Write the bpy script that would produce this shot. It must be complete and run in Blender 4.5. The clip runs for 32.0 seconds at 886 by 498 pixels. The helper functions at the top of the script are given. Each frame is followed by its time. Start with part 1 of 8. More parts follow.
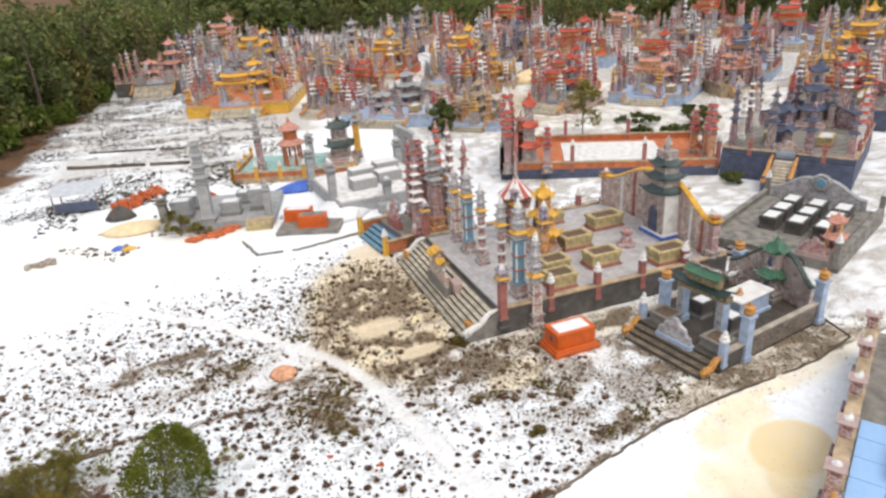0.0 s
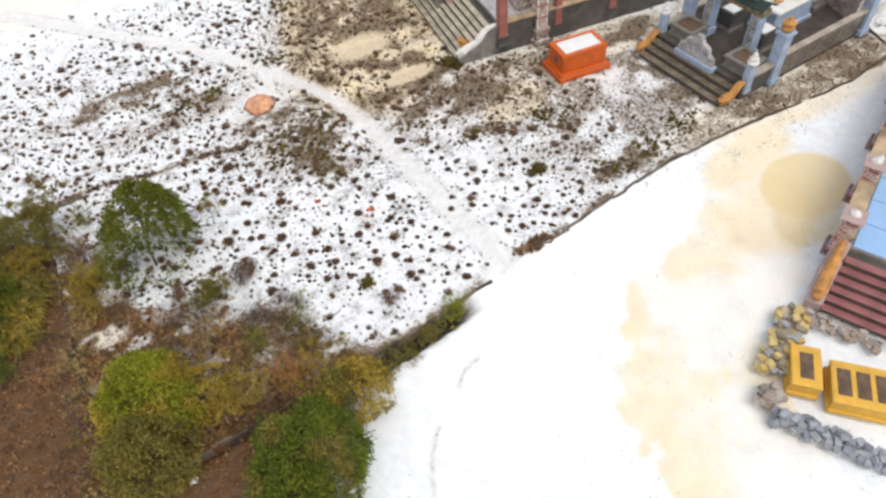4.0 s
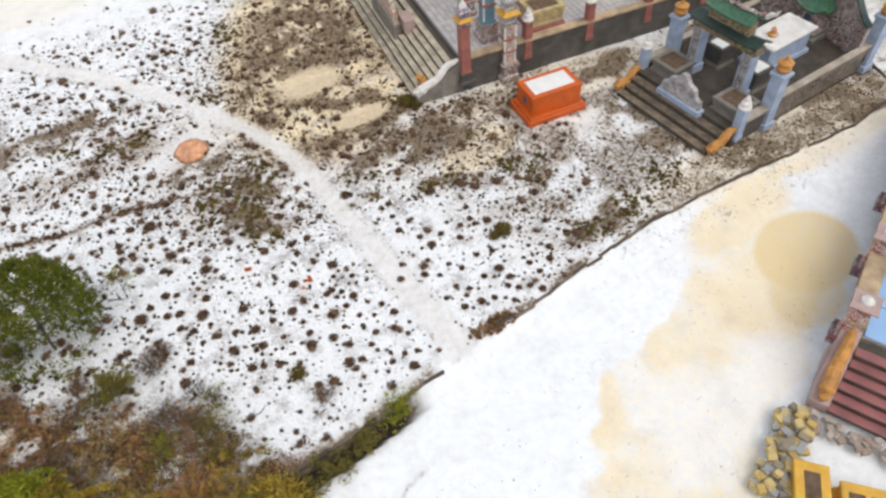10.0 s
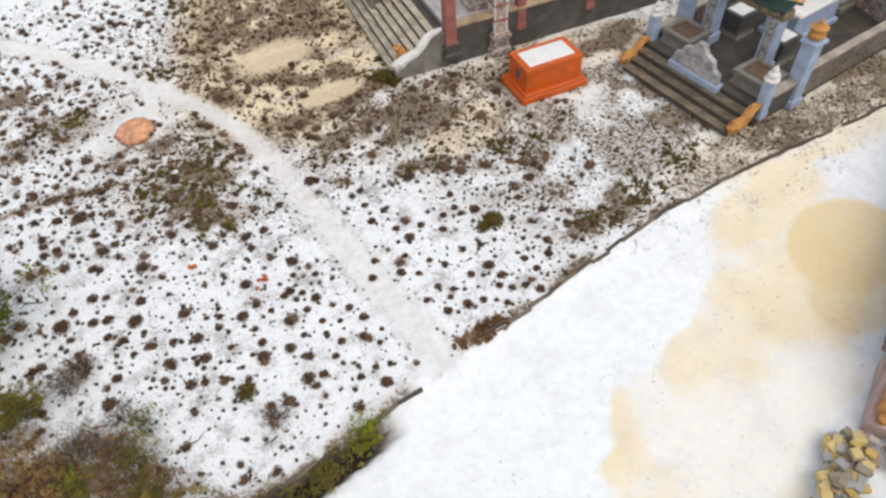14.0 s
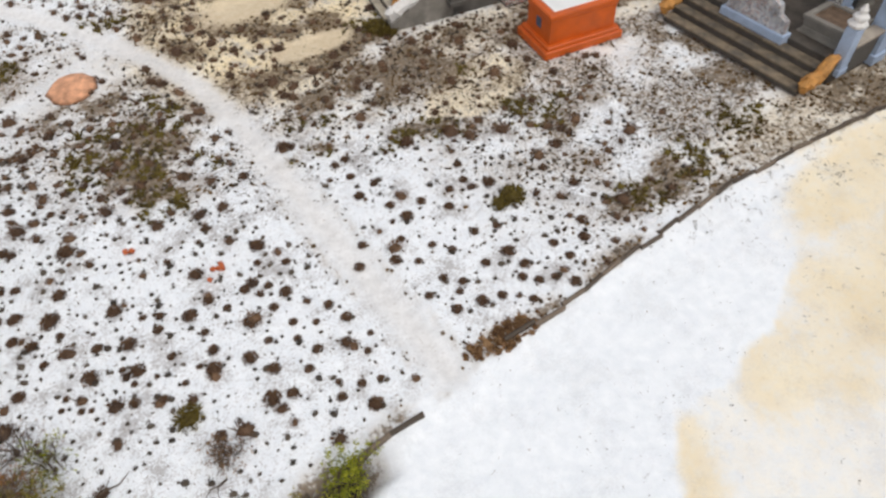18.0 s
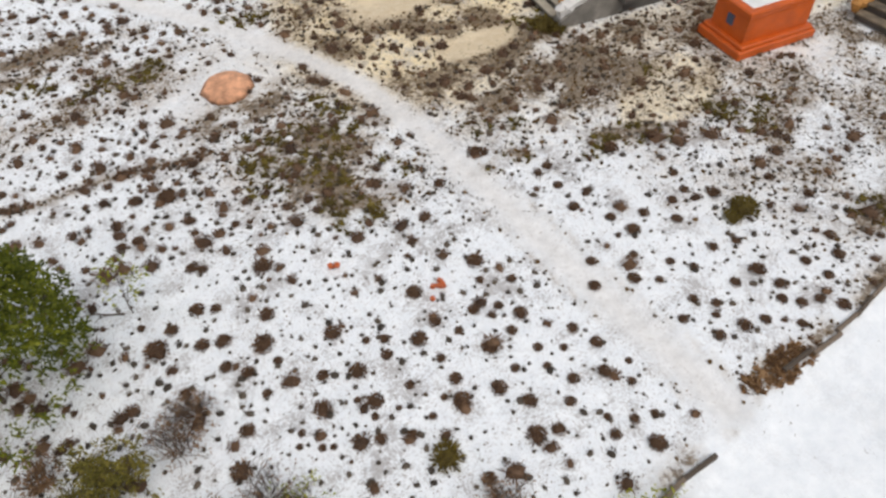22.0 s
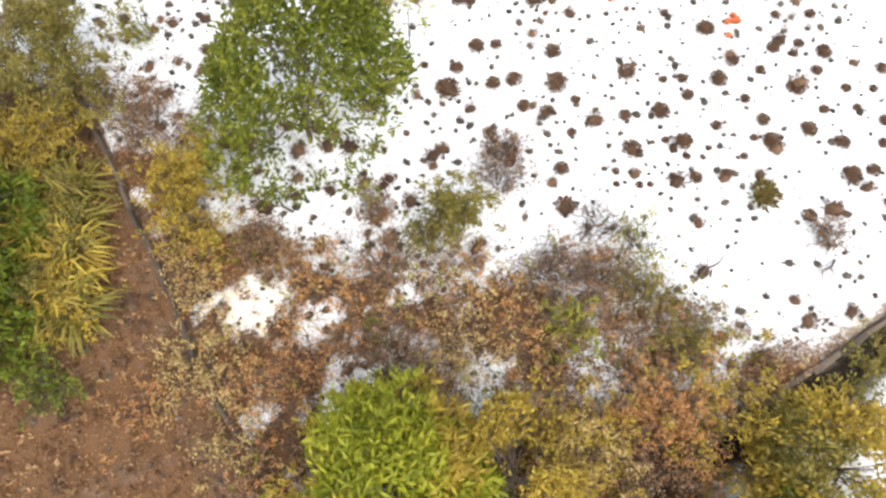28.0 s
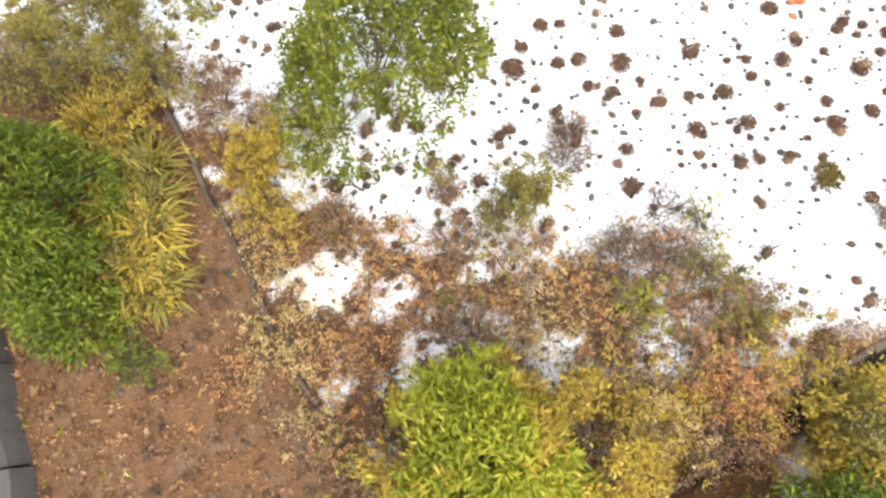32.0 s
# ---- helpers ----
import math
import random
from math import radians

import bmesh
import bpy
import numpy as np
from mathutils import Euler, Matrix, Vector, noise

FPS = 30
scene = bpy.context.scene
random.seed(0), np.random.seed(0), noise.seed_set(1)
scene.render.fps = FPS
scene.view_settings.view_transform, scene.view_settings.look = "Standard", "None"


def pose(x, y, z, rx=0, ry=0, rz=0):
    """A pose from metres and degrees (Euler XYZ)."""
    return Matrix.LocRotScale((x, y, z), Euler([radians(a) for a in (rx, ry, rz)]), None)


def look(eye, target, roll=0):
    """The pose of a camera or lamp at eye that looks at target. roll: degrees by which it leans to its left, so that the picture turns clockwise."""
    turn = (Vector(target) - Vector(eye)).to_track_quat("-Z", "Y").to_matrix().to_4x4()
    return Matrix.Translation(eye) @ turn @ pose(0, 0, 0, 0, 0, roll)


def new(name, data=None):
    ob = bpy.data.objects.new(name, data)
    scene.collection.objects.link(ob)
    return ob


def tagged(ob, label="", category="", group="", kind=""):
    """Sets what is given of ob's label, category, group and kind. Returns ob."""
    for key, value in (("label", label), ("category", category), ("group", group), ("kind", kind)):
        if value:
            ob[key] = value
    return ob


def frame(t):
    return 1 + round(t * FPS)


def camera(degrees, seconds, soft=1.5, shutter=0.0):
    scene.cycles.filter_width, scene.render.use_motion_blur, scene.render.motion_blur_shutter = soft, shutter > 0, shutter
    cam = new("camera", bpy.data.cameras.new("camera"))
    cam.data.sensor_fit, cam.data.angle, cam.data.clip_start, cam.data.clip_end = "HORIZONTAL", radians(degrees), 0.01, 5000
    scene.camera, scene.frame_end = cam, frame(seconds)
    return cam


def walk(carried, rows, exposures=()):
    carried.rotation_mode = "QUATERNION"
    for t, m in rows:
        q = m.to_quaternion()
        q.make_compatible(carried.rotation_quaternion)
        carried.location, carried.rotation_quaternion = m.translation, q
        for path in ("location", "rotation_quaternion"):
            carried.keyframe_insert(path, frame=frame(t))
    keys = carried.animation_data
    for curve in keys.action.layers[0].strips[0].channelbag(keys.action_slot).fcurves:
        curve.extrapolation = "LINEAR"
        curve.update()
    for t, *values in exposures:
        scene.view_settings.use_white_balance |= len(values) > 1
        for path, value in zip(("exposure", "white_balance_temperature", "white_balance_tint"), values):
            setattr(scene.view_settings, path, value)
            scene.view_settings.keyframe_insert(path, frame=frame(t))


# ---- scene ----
cam = camera(67.4, 32.0, soft=2.6)
PATH = [
    (0, (-1.606, -26.472, 16.548), (-0.979, -24.745, 15.757), -3.5),
    (0.5, (-1.444, -26.212, 16.477), (-0.821, -24.485, 15.682), -3.5),
    (1, (-1.449, -25.689, 16.449), (-0.842, -24.028, 15.514), -3.6),
    (1.5, (-1.225, -25.254, 16.528), (-0.661, -23.675, 15.439), -4.1),
    (2, (-0.838, -24.8, 16.592), (-0.338, -23.324, 15.338), -4.8),
    (2.5, (-0.706, -24.32, 16.666), (-0.251, -22.955, 15.277), -5.2),
    (3, (-0.484, -23.901, 16.612), (-0.091, -22.666, 15.089), -5.8),
    (3.5, (-0.345, -23.477, 16.653), (0.043, -22.259, 15.115), -5.9),
    (5.5, (-0.245, -23.605, 16.422), (0.149, -22.388, 14.885), -5.9),
    (6, (-0.041, -23.519, 16.407), (0.351, -22.307, 14.865), -5.9),
    (6.5, (0.288, -23.248, 16.328), (0.682, -22.037, 14.786), -5.9),
    (7, (0.588, -22.745, 16.307), (0.99, -21.536, 14.766), -5.6),
    (7.5, (0.843, -22.302, 16.227), (1.249, -21.088, 14.69), -5.6),
    (8, (1.052, -21.847, 16.189), (1.461, -20.634, 14.653), -5.5),
    (8.5, (1.391, -21.507, 16.121), (1.796, -20.29, 14.586), -5.8),
    (9, (1.749, -21.202, 16.06), (2.155, -19.985, 14.525), -5.9),
    (9.5, (1.973, -20.949, 15.883), (2.387, -19.732, 14.351), -5.5),
    (10, (2.196, -20.675, 15.601), (2.613, -19.458, 14.07), -5.3),
    (10.5, (2.317, -20.465, 15.339), (2.739, -19.249, 13.808), -5.1),
    (11, (2.503, -20.24, 15.018), (2.929, -19.026, 13.487), -4.9),
    (11.5, (2.592, -20.077, 14.774), (3.025, -18.866, 13.242), -4.7),
    (12, (2.744, -19.917, 14.443), (3.174, -18.706, 12.91), -4.8),
    (12.5, (2.785, -19.769, 14.16), (3.218, -18.559, 12.627), -4.6),
    (13, (2.802, -19.564, 13.783), (3.244, -18.354, 12.253), -4.3),
    (13.5, (2.9, -19.373, 13.516), (3.341, -18.164, 11.984), -4.5),
    (14, (2.993, -19.089, 13.126), (3.44, -17.879, 11.597), -4.3),
    (14.5, (3.056, -18.858, 12.788), (3.505, -17.648, 11.26), -4.0),
    (16.5, (3.313, -17.826, 11.15), (3.768, -16.622, 9.619), -3.8),
    (17, (3.356, -17.562, 10.75), (3.811, -16.359, 9.218), -3.7),
    (17.5, (3.425, -17.272, 10.412), (3.883, -16.072, 8.878), -3.6),
    (18, (3.486, -16.989, 10.1), (3.946, -15.79, 8.567), -3.5),
    (18.5, (3.59, -16.747, 10.0), (4.05, -15.547, 8.468), -3.5),
    (19, (3.714, -16.506, 9.916), (4.175, -15.304, 8.386), -3.4),
    (19.5, (3.76, -16.362, 9.814), (4.224, -15.159, 8.285), -3.3),
    (20, (3.62, -16.16, 9.763), (4.085, -14.96, 8.233), -3.1),
    (20.5, (3.01, -15.713, 9.711), (3.477, -14.51, 8.183), -2.9),
    (21, (2.076, -15.237, 9.703), (2.547, -14.033, 8.177), -2.7),
    (21.5, (0.934, -14.759, 9.601), (1.397, -13.55, 8.076), -3.0),
    (22, (-0.083, -14.396, 9.472), (0.371, -13.186, 7.946), -3.3),
    (22.5, (-1.145, -13.977, 9.291), (-0.7, -12.766, 7.762), -3.8),
    (23, (-1.893, -13.579, 9.179), (-1.454, -12.372, 7.646), -3.8),
    (23.5, (-2.218, -13.317, 9.01), (-1.793, -12.106, 7.476), -4.4),
    (24, (-2.457, -13.166, 8.963), (-2.019, -11.961, 7.428), -3.7),
    (24.5, (-2.593, -13.154, 9.021), (-2.165, -11.945, 7.486), -4.2),
    (25, (-2.906, -13.128, 9.113), (-2.473, -11.921, 7.578), -3.8),
    (25.5, (-3.257, -13.061, 9.231), (-2.852, -11.873, 7.674), -4.6),
    (26, (-3.684, -12.853, 9.361), (-3.361, -11.864, 7.653), -5.3),
    (26.5, (-4.169, -12.503, 9.548), (-3.958, -11.826, 7.678), -6.0),
    (28.5, (-4.446, -12.684, 9.606), (-4.295, -12.062, 7.712), -8.6),
    (29, (-4.303, -12.679, 9.702), (-4.151, -12.061, 7.806), -8.3),
    (29.5, (-4.221, -12.66, 9.781), (-4.073, -12.034, 7.887), -8.8),
    (30, (-4.28, -12.511, 9.903), (-4.126, -11.9, 8.005), -8.1),
    (30.5, (-4.418, -12.429, 9.994), (-4.27, -11.808, 8.099), -8.7),
    (31, (-4.643, -12.292, 10.042), (-4.501, -11.671, 8.146), -9.2),
    (31.5, (-4.949, -12.242, 10.005), (-4.814, -11.608, 8.113), -10.0),
    (32, (-5.343, -12.191, 9.952), (-5.235, -11.65, 8.029), -10.8),
]
EXPOSURES = [(0, 0.08), (2, 0.08), (6, -0.18), (9, -0.18), (13, -0.2), (17, -0.3), (21, -0.36), (23, -0.34), (25, -0.13), (26, -0.12), (26.9, 0.3), (29, 1.15), (32, 1.28)]
walk(cam, [(t, look(eye, target, roll)) for t, eye, target, roll in PATH], EXPOSURES)

# ---- world and sun: bright overcast ----
world = bpy.data.worlds.new("sky")
scene.world = world
world.use_nodes = True
wn = world.node_tree.nodes
wn.clear()
sky = wn.new("ShaderNodeTexSky")
sky.sky_type, sky.sun_disc = "NISHITA", False
sky.sun_elevation, sky.sun_rotation = radians(58), radians(200)
sky.air_density, sky.dust_density, sky.ozone_density = 1.0, 6.0, 0.6
haze = wn.new("ShaderNodeMix")
haze.data_type = "RGBA"
haze.inputs["Factor"].default_value = 0.6
haze.inputs["B"].default_value = (7.2, 7.3, 7.5, 1)
background = wn.new("ShaderNodeBackground")
background.inputs["Strength"].default_value = 0.15
world_out = wn.new("ShaderNodeOutputWorld")
world.node_tree.links.new(sky.outputs["Color"], haze.inputs["A"])
world.node_tree.links.new(haze.outputs["Result"], background.inputs["Color"])
world.node_tree.links.new(background.outputs["Background"], world_out.inputs["Surface"])
sun_data = bpy.data.lights.new("sun", "SUN")
sun_data.energy, sun_data.angle, sun_data.color = 1.4, radians(40), (1.0, 0.96, 0.9)
sun = new("sun", sun_data)
sun.matrix_world = look((30, -50, 90), (0, 0, 0))

# ---- materials ----
RAMP = {}


def material(name, colour, rough=0.8, vary=0.25, scale=3.0, fine=40.0, bump=0.25, dirt=0.0, metal=0.0, island=False, objvar=0.0):
    """A painted or mineral surface: two scales of colour noise, grime and fine relief."""
    m = bpy.data.materials.new(name)
    m.use_nodes = True
    n, l = m.node_tree.nodes, m.node_tree.links
    bsdf = n["Principled BSDF"]
    bsdf.inputs["Roughness"].default_value, bsdf.inputs["Metallic"].default_value = rough, metal
    co = n.new("ShaderNodeTexCoord")
    big, small = n.new("ShaderNodeTexNoise"), n.new("ShaderNodeTexNoise")
    big.inputs["Scale"].default_value, big.inputs["Detail"].default_value = scale, 5
    small.inputs["Scale"].default_value, small.inputs["Detail"].default_value = fine, 3
    for t in (big, small):
        l.new(co.outputs["Object"], t.inputs["Vector"])
    ramp = n.new("ShaderNodeValToRGB")
    lo, hi = [c * (1 - vary) for c in colour], [min(1, c * (1 + vary * 0.8)) for c in colour]
    ramp.color_ramp.elements[0].color, ramp.color_ramp.elements[1].color = (*lo, 1), (*hi, 1)
    ramp.color_ramp.elements[0].position, ramp.color_ramp.elements[1].position = 0.3, 0.7
    add = n.new("ShaderNodeMath")
    add.operation = "MULTIPLY_ADD"
    add.inputs[1].default_value = 0.4
    l.new(small.outputs["Fac"], add.inputs[0])
    sub = n.new("ShaderNodeMath")
    sub.operation = "SUBTRACT"
    sub.inputs[1].default_value = 0.2
    l.new(big.outputs["Fac"], sub.inputs[0])
    l.new(sub.outputs[0], add.inputs[2])
    last = add
    if island or objvar:
        rnd = n.new("ShaderNodeNewGeometry" if island else "ShaderNodeObjectInfo")
        more = n.new("ShaderNodeMath")
        more.operation = "MULTIPLY_ADD"
        more.inputs[1].default_value = objvar or 0.5
        l.new(rnd.outputs["Random Per Island" if island else "Random"], more.inputs[0])
        off = n.new("ShaderNodeMath")
        off.operation = "SUBTRACT"
        off.inputs[1].default_value = (objvar or 0.5) / 2
        l.new(add.outputs[0], off.inputs[0])
        l.new(off.outputs[0], more.inputs[2])
        last = more
    l.new(last.outputs[0], ramp.inputs["Fac"])
    out = ramp.outputs["Color"]
    if dirt:
        grime_shade = n.new("ShaderNodeTexNoise")
        grime_shade.inputs["Scale"].default_value, grime_shade.inputs["Detail"].default_value = 1.7, 7
        l.new(co.outputs["Object"], grime_shade.inputs["Vector"])
        gr = n.new("ShaderNodeValToRGB")
        gr.color_ramp.elements[0].position, gr.color_ramp.elements[1].position = 0.46, 0.66
        l.new(grime_shade.outputs["Fac"], gr.inputs["Fac"])
        amount = n.new("ShaderNodeMath")
        amount.operation = "MULTIPLY"
        amount.inputs[1].default_value = dirt
        l.new(gr.outputs["Color"], amount.inputs[0])
        mix = n.new("ShaderNodeMix")
        mix.data_type = "RGBA"
        mix.inputs["B"].default_value = (0.06, 0.055, 0.048, 1)
        l.new(amount.outputs[0], mix.inputs["Factor"])
        l.new(out, mix.inputs["A"])
        out = mix.outputs["Result"]
    l.new(out, bsdf.inputs["Base Color"])
    if bump:
        b = n.new("ShaderNodeBump")
        b.inputs["Strength"].default_value, b.inputs["Distance"].default_value = bump, 0.02
        l.new(small.outputs["Fac"], b.inputs["Height"])
        l.new(b.outputs["Normal"], bsdf.inputs["Normal"])
    return m


def assorted(name, colours, rough=0.9):
    """Separate blocks, each of one of several colours, with grain and stains."""
    m = material(name, colours[0], rough, 0.3, 4, 35, 0.4)
    n, l = m.node_tree.nodes, m.node_tree.links
    info, ramp, mix = n.new("ShaderNodeObjectInfo"), n.new("ShaderNodeValToRGB"), n.new("ShaderNodeMix")
    ramp.color_ramp.interpolation = "CONSTANT"
    e = ramp.color_ramp.elements
    while len(e) < len(colours):
        e.new(0.5)
    for i, c in enumerate(colours):
        e[i].position, e[i].color = i / len(colours), (*c, 1)
    l.new(info.outputs["Random"], ramp.inputs["Fac"])
    bsdf = n["Principled BSDF"]
    old = bsdf.inputs["Base Color"].links[0].from_socket
    mix.data_type = "RGBA"
    mix.inputs["Factor"].default_value = 0.8
    l.new(old, mix.inputs["A"])
    l.new(ramp.outputs["Color"], mix.inputs["B"])
    l.new(mix.outputs["Result"], bsdf.inputs["Base Color"])
    return m


def mosaic(name, colours, scale=15.0, rough=0.35, dirt=0.55):
    """Broken-porcelain inlay: cells of a few glaze colours in relief, grouped into figures; black cells also stand for
    shaded gaps.
    """
    m = bpy.data.materials.new(name)
    m.use_nodes = True
    n, l = m.node_tree.nodes, m.node_tree.links
    bsdf = n["Principled BSDF"]
    bsdf.inputs["Roughness"].default_value = rough
    co = n.new("ShaderNodeTexCoord")
    vor, zone, mixer = n.new("ShaderNodeTexVoronoi"), n.new("ShaderNodeTexNoise"), n.new("ShaderNodeMath")
    vor.inputs["Scale"].default_value = scale
    zone.inputs["Scale"].default_value, zone.inputs["Detail"].default_value = scale * 0.42, 4
    l.new(co.outputs["Object"], vor.inputs["Vector"])
    l.new(co.outputs["Object"], zone.inputs["Vector"])
    sep = n.new("ShaderNodeSeparateColor")
    l.new(vor.outputs["Color"], sep.inputs["Color"])
    mixer.operation = "MULTIPLY_ADD"
    mixer.inputs[1].default_value = 0.45
    l.new(sep.outputs[0], mixer.inputs[0])
    half = n.new("ShaderNodeMath")
    half.operation = "MULTIPLY_ADD"
    half.inputs[1].default_value, half.inputs[2].default_value = 1.3, -0.38
    l.new(zone.outputs["Fac"], half.inputs[0])
    l.new(half.outputs[0], mixer.inputs[2])
    ramp = n.new("ShaderNodeValToRGB")
    ramp.color_ramp.interpolation = "CONSTANT"
    e = ramp.color_ramp.elements
    while len(e) < len(colours):
        e.new(0.5)
    for i, c in enumerate(colours):
        e[i].position, e[i].color = 0.12 + 0.76 * i / len(colours) if i else 0.0, (*c, 1)
    l.new(mixer.outputs[0], ramp.inputs["Fac"])
    # Grime blotches, made strong to paint in dark depth between tomb parts too.
    grime_shade = n.new("ShaderNodeTexNoise")
    grime_shade.inputs["Scale"].default_value, grime_shade.inputs["Detail"].default_value = 2.5, 6
    l.new(co.outputs["Object"], grime_shade.inputs["Vector"])
    gr = n.new("ShaderNodeMapRange")
    gr.inputs["From Min"].default_value, gr.inputs["From Max"].default_value = 0.42, 0.7
    gr.inputs["To Max"].default_value = dirt
    l.new(grime_shade.outputs["Fac"], gr.inputs["Value"])
    mix = n.new("ShaderNodeMix")
    mix.data_type = "RGBA"
    mix.inputs["B"].default_value = (0.09, 0.08, 0.07, 1)
    l.new(gr.outputs["Result"], mix.inputs["Factor"])
    l.new(ramp.outputs["Color"], mix.inputs["A"])
    l.new(mix.outputs["Result"], bsdf.inputs["Base Color"])
    b = n.new("ShaderNodeBump")
    b.inputs["Strength"].default_value, b.inputs["Distance"].default_value = 0.35, 0.03
    l.new(vor.outputs["Distance"], b.inputs["Height"])
    l.new(b.outputs["Normal"], bsdf.inputs["Normal"])
    return m


def leafy(name, colours, rough=0.55):
    """Foliage: each leaf its own tone between the given colours, spread wide to paint in sunlit leaves and dark gaps, a
    little light let through.
    """
    m = bpy.data.materials.new(name)
    m.use_nodes = True
    n, l = m.node_tree.nodes, m.node_tree.links
    bsdf = n["Principled BSDF"]
    bsdf.inputs["Roughness"].default_value = rough
    bsdf.inputs["Specular IOR Level"].default_value = 0.3
    g = n.new("ShaderNodeNewGeometry")
    co = n.new("ShaderNodeTexCoord")
    big = n.new("ShaderNodeTexNoise")
    big.inputs["Scale"].default_value, big.inputs["Detail"].default_value = 1.3, 3
    l.new(co.outputs["Object"], big.inputs["Vector"])
    # Strong random tone per leaf: painted contrast of sunlit leaf and shaded gap.
    f = n.new("ShaderNodeMath")
    f.operation = "MULTIPLY_ADD"
    f.inputs[1].default_value = 0.85
    l.new(g.outputs["Random Per Island"], f.inputs[0])
    s = n.new("ShaderNodeMath")
    s.operation = "MULTIPLY_ADD"
    s.inputs[1].default_value, s.inputs[2].default_value = 1.1, -0.48
    l.new(big.outputs["Fac"], s.inputs[0])
    l.new(s.outputs[0], f.inputs[2])
    ramp = n.new("ShaderNodeValToRGB")
    e = ramp.color_ramp.elements
    while len(e) < len(colours):
        e.new(0.5)
    for i, c in enumerate(colours):
        e[i].position, e[i].color = i / (len(colours) - 1), (*c, 1)
    l.new(f.outputs[0], ramp.inputs["Fac"])
    l.new(ramp.outputs["Color"], bsdf.inputs["Base Color"])
    trans = n.new("ShaderNodeBsdfTranslucent")
    l.new(ramp.outputs["Color"], trans.inputs["Color"])
    mix = n.new("ShaderNodeMixShader")
    mix.inputs["Fac"].default_value = 0.3
    l.new(bsdf.outputs["BSDF"], mix.inputs[1])
    l.new(trans.outputs["BSDF"], mix.inputs[2])
    l.new(mix.outputs["Shader"], n["Material Output"].inputs["Surface"])
    return m


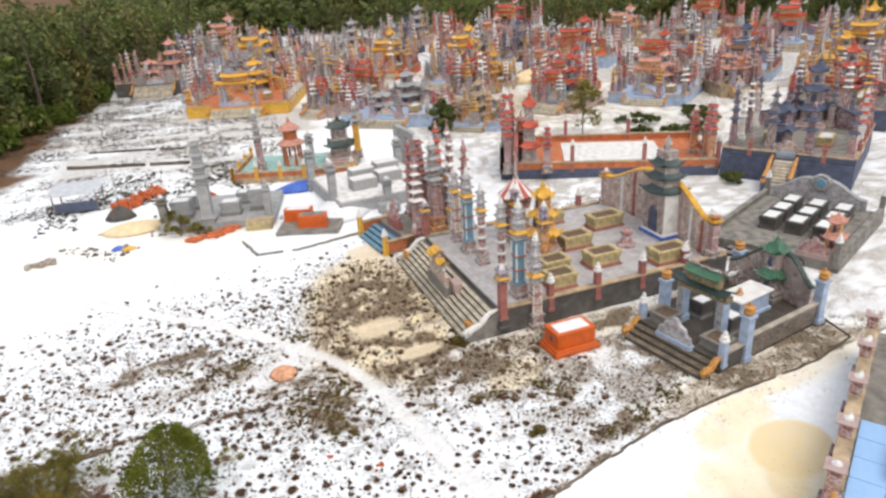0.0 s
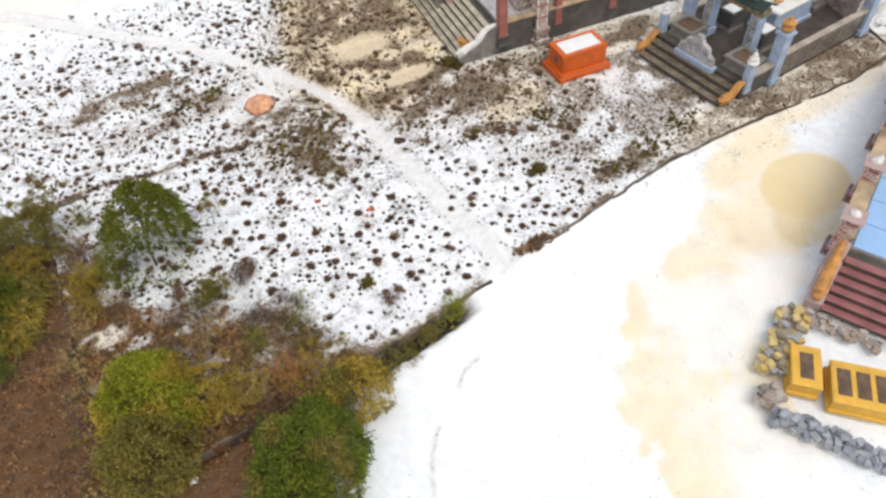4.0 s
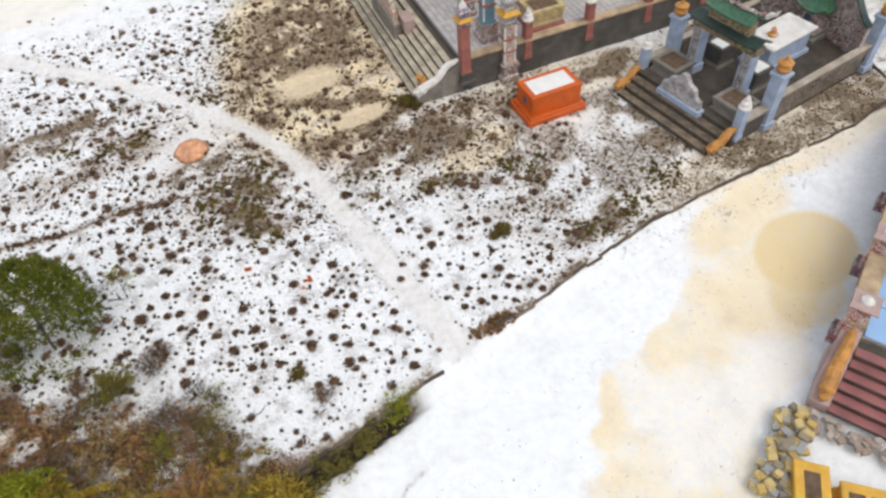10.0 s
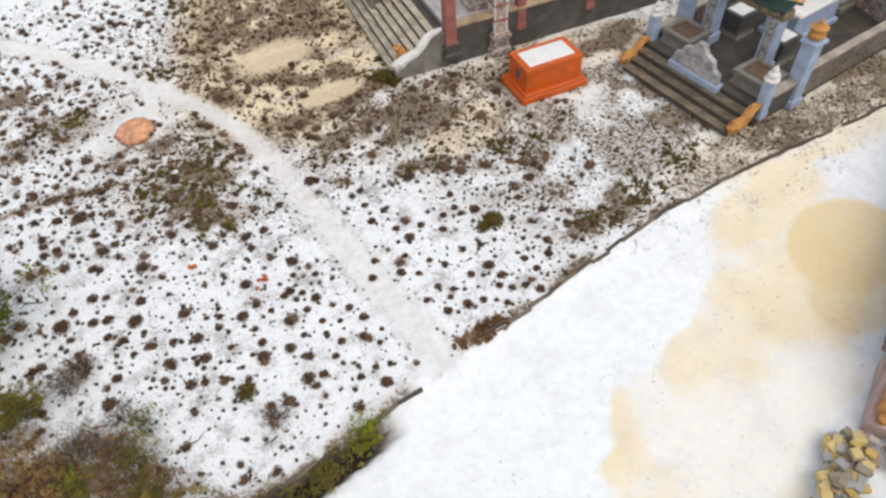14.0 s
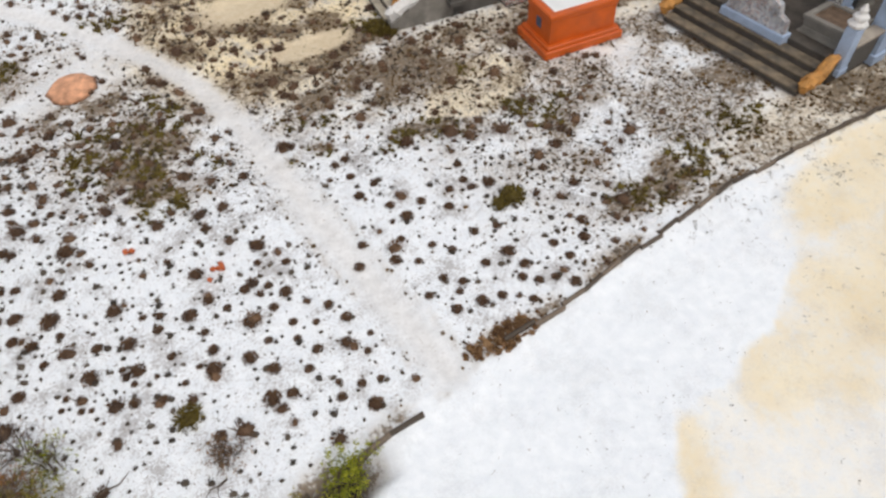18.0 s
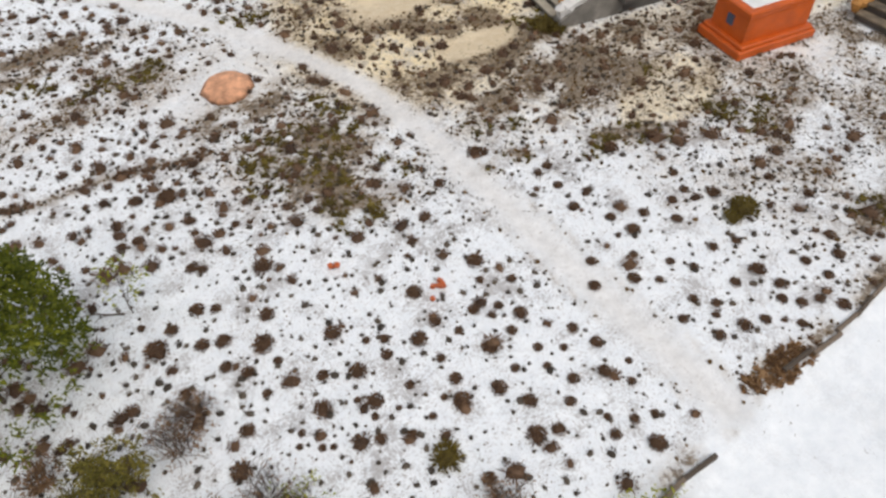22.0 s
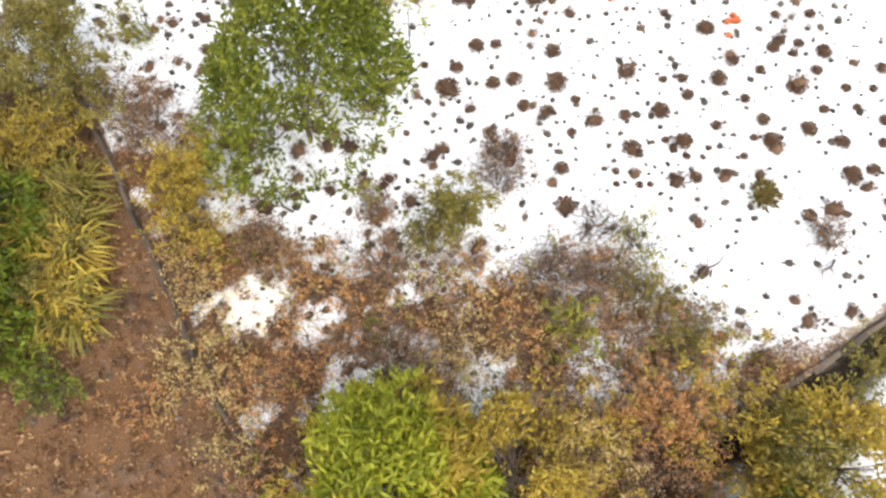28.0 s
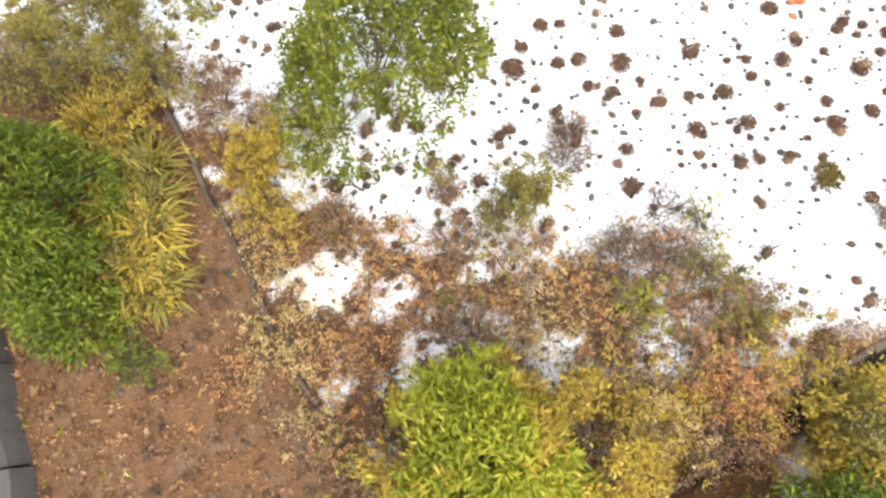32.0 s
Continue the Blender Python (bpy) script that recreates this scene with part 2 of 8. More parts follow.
W, G, R, B, Y, K, P, O = (0.72, 0.7, 0.66), (0.22, 0.21, 0.2), (0.38, 0.045, 0.035), (0.08, 0.17, 0.42), (0.62, 0.36, 0.04), (0.04, 0.036, 0.04), (0.5, 0.25, 0.22), (0.6, 0.13, 0.02)
M = {
    "concrete": material("weathered concrete", (0.23, 0.215, 0.19), 0.9, 0.3, 1.5, 30, 0.4, dirt=0.55),
    "pale_concrete": material("fresh grey render", (0.33, 0.335, 0.335), 0.85, 0.15, 2, 35, 0.25, dirt=0.2),
    "dark_concrete": material("blackened concrete base", (0.092, 0.085, 0.078), 0.9, 0.4, 1.5, 30, 0.4, dirt=0.6),
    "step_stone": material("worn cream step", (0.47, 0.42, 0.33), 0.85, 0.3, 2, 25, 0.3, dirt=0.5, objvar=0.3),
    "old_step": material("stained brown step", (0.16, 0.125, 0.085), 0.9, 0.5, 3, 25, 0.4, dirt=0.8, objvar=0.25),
    "mosaic_stele": mosaic("pale blue grey relief", [(0.3, 0.32, 0.35), (0.47, 0.48, 0.5), (0.38, 0.4, 0.44), (0.54, 0.53, 0.52), (0.4, 0.32, 0.31), (0.26, 0.26, 0.27), (0.5, 0.51, 0.54), (0.3, 0.34, 0.42)], 9.0),
    "court_floor": material("dark stained court floor", (0.068, 0.056, 0.045), 0.85, 0.45, 2.5, 20, 0.3, dirt=0.6),
    "mosaic_bronze": mosaic("dull bronze and green inlay", [K, (0.3, 0.19, 0.06), G, (0.4, 0.27, 0.09), K, (0.16, 0.2, 0.12), (0.45, 0.33, 0.15), G], 14.0),
    "mosaic_rail": mosaic("weathered brown rail panels", [(0.13, 0.11, 0.09), (0.22, 0.19, 0.15), K, (0.26, 0.21, 0.17), (0.16, 0.13, 0.11), G], 8.0),
    "pale_ledge": material("weathered pale ledge", (0.4, 0.35, 0.29), 0.8, 0.25, 2, 30, 0.2, dirt=0.4),
    "mosaic_script": mosaic("grey panels with dark figures", [(0.32, 0.33, 0.35), K, (0.5, 0.5, 0.5), G, (0.42, 0.42, 0.43), K, W, G], 16.0),
    # Riser colour holds the shade below the nosings, whatever the tread colour.
    "riser_shade": material("shaded step riser", (0.09, 0.078, 0.065), 0.9, 0.3, 2, 25, 0.3, dirt=0.3),
    "tile": material("pale glazed tile", (0.5, 0.48, 0.48), 0.35, 0.2, 2, 20, 0.1, dirt=0.2, objvar=0.35),
    "grout": material("dark tile joint", (0.2, 0.2, 0.22), 0.8, 0.2, 2, 30, 0.2),
    "cream": material("cream ledge paint", (0.44, 0.33, 0.21), 0.8, 0.28, 2, 30, 0.2, dirt=0.5),
    "redpost": material("dull red painted post", (0.33, 0.12, 0.1), 0.7, 0.25, 3, 30, 0.2, dirt=0.3),
    "orange": material("bright orange paint", (0.55, 0.094, 0.004), 0.5, 0.14, 3, 40, 0.15, dirt=0.16),
    "orange_old": material("weathered orange paint", (0.5, 0.15, 0.05), 0.7, 0.25, 2, 30, 0.2, dirt=0.35),
    "slab": material("white marble slab", (0.72, 0.73, 0.72), 0.25, 0.08, 2, 15, 0.05),
    "blue": material("powder blue paint", (0.36, 0.45, 0.6), 0.7, 0.18, 2, 30, 0.2, dirt=0.25),
    "teal": material("teal blue panel", (0.13, 0.27, 0.36), 0.5, 0.2, 4, 30, 0.2, dirt=0.2),
    "navy": material("dark slate blue paint", (0.07, 0.085, 0.14), 0.7, 0.3, 2, 30, 0.2, dirt=0.3),
    "bluetile": material("sky blue floor tile", (0.3, 0.5, 0.8), 0.3, 0.1, 2, 30, 0.1, dirt=0.1, objvar=0.25),
    "maroon": material("maroon tiled step", (0.26, 0.1, 0.1), 0.4, 0.2, 2, 30, 0.15, dirt=0.25, objvar=0.2),
    "yellow": material("golden yellow glaze", (0.66, 0.36, 0.04), 0.45, 0.2, 4, 30, 0.2, dirt=0.2),
    "gravebox": material("ochre patterned grave paint", (0.45, 0.36, 0.18), 0.75, 0.3, 4, 25, 0.3, dirt=0.45),
    "ytomb": material("mustard yellow paint", (0.66, 0.38, 0.05), 0.6, 0.15, 3, 30, 0.15, dirt=0.15),
    "soil": material("bare grave soil", (0.13, 0.085, 0.055), 1.0, 0.4, 5, 40, 0.8),
    "greenroof": material("green glazed roof tile", (0.05, 0.15, 0.085), 0.4, 0.4, 6, 30, 0.4, dirt=0.5),
    "darkroof": material("dark green glazed roof", (0.03, 0.055, 0.05), 0.35, 0.35, 6, 30, 0.3, dirt=0.2),
    "redroof": material("vermilion roof tile", (0.46, 0.065, 0.03), 0.45, 0.25, 5, 30, 0.3, dirt=0.25),
    "pinkroof": material("salmon roof paint", (0.55, 0.26, 0.19), 0.6, 0.2, 5, 30, 0.3, dirt=0.3),
    "white": material("white wash", (0.7, 0.69, 0.67), 0.8, 0.12, 2, 30, 0.2, dirt=0.25),
    "pinkwall": material("pink grey wall", (0.45, 0.33, 0.31), 0.8, 0.2, 2, 30, 0.2, dirt=0.4),
    "turquoise": material("turquoise floor paint", (0.3, 0.5, 0.46), 0.6, 0.2, 2, 30, 0.15, dirt=0.25),
    "mosaic_red": mosaic("red and white porcelain inlay", [K, R, W, K, P, R, W, B]),
    "mosaic_blue": mosaic("blue and white porcelain inlay", [K, B, G, W, R, B, W, K]),
    "mosaic_grey": mosaic("grey porcelain relief", [K, G, W, K, P, (0.3, 0.28, 0.26), W, K]),
    "mosaic_gold": mosaic("gold and red porcelain inlay", [K, Y, R, Y, O, W, Y, R]),
    "mosaic_orange": mosaic("orange porcelain inlay", [O, R, W, O, Y, G, O, R]),
    "mosaic_dark": mosaic("dark blue porcelain inlay", [K, (0.08, 0.09, 0.16), G, R, (0.12, 0.12, 0.22), W, K, P]),
    "mosaic_panel": mosaic("figured porcelain panel", [(0.58, 0.5, 0.42), (0.45, 0.33, 0.24), (0.62, 0.55, 0.47), P, (0.64, 0.58, 0.5), (0.26, 0.22, 0.2), W, (0.36, 0.14, 0.1)], 7.0),
    "lion": material("ochre painted cement figure", (0.5, 0.24, 0.06), 0.7, 0.35, 6, 30, 0.4, dirt=0.3),
    "brick": material("fired orange brick", (0.52, 0.13, 0.045), 0.9, 0.25, 6, 40, 0.4, objvar=0.5),
    "stone": assorted("cut stone block", [(0.5, 0.36, 0.12), (0.33, 0.33, 0.34), (0.26, 0.3, 0.36), (0.45, 0.38, 0.22), (0.2, 0.19, 0.17), (0.55, 0.43, 0.2)]),
    "bluestone": assorted("blue grey cobble", [(0.25, 0.27, 0.31), (0.35, 0.37, 0.41), (0.16, 0.17, 0.2), (0.28, 0.28, 0.29)]),
    "rubble": assorted("broken rubble", [(0.33, 0.29, 0.25), (0.2, 0.18, 0.16), (0.42, 0.38, 0.34), (0.3, 0.22, 0.17)]),
    "kerb": material("mossy old kerb", (0.13, 0.1, 0.075), 0.95, 0.45, 2.5, 25, 0.6, dirt=0.6, objvar=0.5),
    "tin": material("galvanised sheet", (0.55, 0.57, 0.6), 0.4, 0.15, 2, 30, 0.1, metal=0.3),
    "timber": material("bleached timber", (0.2, 0.15, 0.11), 0.9, 0.35, 4, 40, 0.4),
    "tarp_white": material("white plastic sheet", (0.72, 0.73, 0.75), 0.5, 0.08, 2, 20, 0.1),
    "tarp_blue": material("blue plastic sheet", (0.05, 0.13, 0.5), 0.5, 0.2, 2, 20, 0.1),
    "bark": material("grey brown bark", (0.1, 0.075, 0.055), 0.95, 0.4, 6, 40, 0.6),
    "leaf": leafy("broad green leaves", [(0.055, 0.072, 0.007), (0.125, 0.148, 0.012), (0.25, 0.26, 0.026)]),
    "leaf_mid": leafy("fresh green leaves", [(0.048, 0.075, 0.008), (0.12, 0.16, 0.015), (0.26, 0.29, 0.03)]),
    "leaf_lime": leafy("yellow green leaves", [(0.12, 0.145, 0.011), (0.28, 0.3, 0.02), (0.46, 0.44, 0.045)]),
    "leaf_olive": leafy("olive leaves", [(0.096, 0.092, 0.02), (0.216, 0.184, 0.036), (0.352, 0.288, 0.064)]),
    "leaf_grey": leafy("dead grey twigs", [(0.16, 0.112, 0.088), (0.304, 0.224, 0.168), (0.44, 0.344, 0.264)]),
    "leaf_tuft": leafy("dry heath tuft", [(0.06, 0.035, 0.022), (0.135, 0.078, 0.046), (0.26, 0.155, 0.09)]),
    "leaf_dark": leafy("grey green heath", [(0.048, 0.04, 0.032), (0.096, 0.0776, 0.06), (0.176, 0.14, 0.106)]),
    "litter_leaf": leafy("fallen leaves", [(0.06, 0.03, 0.013), (0.19, 0.1, 0.042), (0.42, 0.26, 0.13)]),
    "forest_olive": leafy("olive pine foliage", [(0.072, 0.068, 0.02), (0.16, 0.14, 0.04), (0.264, 0.224, 0.08)]),
    "forest_green": leafy("fresh edge foliage", [(0.056, 0.088, 0.016), (0.136, 0.184, 0.032), (0.24, 0.288, 0.064)]),
    "leaf_mat": leafy("dark heath mat", [(0.055, 0.032, 0.013), (0.125, 0.075, 0.028), (0.23, 0.14, 0.055)]),
    "leaf_moss": leafy("olive moss and grass", [(0.06, 0.043, 0.011), (0.135, 0.1, 0.021), (0.22, 0.17, 0.035)]),
    "leaf_gold": leafy("golden yellow leaves", [(0.19, 0.125, 0.02), (0.4, 0.285, 0.038), (0.6, 0.47, 0.08)]),
    "leaf_rust": leafy("rust orange dry leaves", [(0.25, 0.115, 0.04), (0.5, 0.25, 0.09), (0.7, 0.4, 0.17)]),
    "leaf_dry": leafy("dull brown dry leaves", [(0.11, 0.065, 0.037), (0.26, 0.155, 0.085), (0.44, 0.28, 0.16)]),
    "leaf_straw": leafy("straw-coloured dry leaves", [(0.27, 0.18, 0.065), (0.53, 0.38, 0.14), (0.72, 0.57, 0.27)]),
    "twig": material("dead brown twig", (0.11, 0.08, 0.062), 0.95, 0.4, 8, 40, 0.3),
    "forest": leafy("dark pine foliage", [(0.04, 0.056, 0.016), (0.104, 0.132, 0.036), (0.216, 0.224, 0.072)]),
}

# ---- mesh tools ----


class Shape:
    """Gathers vertices and faces of one part."""

    def __init__(self):
        self.v, self.f = [], []

    def loft(self, rings, cap=True):
        n, a = len(rings[0]), len(self.v)
        for ring in rings:
            self.v += [tuple(p) for p in ring]
        for k in range(len(rings) - 1):
            for i in range(n):
                j = (i + 1) % n
                self.f.append((a + k * n + i, a + k * n + j, a + (k + 1) * n + j, a + (k + 1) * n + i))
        if cap:
            self.f.append(tuple(a + i for i in reversed(range(n))))
            self.f.append(tuple(a + (len(rings) - 1) * n + i for i in range(n)))
        return self

    def box(self, x0, y0, z0, x1, y1, z1, c=0.015):
        def ring(z, e):
            k = c + e
            return [(x0 + k, y0 + e, z), (x1 - k, y0 + e, z), (x1 - e, y0 + k, z), (x1 - e, y1 - k, z), (x1 - k, y1 - e, z), (x0 + k, y1 - e, z), (x0 + e, y1 - k, z), (x0 + e, y0 + k, z)]

        return self.loft([ring(z0, 0), ring(z1 - c, 0), ring(z1, c)])

    def turned(self, cx, cy, profile, n=8, spin=0.0, square=False):
        """A body of revolution, or of n flat sides, through (radius, height) pairs."""
        k = 1 / math.cos(math.pi / n) if square else 1
        ang = [2 * math.pi * (i + 0.5) / n + spin for i in range(n)]
        return self.loft([[(cx + r * k * math.cos(a), cy + r * k * math.sin(a), z) for a in ang] for r, z in profile])

    def roof(self, cx, cy, z, r_out, r_in, h, n=4, lift=0.2, thick=0.06):
        """A pagoda roof: concave sides, eaves turned up at the corners."""
        sub, rings = 4, []
        for level, s in ((-1, 0), (0, 0), (1, 0.25), (2, 0.5), (3, 0.75), (4, 1.0)):
            r = r_out + (r_in - r_out) * s
            ring = []
            for i in range(n):
                a0, a1 = 2 * math.pi * (i + 0.5) / n, 2 * math.pi * (i + 1.5) / n
                for q in range(sub):
                    u = q / sub
                    px, py = math.cos(a0) * (1 - u) + math.cos(a1) * u, math.sin(a0) * (1 - u) + math.sin(a1) * u
                    k = r / math.cos(math.pi / n)
                    corner = abs(2 * u - 1) ** 3
                    ring.append((cx + k * px * (1 + 0.06 * corner * (1 - s)), cy + k * py * (1 + 0.06 * corner * (1 - s)), z + h * s**1.6 + lift * corner * (1 - s) ** 2 - (thick if level < 0 else 0)))
            rings.append(ring)
        return self.loft(rings)

    def tube(self, points, radii, n=6):
        """A limb or rail along points, with a radius at each."""
        rings = []
        for i, p in enumerate(points):
            d = (Vector(points[min(i + 1, len(points) - 1)]) - Vector(points[max(i - 1, 0)])).normalized()
            s = d.cross(Vector((0.31, 0.2, 0.93))).normalized()
            t = d.cross(s)
            rings.append([Vector(p) + radii[i] * (math.cos(2 * math.pi * k / n) * s + math.sin(2 * math.pi * k / n) * t) for k in range(n)])
        return self.loft(rings)

    def mesh(self, name, mat):
        me = bpy.data.meshes.new(name)
        me.from_pydata(self.v, [], self.f)
        me.materials.append(M[mat] if isinstance(mat, str) else mat)
        bm = bmesh.new()
        bm.from_mesh(me)
        bmesh.ops.recalc_face_normals(bm, faces=bm.faces)
        bm.to_mesh(me)
        bm.free()
        return me


def quick_mesh(name, verts, faces, mat):
    """A mesh of many equal faces from arrays."""
    me = bpy.data.meshes.new(name)
    k = faces.shape[1]
    me.vertices.add(len(verts))
    me.vertices.foreach_set("co", np.ascontiguousarray(verts, dtype=np.float32).ravel())
    me.loops.add(faces.size)
    me.loops.foreach_set("vertex_index", np.ascontiguousarray(faces, dtype=np.int32).ravel())
    me.polygons.add(len(faces))
    me.polygons.foreach_set("loop_start", np.arange(0, faces.size, k, dtype=np.int32))
    me.update(calc_edges=True)
    me.materials.append(M[mat] if isinstance(mat, str) else mat)
    return me


MESHES = {}


def shared(key, build, mat):
    """One mesh for all parts that look alike."""
    if (key, mat) not in MESHES:
        MESHES[key, mat] = build(Shape()).mesh(str(key[0]), mat)
    return MESHES[key, mat]


def thing(name, x, y, z=0.0, turn=0.0, label="", category="", group="", kind=""):
    ob = new(name)
    ob.empty_display_size = 0.3
    ob.matrix_basis = pose(x, y, z, 0, 0, turn)
    return tagged(ob, label, category, group, kind)


def part(name, mesh, parent, x=0.0, y=0.0, z=0.0, turn=0.0, label=""):
    ob = new(name, mesh)
    ob.parent = parent
    ob.matrix_basis = pose(x, y, z, 0, 0, turn)
    if label:
        ob["label"] = label
    return ob


def block(name, parent, x0, y0, z0, x1, y1, z1, mat, c=0.015, label=""):
    """A box-shaped part between two corners, its origin at its base."""
    dx, dy, dz = round(x1 - x0, 3), round(y1 - y0, 3), round(z1 - z0, 3)
    me = shared((name, dx, dy, dz, c), lambda s: s.box(-dx / 2, -dy / 2, 0, dx / 2, dy / 2, dz, min(c, dx / 3, dy / 3, dz / 2)), mat)
    return part(name, me, parent, (x0 + x1) / 2, (y0 + y1) / 2, z0, 0, label)


# ---- parts of tombs ----


def post(parent, x, y, z, h, r, mat, cap="white", name="post"):
    """A short square post with a moulded cap and a bud."""
    p = part(name, shared((name, h, r), lambda s: s.box(-r * 1.15, -r * 1.15, 0, r * 1.15, r * 1.15, h * 0.14).box(-r, -r, h * 0.14, r, r, h), mat), parent, x, y, z)
    part("cap", shared(("cap", r), lambda s: s.turned(0, 0, [(r * 0.9, 0), (r * 1.5, r * 0.5), (r * 1.5, r * 0.8), (r * 0.9, r * 1.1), (r * 0.8, r * 1.5), (r * 1.2, r * 1.7), (r * 1.1, r * 2.0), (r * 0.5, r * 2.3), (r * 0.65, r * 2.9), (r * 0.1, r * 3.8)], 8), cap), p, 0, 0, h)
    return p


def column(parent, x, y, z, h, r, shaft="mosaic_red", base="mosaic_grey", roofs="yellow", top="mosaic_grey", tiers=3, n=4, round_shaft=False, framed=False):
    """A tall ceremonial column: pedestal, inlaid shaft, tiers of small turned-up roofs, a spire."""
    hs = h * (0.82 - 0.12 * tiers)
    hp = h * 0.14
    sn = 12 if round_shaft else 4
    c = part("column", shared(("column", h, r, tiers, sn), lambda s: s.turned(0, 0, [(r, hp), (r, hp + hs * 0.03), (r * 0.88, hp + hs * 0.05), (r * 0.88, hp + hs * 0.95), (r * 1.02, hp + hs)], sn, 0, True), shaft), parent, x, y, z)
    part("pedestal", shared(("pedestal", h, r), lambda s: s.turned(0, 0, [(r * 1.5, 0), (r * 1.5, hp * 0.25), (r * 1.2, hp * 0.32), (r * 1.2, hp * 0.8), (r * 1.4, hp * 0.86), (r * 1.4, hp)], 4, 0, True), base), c)
    zt, step = hp + hs, (h - hp - hs) / (tiers + 0.8)
    if framed and not round_shaft:
        part("edge_strips", shared(("edge_strips", h, r, tiers), lambda s: [s.box(sx * r * 0.86 - r * 0.13, sy * r * 0.86 - r * 0.13, hp + hs * 0.06, sx * r * 0.86 + r * 0.13, sy * r * 0.86 + r * 0.13, hp + hs * 0.94, 0.01) for sx in (-1, 1) for sy in (-1, 1)][-1], "white"), c)
        for zz in (0.3, 0.62):
            part("band", shared(("band", h, r, tiers), lambda s: s.turned(0, 0, [(r * 0.98, 0), (r * 1.06, hs * 0.012), (r * 1.06, hs * 0.035), (r * 0.98, hs * 0.047)], 4, 0, True), "redpost"), c, 0, 0, hp + hs * zz)
    if round_shaft:
        for zz in (0.1, 0.4, 0.7):
            part("collar", shared(("collar", h, r, tiers), lambda s: s.turned(0, 0, [(r * 0.92, 0), (r * 1.1, hs * 0.02), (r * 1.1, hs * 0.05), (r * 0.92, hs * 0.07)], 12, 0, True), "white"), c, 0, 0, hp + hs * zz)
    for k in range(tiers):
        q = 1 - 0.13 * k
        part("lantern", shared(("lantern", h, r, tiers, k), lambda s: s.turned(0, 0, [(r * 0.95 * q, 0), (r * 1.15 * q, step * 0.12), (r * 0.85 * q, step * 0.2), (r * 0.8 * q, step * 0.7)], 4, 0, True), top), c, 0, 0, zt + k * step)
        part("small_roof", shared(("small_roof", h, r, tiers, k), lambda s: s.roof(0, 0, 0, r * 1.38 * q, r * 0.7 * q, step * 0.3, 4, step * 0.12, 0.04), roofs if k == 0 or roofs != "yellow" else top), c, 0, 0, zt + k * step + step * 0.68)
    part("finial", shared(("finial", h, r, tiers), lambda s: s.turned(0, 0, [(r * 0.55, 0), (r * 0.75, step * 0.12), (r * 0.45, step * 0.22), (r * 0.6, step * 0.4), (r * 0.3, step * 0.5), (r * 0.34, step * 0.62), (r * 0.03, step * 1.0)], 8), "white"), c, 0, 0, zt + tiers * step)
    return c


def spire_column(parent, x, y, z, h, r, shaft, roofs, tiers=4):
    """A slender far column: inlaid shaft and lanterns in one piece, its little roofs in another."""
    hs = h * 0.38
    step = (h - hs) / (tiers + 0.9)

    def body(s):
        line = [(r * 1.4, 0), (r * 1.4, h * 0.06), (r * 1.1, h * 0.07), (r * 1.15, h * 0.13), (r * 0.85, h * 0.14), (r * 0.85, hs * 0.97), (r, hs)]
        for k in range(tiers):
            q = 1 - 0.12 * k
            line += [(r * 0.75 * q, hs + (k + 0.04) * step), (r * 0.72 * q, hs + (k + 0.66) * step), (r * 0.45 * q, hs + (k + 0.95) * step)]
        line += [(r * 0.4, hs + tiers * step), (r * 0.5, hs + (tiers + 0.15) * step), (r * 0.2, hs + (tiers + 0.3) * step), (r * 0.28, hs + (tiers + 0.45) * step), (r * 0.03, h)]
        return s.turned(0, 0, line, 4, 0, True)

    def caps(s):
        line = []
        for k in range(tiers):
            q, z = 1 - 0.12 * k, hs + (k + 0.6) * step
            line += [(r * 0.25, z), (r * 1.42 * q, z + step * 0.1), (r * 1.45 * q, z + step * 0.16), (r * 0.95 * q, z + step * 0.24), (r * 0.6 * q, z + step * 0.4), (r * 0.25, z + step * 0.42)]
        return s.turned(0, 0, line, 4, 0, True)

    c = part("column", shared(("column", "spire", h, r, tiers), body, shaft), parent, x, y, z)
    part("roof_tier", shared(("roof_tier", h, r, tiers), caps, roofs), c)
    return c


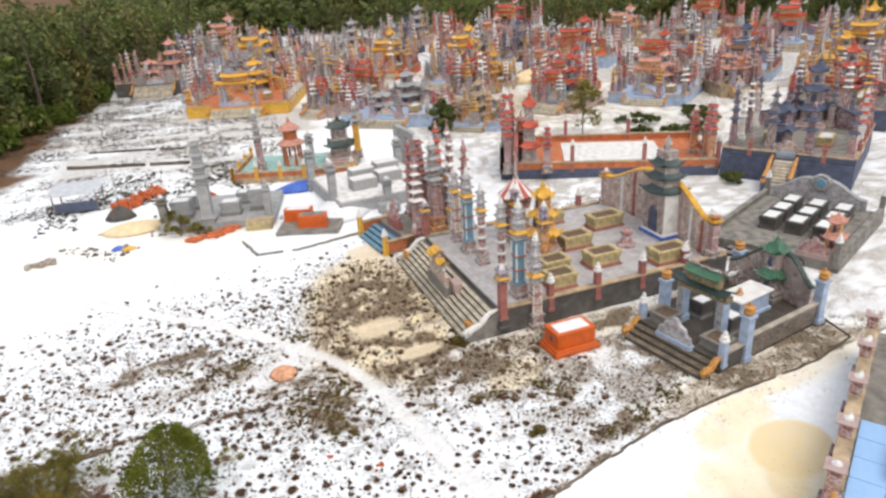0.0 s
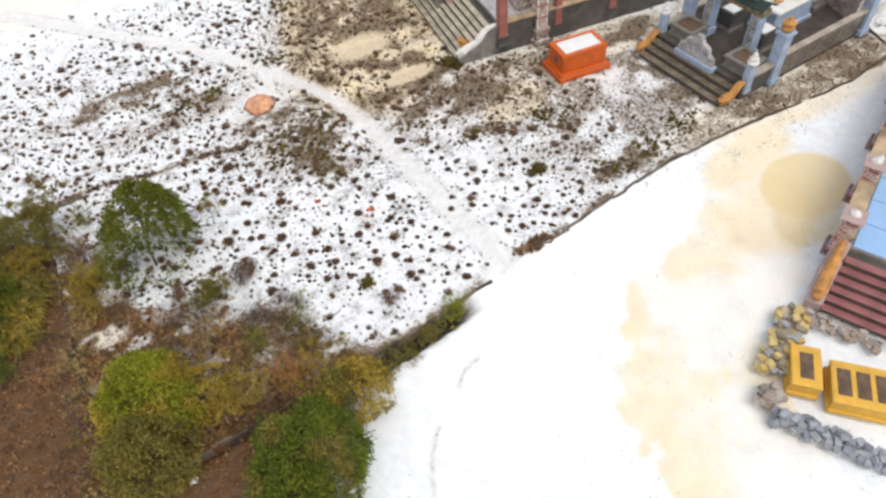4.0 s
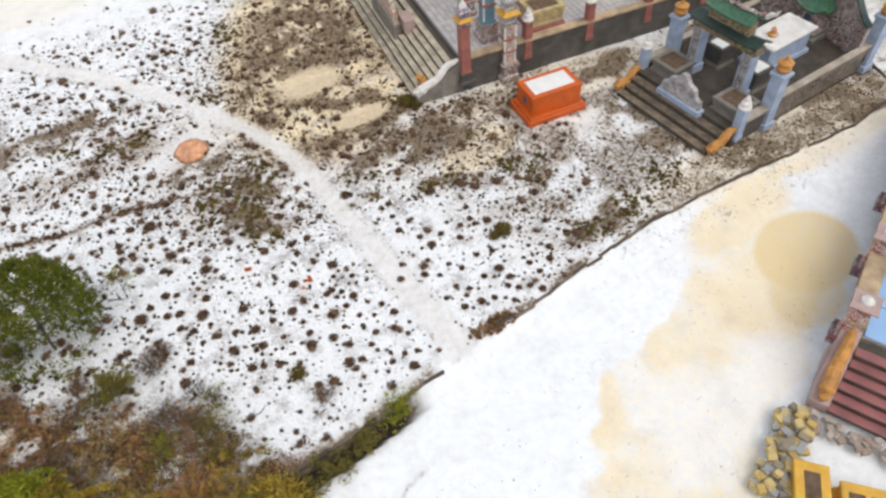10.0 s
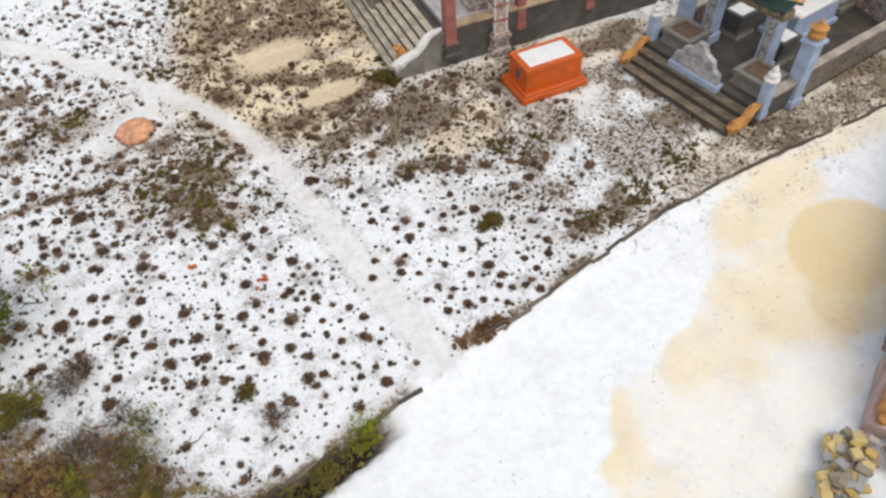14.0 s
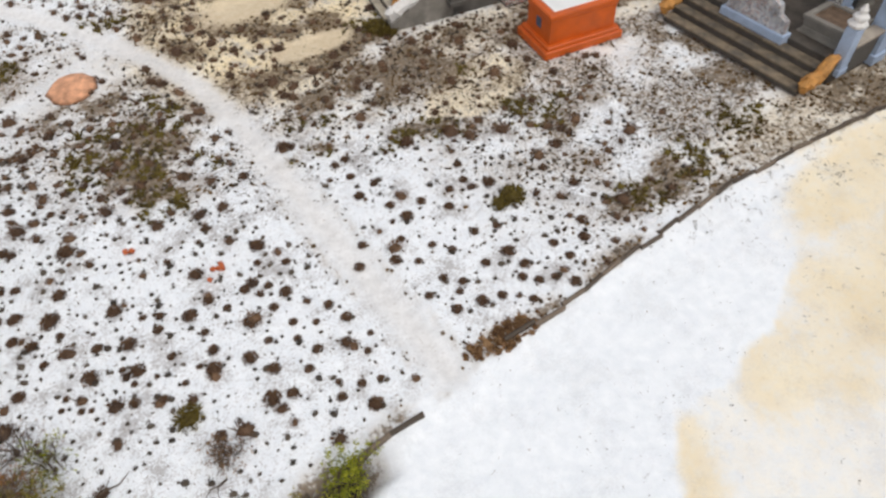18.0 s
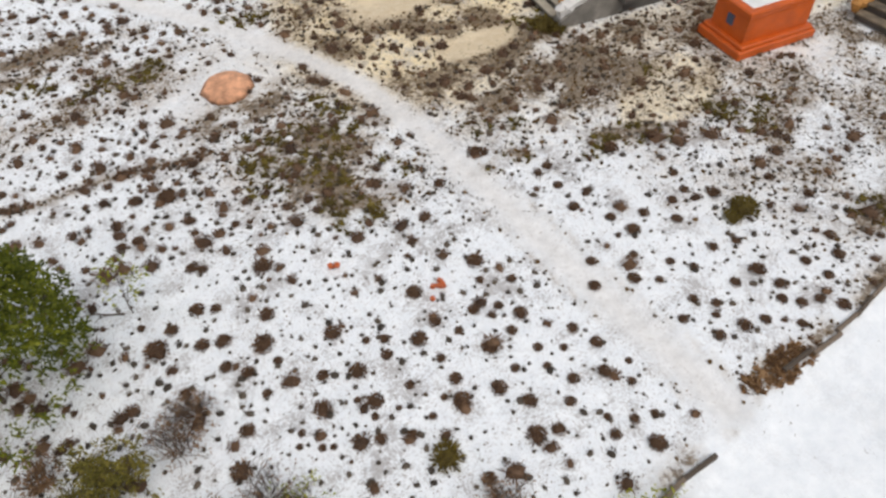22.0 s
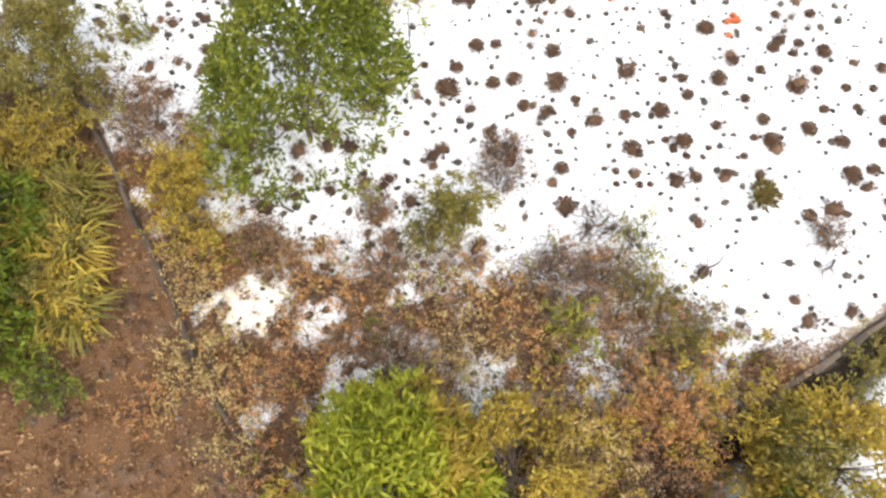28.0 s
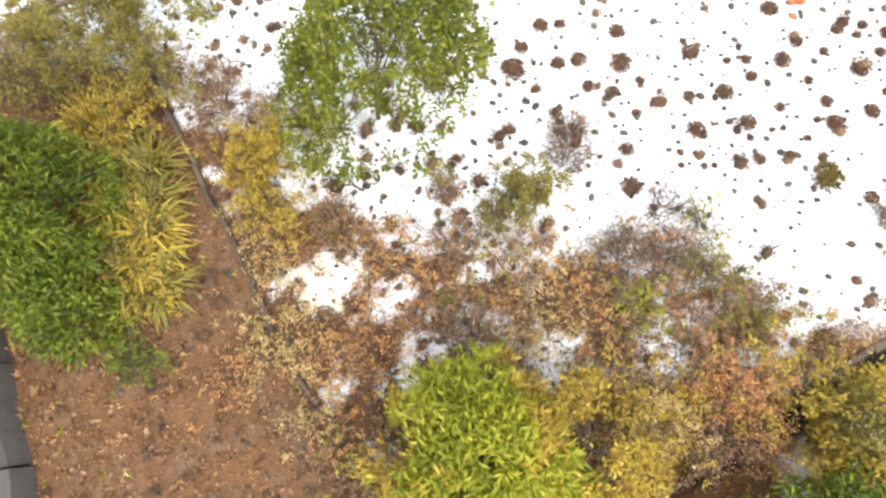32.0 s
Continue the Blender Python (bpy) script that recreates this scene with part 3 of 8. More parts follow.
def pagoda(parent, x, y, z, h, r, tiers=3, wall="mosaic_grey", roofs="yellow", n=4, base="pinkwall"):
    """A tiered tower: each storey with an arched niche body and a turned-up roof, and a spire on top."""
    hb, step = h * 0.1, h * 0.78 / tiers
    b = part("tower_base", shared(("tower_base", h, r, n), lambda s: s.turned(0, 0, [(r * 1.3, 0), (r * 1.3, hb * 0.5), (r * 1.12, hb * 0.6), (r * 1.12, hb)], n, 0, True), base), parent, x, y, z)
    for k in range(tiers):
        q = 1 - 0.2 * k
        part("storey", shared(("storey", h, r, tiers, k, n), lambda s: s.turned(0, 0, [(r * 0.95 * q, 0), (r * 0.85 * q, step * 0.05), (r * 0.85 * q, step * 0.6), (r * 1.0 * q, step * 0.68)], n, 0, True), wall), b, 0, 0, hb + k * step)
        part("roof", shared(("roof", h, r, tiers, k, n), lambda s: s.roof(0, 0, 0, r * 1.32 * q, r * 0.62 * q, step * 0.34, n, step * 0.24, 0.05), roofs), b, 0, 0, hb + k * step + step * 0.66)
        part("niche", shared(("niche", h, r, tiers, k), lambda s: s.loft([[(xx, r * q * 0.3 * a, step * (0.08 + 0.42 * c)) for a, c in ((-1, 0), (1, 0), (1, 0.6), (0.7, 0.88), (0, 1), (-0.7, 0.88), (-1, 0.6))] for xx in (-r * q * 0.93, -r * q * 0.8)]), "navy"), b, 0, 0, hb + k * step)
    part("spire", shared(("spire", h, r, tiers), lambda s: s.turned(0, 0, [(r * 0.3, 0), (r * 0.36, h * 0.02), (r * 0.16, h * 0.04), (r * 0.22, h * 0.07), (r * 0.08, h * 0.09), (r * 0.02, h * 0.15)], 8), roofs), b, 0, 0, h * 0.87)
    return b


def ridge_roof(s, length, width, h, lift, thick=0.06):
    """A two-sided roof along y with concave slopes and ends that sweep up."""
    ny, nx = 10, 8
    rows = []
    for side in (0, 1):
        for i in range(ny + 1):
            u = 2 * i / ny - 1
            for j in range(nx + 1):
                w = 2 * j / nx - 1
                z = h * (1 - abs(w)) ** 1.4 + lift * abs(u) ** 3 - side * thick
                rows.append((w * width / 2 * (1 + 0.08 * abs(u) ** 3), u * length / 2, z))
    a = len(s.v)
    s.v += rows
    m = (ny + 1) * (nx + 1)
    at = lambda side, i, j: a + side * m + i * (nx + 1) + j
    for i in range(ny):
        for j in range(nx):
            s.f.append((at(0, i, j), at(0, i, j + 1), at(0, i + 1, j + 1), at(0, i + 1, j)))
            s.f.append((at(1, i, j), at(1, i + 1, j), at(1, i + 1, j + 1), at(1, i, j + 1)))
    for i in range(ny):
        for j in (0, nx):
            s.f.append((at(0, i, j), at(0, i + 1, j), at(1, i + 1, j), at(1, i, j)))
    for j in range(nx):
        for i in (0, ny):
            s.f.append((at(0, i, j), at(0, i, j + 1), at(1, i, j + 1), at(1, i, j)))
    return s


def gate(parent, x, y, z, w, h, leg="mosaic_grey", roofs="greenroof", leg_face="blue", beam="mosaic_gold"):
    """A gate of two inlaid piers with a lintel, a main roof, a raised panel and an upper roof."""
    r = w * 0.07
    for s_ in (-1, 1):
        g = part("gate_pier", shared(("gate_pier", h, r), lambda s: s.box(-r * 1.3, -r * 1.3, 0, r * 1.3, r * 1.3, h * 0.1).box(-r, -r, h * 0.1, r, r, h * 0.62), leg_face), parent, x, y + s_ * w * 0.36, z)
        part("pier_panel", shared(("pier_panel", h, r), lambda s: s.box(-r * 1.12, -r * 0.7, h * 0.12, -r * 1.0, r * 0.7, h * 0.58, 0.005), leg), g)
    part("lintel", shared(("lintel", w, h), lambda s: s.box(-r * 1.1, -w * 0.46, 0, r * 1.1, w * 0.46, h * 0.09), beam), parent, x, y, z + h * 0.58)
    part("gate_roof", shared(("gate_roof", w, h), lambda s: ridge_roof(s, w * 0.96, w * 0.25, h * 0.06, h * 0.03), "darkroof" if roofs == "greenroof" else roofs), parent, x, y, z + h * 0.68)
    part("upper_panel", shared(("upper_panel", w, h), lambda s: s.box(-r * 0.8, -w * 0.29, 0, r * 0.8, w * 0.29, h * 0.15), beam), parent, x, y, z + h * 0.74)
    part("upper_roof", shared(("upper_roof", w, h), lambda s: ridge_roof(s, w * 0.64, w * 0.24, h * 0.08, h * 0.03), roofs), parent, x, y, z + h * 0.88)
    part("roof_crest", shared(("roof_crest", w, h), lambda s: s.tube([(0, u * w * 0.36, h * (0.05 + 0.035 * abs(u) ** 3) + 0.05 * math.cos(u * 12)) for u in (-1, -0.8, -0.6, -0.4, -0.2, 0, 0.2, 0.4, 0.6, 0.8, 1)], [w * 0.022] * 11, 6), "mosaic_grey"), parent, x, y, z + h * 0.93)
    for s_ in (-1, 1):
        part("roof_horn", shared(("roof_horn", w), lambda s: s.tube([(0, 0, 0), (0, s_ * w * 0.04, w * 0.05), (0, s_ * w * 0.09, w * 0.07), (0, s_ * w * 0.12, w * 0.13)], [w * 0.03, w * 0.03, w * 0.022, w * 0.006]), "white"), parent, x, y + s_ * w * 0.4, z + h * 1.0)


def screen(parent, x, y0, y1, z, h_mid, h_end, wall="mosaic_panel", coping="yellow", thick=0.28, arms=0.0):
    """A back wall whose top sweeps down from the middle to both ends; arms bends the ends forward."""
    n, yc, half = 16, (y0 + y1) / 2, (y1 - y0) / 2

    def line(u):
        k = min(1, max(0, (abs(u) - 0.2) / 0.8))
        return (-arms * abs(u) ** 2, u * half, h_end + (h_mid - h_end) * (0.5 + 0.5 * math.cos(math.pi * k)))

    def body(s):
        return s.loft([[(px - thick / 2, py, 0), (px + thick / 2, py, 0), (px + thick / 2, py, pz), (px - thick / 2, py, pz)] for px, py, pz in (line(2 * i / n - 1) for i in range(n + 1))])

    def rail(s):
        k = thick * 0.62
        return s.loft([[(px - k, py, pz - 0.02), (px + k, py, pz - 0.02), (px + k, py, pz + 0.06), (px + k * 0.3, py, pz + 0.16), (px - k * 0.3, py, pz + 0.16), (px - k, py, pz + 0.06)] for px, py, pz in (line(2 * i / n - 1) for i in range(n + 1))])

    key = (round(half, 2), h_mid, h_end, thick, arms)
    b = part("screen_wall", shared(("screen_wall", *key), body, wall), parent, x, yc, z)
    part("coping", shared(("coping", *key), rail, coping), b)
    return b


def grave(parent, x, y, z, lx, ly, h, mat="gravebox", fill="soil", plinth="redpost", turn=0.0, name="grave_box"):
    """A raised grave: stepped plinth, flared body, a rim round a sunken bed."""
    g = part(name, shared((name, lx, ly, h), lambda s: s.loft([[(-lx / 2 * k, -ly / 2 * k, zz), (lx / 2 * k, -ly / 2 * k, zz), (lx / 2 * k, ly / 2 * k, zz), (-lx / 2 * k, ly / 2 * k, zz)] for k, zz in ((0.9, h * 0.2), (0.9, h * 0.3), (0.86, h * 0.34), (0.94, h * 0.82), (0.97, h * 0.84), (0.97, h), (0.94, h + 0.012), (0.72, h + 0.012), (0.7, h - 0.06))]), mat), parent, x, y, z, turn)
    part("plinth", shared(("plinth", lx, ly, h), lambda s: s.box(-lx / 2, -ly / 2, 0, lx / 2, ly / 2, h * 0.12).box(-lx * 0.47, -ly * 0.47, h * 0.12, lx * 0.47, ly * 0.47, h * 0.21), plinth), g)
    part("bed", shared(("bed", lx, ly, h), lambda s: s.box(-lx * 0.355, -ly * 0.355, h - 0.09, lx * 0.355, ly * 0.355, h - 0.03 if fill == "soil" else h + 0.03, 0.01), fill), g)
    return g


def stele(parent, x, y, z, w, h, mat="mosaic_panel", base="blue", turn=0.0):
    """A low spirit screen: a block foot with an ogee-topped tablet."""
    p = part("tablet", shared(("tablet", w, h), lambda s: s.loft([[(xx, w / 2 * a, h * c) for a, c in ((-1, 0.25), (1, 0.25), (0.95, 0.5), (0.7, 0.56), (0.62, 0.74), (0.3, 0.82), (0.14, 1.0), (-0.14, 1.0), (-0.3, 0.82), (-0.62, 0.74), (-0.7, 0.56), (-0.95, 0.5))] for xx in (-0.09, 0.09)]), mat), parent, x, y, z, turn)
    part("foot", shared(("foot", w, h), lambda s: s.box(-0.17, -w * 0.54, 0, 0.17, w * 0.54, h * 0.27), base), p)
    return p


def steps(parent, x0, y0, y1, z1, n, run, mat="step_stone", riser="riser_shade", split=0):
    """A flight up along +x from x0 to height z1; each tread a slab with a nosing over a riser coloured dark for shade.
    """
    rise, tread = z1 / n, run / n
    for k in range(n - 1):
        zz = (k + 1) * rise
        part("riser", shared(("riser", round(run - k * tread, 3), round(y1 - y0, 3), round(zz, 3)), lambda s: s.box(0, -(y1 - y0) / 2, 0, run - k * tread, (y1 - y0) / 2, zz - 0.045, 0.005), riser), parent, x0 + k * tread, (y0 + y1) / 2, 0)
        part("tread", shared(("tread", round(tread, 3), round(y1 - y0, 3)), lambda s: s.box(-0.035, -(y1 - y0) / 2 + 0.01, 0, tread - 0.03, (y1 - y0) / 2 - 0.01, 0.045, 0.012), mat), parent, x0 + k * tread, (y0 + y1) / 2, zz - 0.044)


def dragon_rail(parent, x0, y, z0, x1, z1, mat="lion", name="stair_dragon"):
    """A wavy creature-shaped balustrade beside a stair, with a raised head at its foot."""
    dx, dz = x1 - x0, z1 - z0
    pts = [(dx * t, 0, dz * t + 0.16 + 0.09 * math.sin(t * 11)) for t in (0.0, 0.08, 0.16, 0.26, 0.36, 0.46, 0.56, 0.66, 0.76, 0.88, 1.0)]
    rad = [0.1, 0.2, 0.17, 0.16, 0.18, 0.15, 0.16, 0.14, 0.13, 0.11, 0.07]
    return part(name, shared((name, round(dx, 2), round(dz, 2)), lambda s: s.tube(pts, rad, 8).tube([(0, 0, 0.1), (-0.08, 0, 0.34), (-0.02, 0, 0.5)], [0.1, 0.14, 0.05], 6), mat), parent, x0, y, z0)


def rail_wall(parent, x0, y0, x1, y1, z, h, wall, cap, every=2.2, post_mat="redpost", post_h=0.9, thick=0.2, ends=True, lite=False):
    """A low perimeter wall with a capping ledge and posts at even steps."""
    length = math.hypot(x1 - x0, y1 - y0)
    turn = math.degrees(math.atan2(y1 - y0, x1 - x0))
    key = (round(length, 2), h, thick)
    part("low_wall", shared(("low_wall", *key), lambda s: s.box(0, -thick / 2, 0, length, thick / 2, h), wall), parent, x0, y0, z, turn)
    part("ledge", shared(("ledge", *key), lambda s: s.box(0, -thick * 0.8, 0, length, thick * 0.8, 0.09), cap), parent, x0, y0, z + h - 0.004, turn)
    n = max(1, round(length / every))
    for i in range(0 if ends else 1, n + (1 if ends else 0)):
        px, py = x0 + (x1 - x0) * i / n, y0 + (y1 - y0) * i / n
        if lite:
            part("post", shared(("post", "lite", post_h), lambda s: s.turned(0, 0, [(0.17, 0), (0.17, 0.1), (0.14, 0.14), (0.14, post_h), (0.2, post_h + 0.06), (0.2, post_h + 0.14), (0.1, post_h + 0.22), (0.13, post_h + 0.34), (0.02, post_h + 0.55)], 4, 0, True), post_mat), parent, px, py, z - 0.1)
        else:
            post(parent, px, py, z - 0.25, post_h + 0.25, 0.15, post_mat)


def tomb(x, y, turn, w, d, h, wall, floor, label, col="mosaic_red", roofs="yellow", posts="redpost", cap="cream", tower=0.0, tower_roof="redroof", ncol=4, col_h=4.0, graves=2, grave_mat="gravebox", gate_h=0.0, gate_roof="redroof", back=2.4, back_wall="mosaic_panel", rail=0.35, centre=0.0, stair=0.5):
    """A walled family burial plot on a platform, entered up steps at local -x."""
    t = thing("family_tomb", x, y, 0, turn, label, "tomb", "family tombs")
    block("platform", t, 0, -w / 2, -0.1, d, w / 2, h - 0.05, wall, 0.02)
    block("floor", t, 0.12, -w / 2 + 0.12, h - 0.052, d - 0.12, w / 2 - 0.12, h, floor, 0.01)
    n = max(2, round(h / 0.18))
    for k in range(n - 1):
        block("step", t, -0.26 * (n - k), -w * stair / 2, -0.1, 0.0, w * stair / 2, h * (k + 1) / n, "step_stone")
    rnd = random.Random(int(x * 7 + y * 13))
    for s_ in (-1, 1):
        block("stair_cheek", t, -0.26 * n + 0.1, s_ * (w * stair / 2 + 0.16) - 0.13, 0, 0.0, s_ * (w * stair / 2 + 0.16) + 0.13, h * 0.6, wall)
        dragon_rail(t, -0.26 * n, s_ * (w * stair / 2 + 0.16), h * 0.3, 0.0, h + 0.1)
        rail_wall(t, 0.1, s_ * (w / 2 - 0.1), d - 0.1, s_ * (w / 2 - 0.1), h, rail, wall, cap, 2.4, posts, ends=False, lite=True)
        rail_wall(t, 0.1, s_ * w * stair / 2, 0.1, s_ * (w / 2 - 0.2), h, rail, wall, cap, 2.4, posts, ends=False, lite=True)
        for k in range(3):
            spire_column(t, d * (0.32 + 0.22 * k) + rnd.uniform(-0.4, 0.4), s_ * (w / 2 - 0.35), h, col_h * rnd.choice((0.7, 0.85, 1.0)), rnd.choice((0.24, 0.29)), rnd.choice((col, "mosaic_grey", "mosaic_red", "white")), rnd.choice((roofs, "white", "pinkwall", "redroof")), 4)
    rail_wall(t, d - 0.1, -w / 2 + 0.2, d - 0.1, w / 2 - 0.2, h, rail, wall, cap, 2.4, posts, ends=False, lite=True)
    for i in range(ncol):
        yy = (-1 + 2 * i / max(1, ncol - 1)) * (w / 2 - 0.45)
        spire_column(t, rnd.choice((0.5, 1.2, 1.6)), yy, h, col_h * rnd.choice((0.75, 0.9, 1.05)), rnd.choice((0.26, 0.32)), col if i % 2 else rnd.choice(("mosaic_grey", "mosaic_blue", "mosaic_red")), rnd.choice((roofs, roofs, "white", "yellow")), rnd.choice((3, 4, 5)))
    if gate_h:
        gate(t, 1.3, 0, h, w * 0.42, gate_h, roofs=gate_roof)
    for i in range(graves):
        yy = (i % 2 - 0.5) * w * 0.42 if graves > 1 else 0
        grave(t, d * 0.42 + (i // 2) * 2.0, yy, h, 1.9, 1.1, 0.75, grave_mat, "soil" if i % 2 else "slab")
    if back:
        screen(t, d - 0.5, -w / 2 + 0.4, w / 2 - 0.4, h, back, back * 0.55, back_wall, roofs, arms=d * 0.12)
        for k in range(4):
            spire_column(t, d - 0.9 - d * 0.1 * abs(k - 1.5) / 1.5, (k - 1.5) / 1.5 * (w / 2 - 0.3), h, col_h * rnd.choice((0.8, 0.95)), 0.26, rnd.choice((col, "mosaic_grey")), roofs, 4)
    if tower:
        pagoda(t, d - 1.6, 0, h, tower, w * 0.1, 3, "mosaic_grey", tower_roof)
    if centre:
        pagoda(t, d * 0.3, w * 0.12, h, centre, w * 0.09, 2, col, tower_roof, 6)
    stele(t, -0.26 * n - 0.5 if h < 0.5 else 0.75, 0, 0 if h < 0.5 else h, w * 0.2, 1.1)
    return t

# ---- ground ----


def fbm(x, y, scale, octaves=4, seed=0):
    """Smooth value noise on arrays."""
    out, amp, total = np.zeros_like(x), 1.0, 0.0
    for o in range(octaves):
        u, v = x / scale * 2**o + 17.3 * o + seed, y / scale * 2**o - 9.1 * o + seed * 1.7
        iu, iv = np.floor(u), np.floor(v)
        fu, fv = u - iu, v - iv
        fu, fv = fu * fu * (3 - 2 * fu), fv * fv * (3 - 2 * fv)
        rnd = lambda a, b: np.modf(np.abs(np.sin(a * 127.1 + b * 311.7 + seed) * 43758.5453))[0]
        out += amp * ((rnd(iu, iv) * (1 - fu) + rnd(iu + 1, iv) * fu) * (1 - fv) + (rnd(iu, iv + 1) * (1 - fu) + rnd(iu + 1, iv + 1) * fu) * fv)
        total += amp
        amp *= 0.5
    return out / total


def blob(x, y, cx, cy, rx, ry, turn=0.0, soft=0.35):
    c, s = math.cos(radians(turn)), math.sin(radians(turn))
    u, v = (x - cx) * c + (y - cy) * s, -(x - cx) * s + (y - cy) * c
    return np.clip((1 - np.sqrt((u / rx) ** 2 + (v / ry) ** 2)) / soft + 0.5, 0, 1)


def near_line(x, y, points):
    best = np.full_like(x, 1e9)
    for (x0, y0), (x1, y1) in zip(points, points[1:]):
        dx, dy = x1 - x0, y1 - y0
        t = np.clip(((x - x0) * dx + (y - y0) * dy) / (dx * dx + dy * dy), 0, 1)
        best = np.minimum(best, np.hypot(x - x0 - t * dx, y - y0 - t * dy))
    return best


def above(x, y, points):
    """How far a place lies above (in y) a line given from left to right."""
    return y - np.interp(x, [p[0] for p in points], [p[1] for p in points])


TRACK = [(-10, 13), (-5.5, 8.9), (-2.35, 6.0), (-0.65, 4.1), (0.75, 2.3), (2.0, 0.6), (3.05, -1.35), (3.55, -2.9), (4.0, -4.9), (4.4, -6.8), (4.85, -8.7), (5.2, -10.2), (5.5, -11.6)]
KERB_S = [(-30, -19.5), (-6.5, -14.5), (-3.2, -13.85), (-0.5, -13.35), (0.4, -13.2), (1.35, -13.0), (2.2, -12.8), (3.6, -12.4), (5.4, -11.98), (6.7, -11.5), (8.0, -11.28), (9.5, -10.83), (11.1, -10.45), (12.85, -10.03), (14.6, -9.85), (17.3, -9.6), (23.5, -9.0), (40, -8.0)]
LITTER = [(-40, 6), (-14, 0), (-10, -3.2), (-8.4, -4.4), (-7.3, -5.6), (-6.8, -7.5), (-5.6, -8.6), (-4.3, -9.2), (-3.0, -9.7), (-1.9, -10.2), (-0.9, -11.3), (-0.2, -12.5), (0.7, -13.2), (2.5, -13.4), (60, -13.5)]
FURROW = [(-12.5, -2.6), (-7.8, -2.2), (-6.6, -2.0), (-5.7, -2.1), (-4.4, -2.3), (-3.4, -2.1), (-2.0, -2.1), (-0.9, -2.3), (0.4, -2.45)]
BARE = [(-6.75, -9.35, 0.45, 0.45), (-5.9, -9.85, 0.5, 0.25), (-4.6, -10.0, 0.45, 0.35), (-5.7, -11.1, 0.9, 0.3), (-2.9, -12.5, 0.35, 0.35), (-3.6, -11.7, 0.5, 0.25), (-1.0, -12.7, 0.5, 0.25), (-5.2, -8.9, 0.3, 0.2), (-3.0, -9.75, 0.35, 0.3)]


def bare_sand(x, y):
    """Openings of clean sand in the dry scrub."""
    w = (fbm(x, y, 0.45, 4, 77) - 0.5) * 1.6
    out = np.zeros_like(x)
    for cx, cy, rx, ry in BARE:
        out = np.maximum(out, blob(x + w, y + w * 0.7, cx, cy, rx, ry, 0, 0.5))
    return out * np.clip(0.75 + (fbm(x, y, 0.35, 4, 78) - 0.45) * 4, 0, 1)


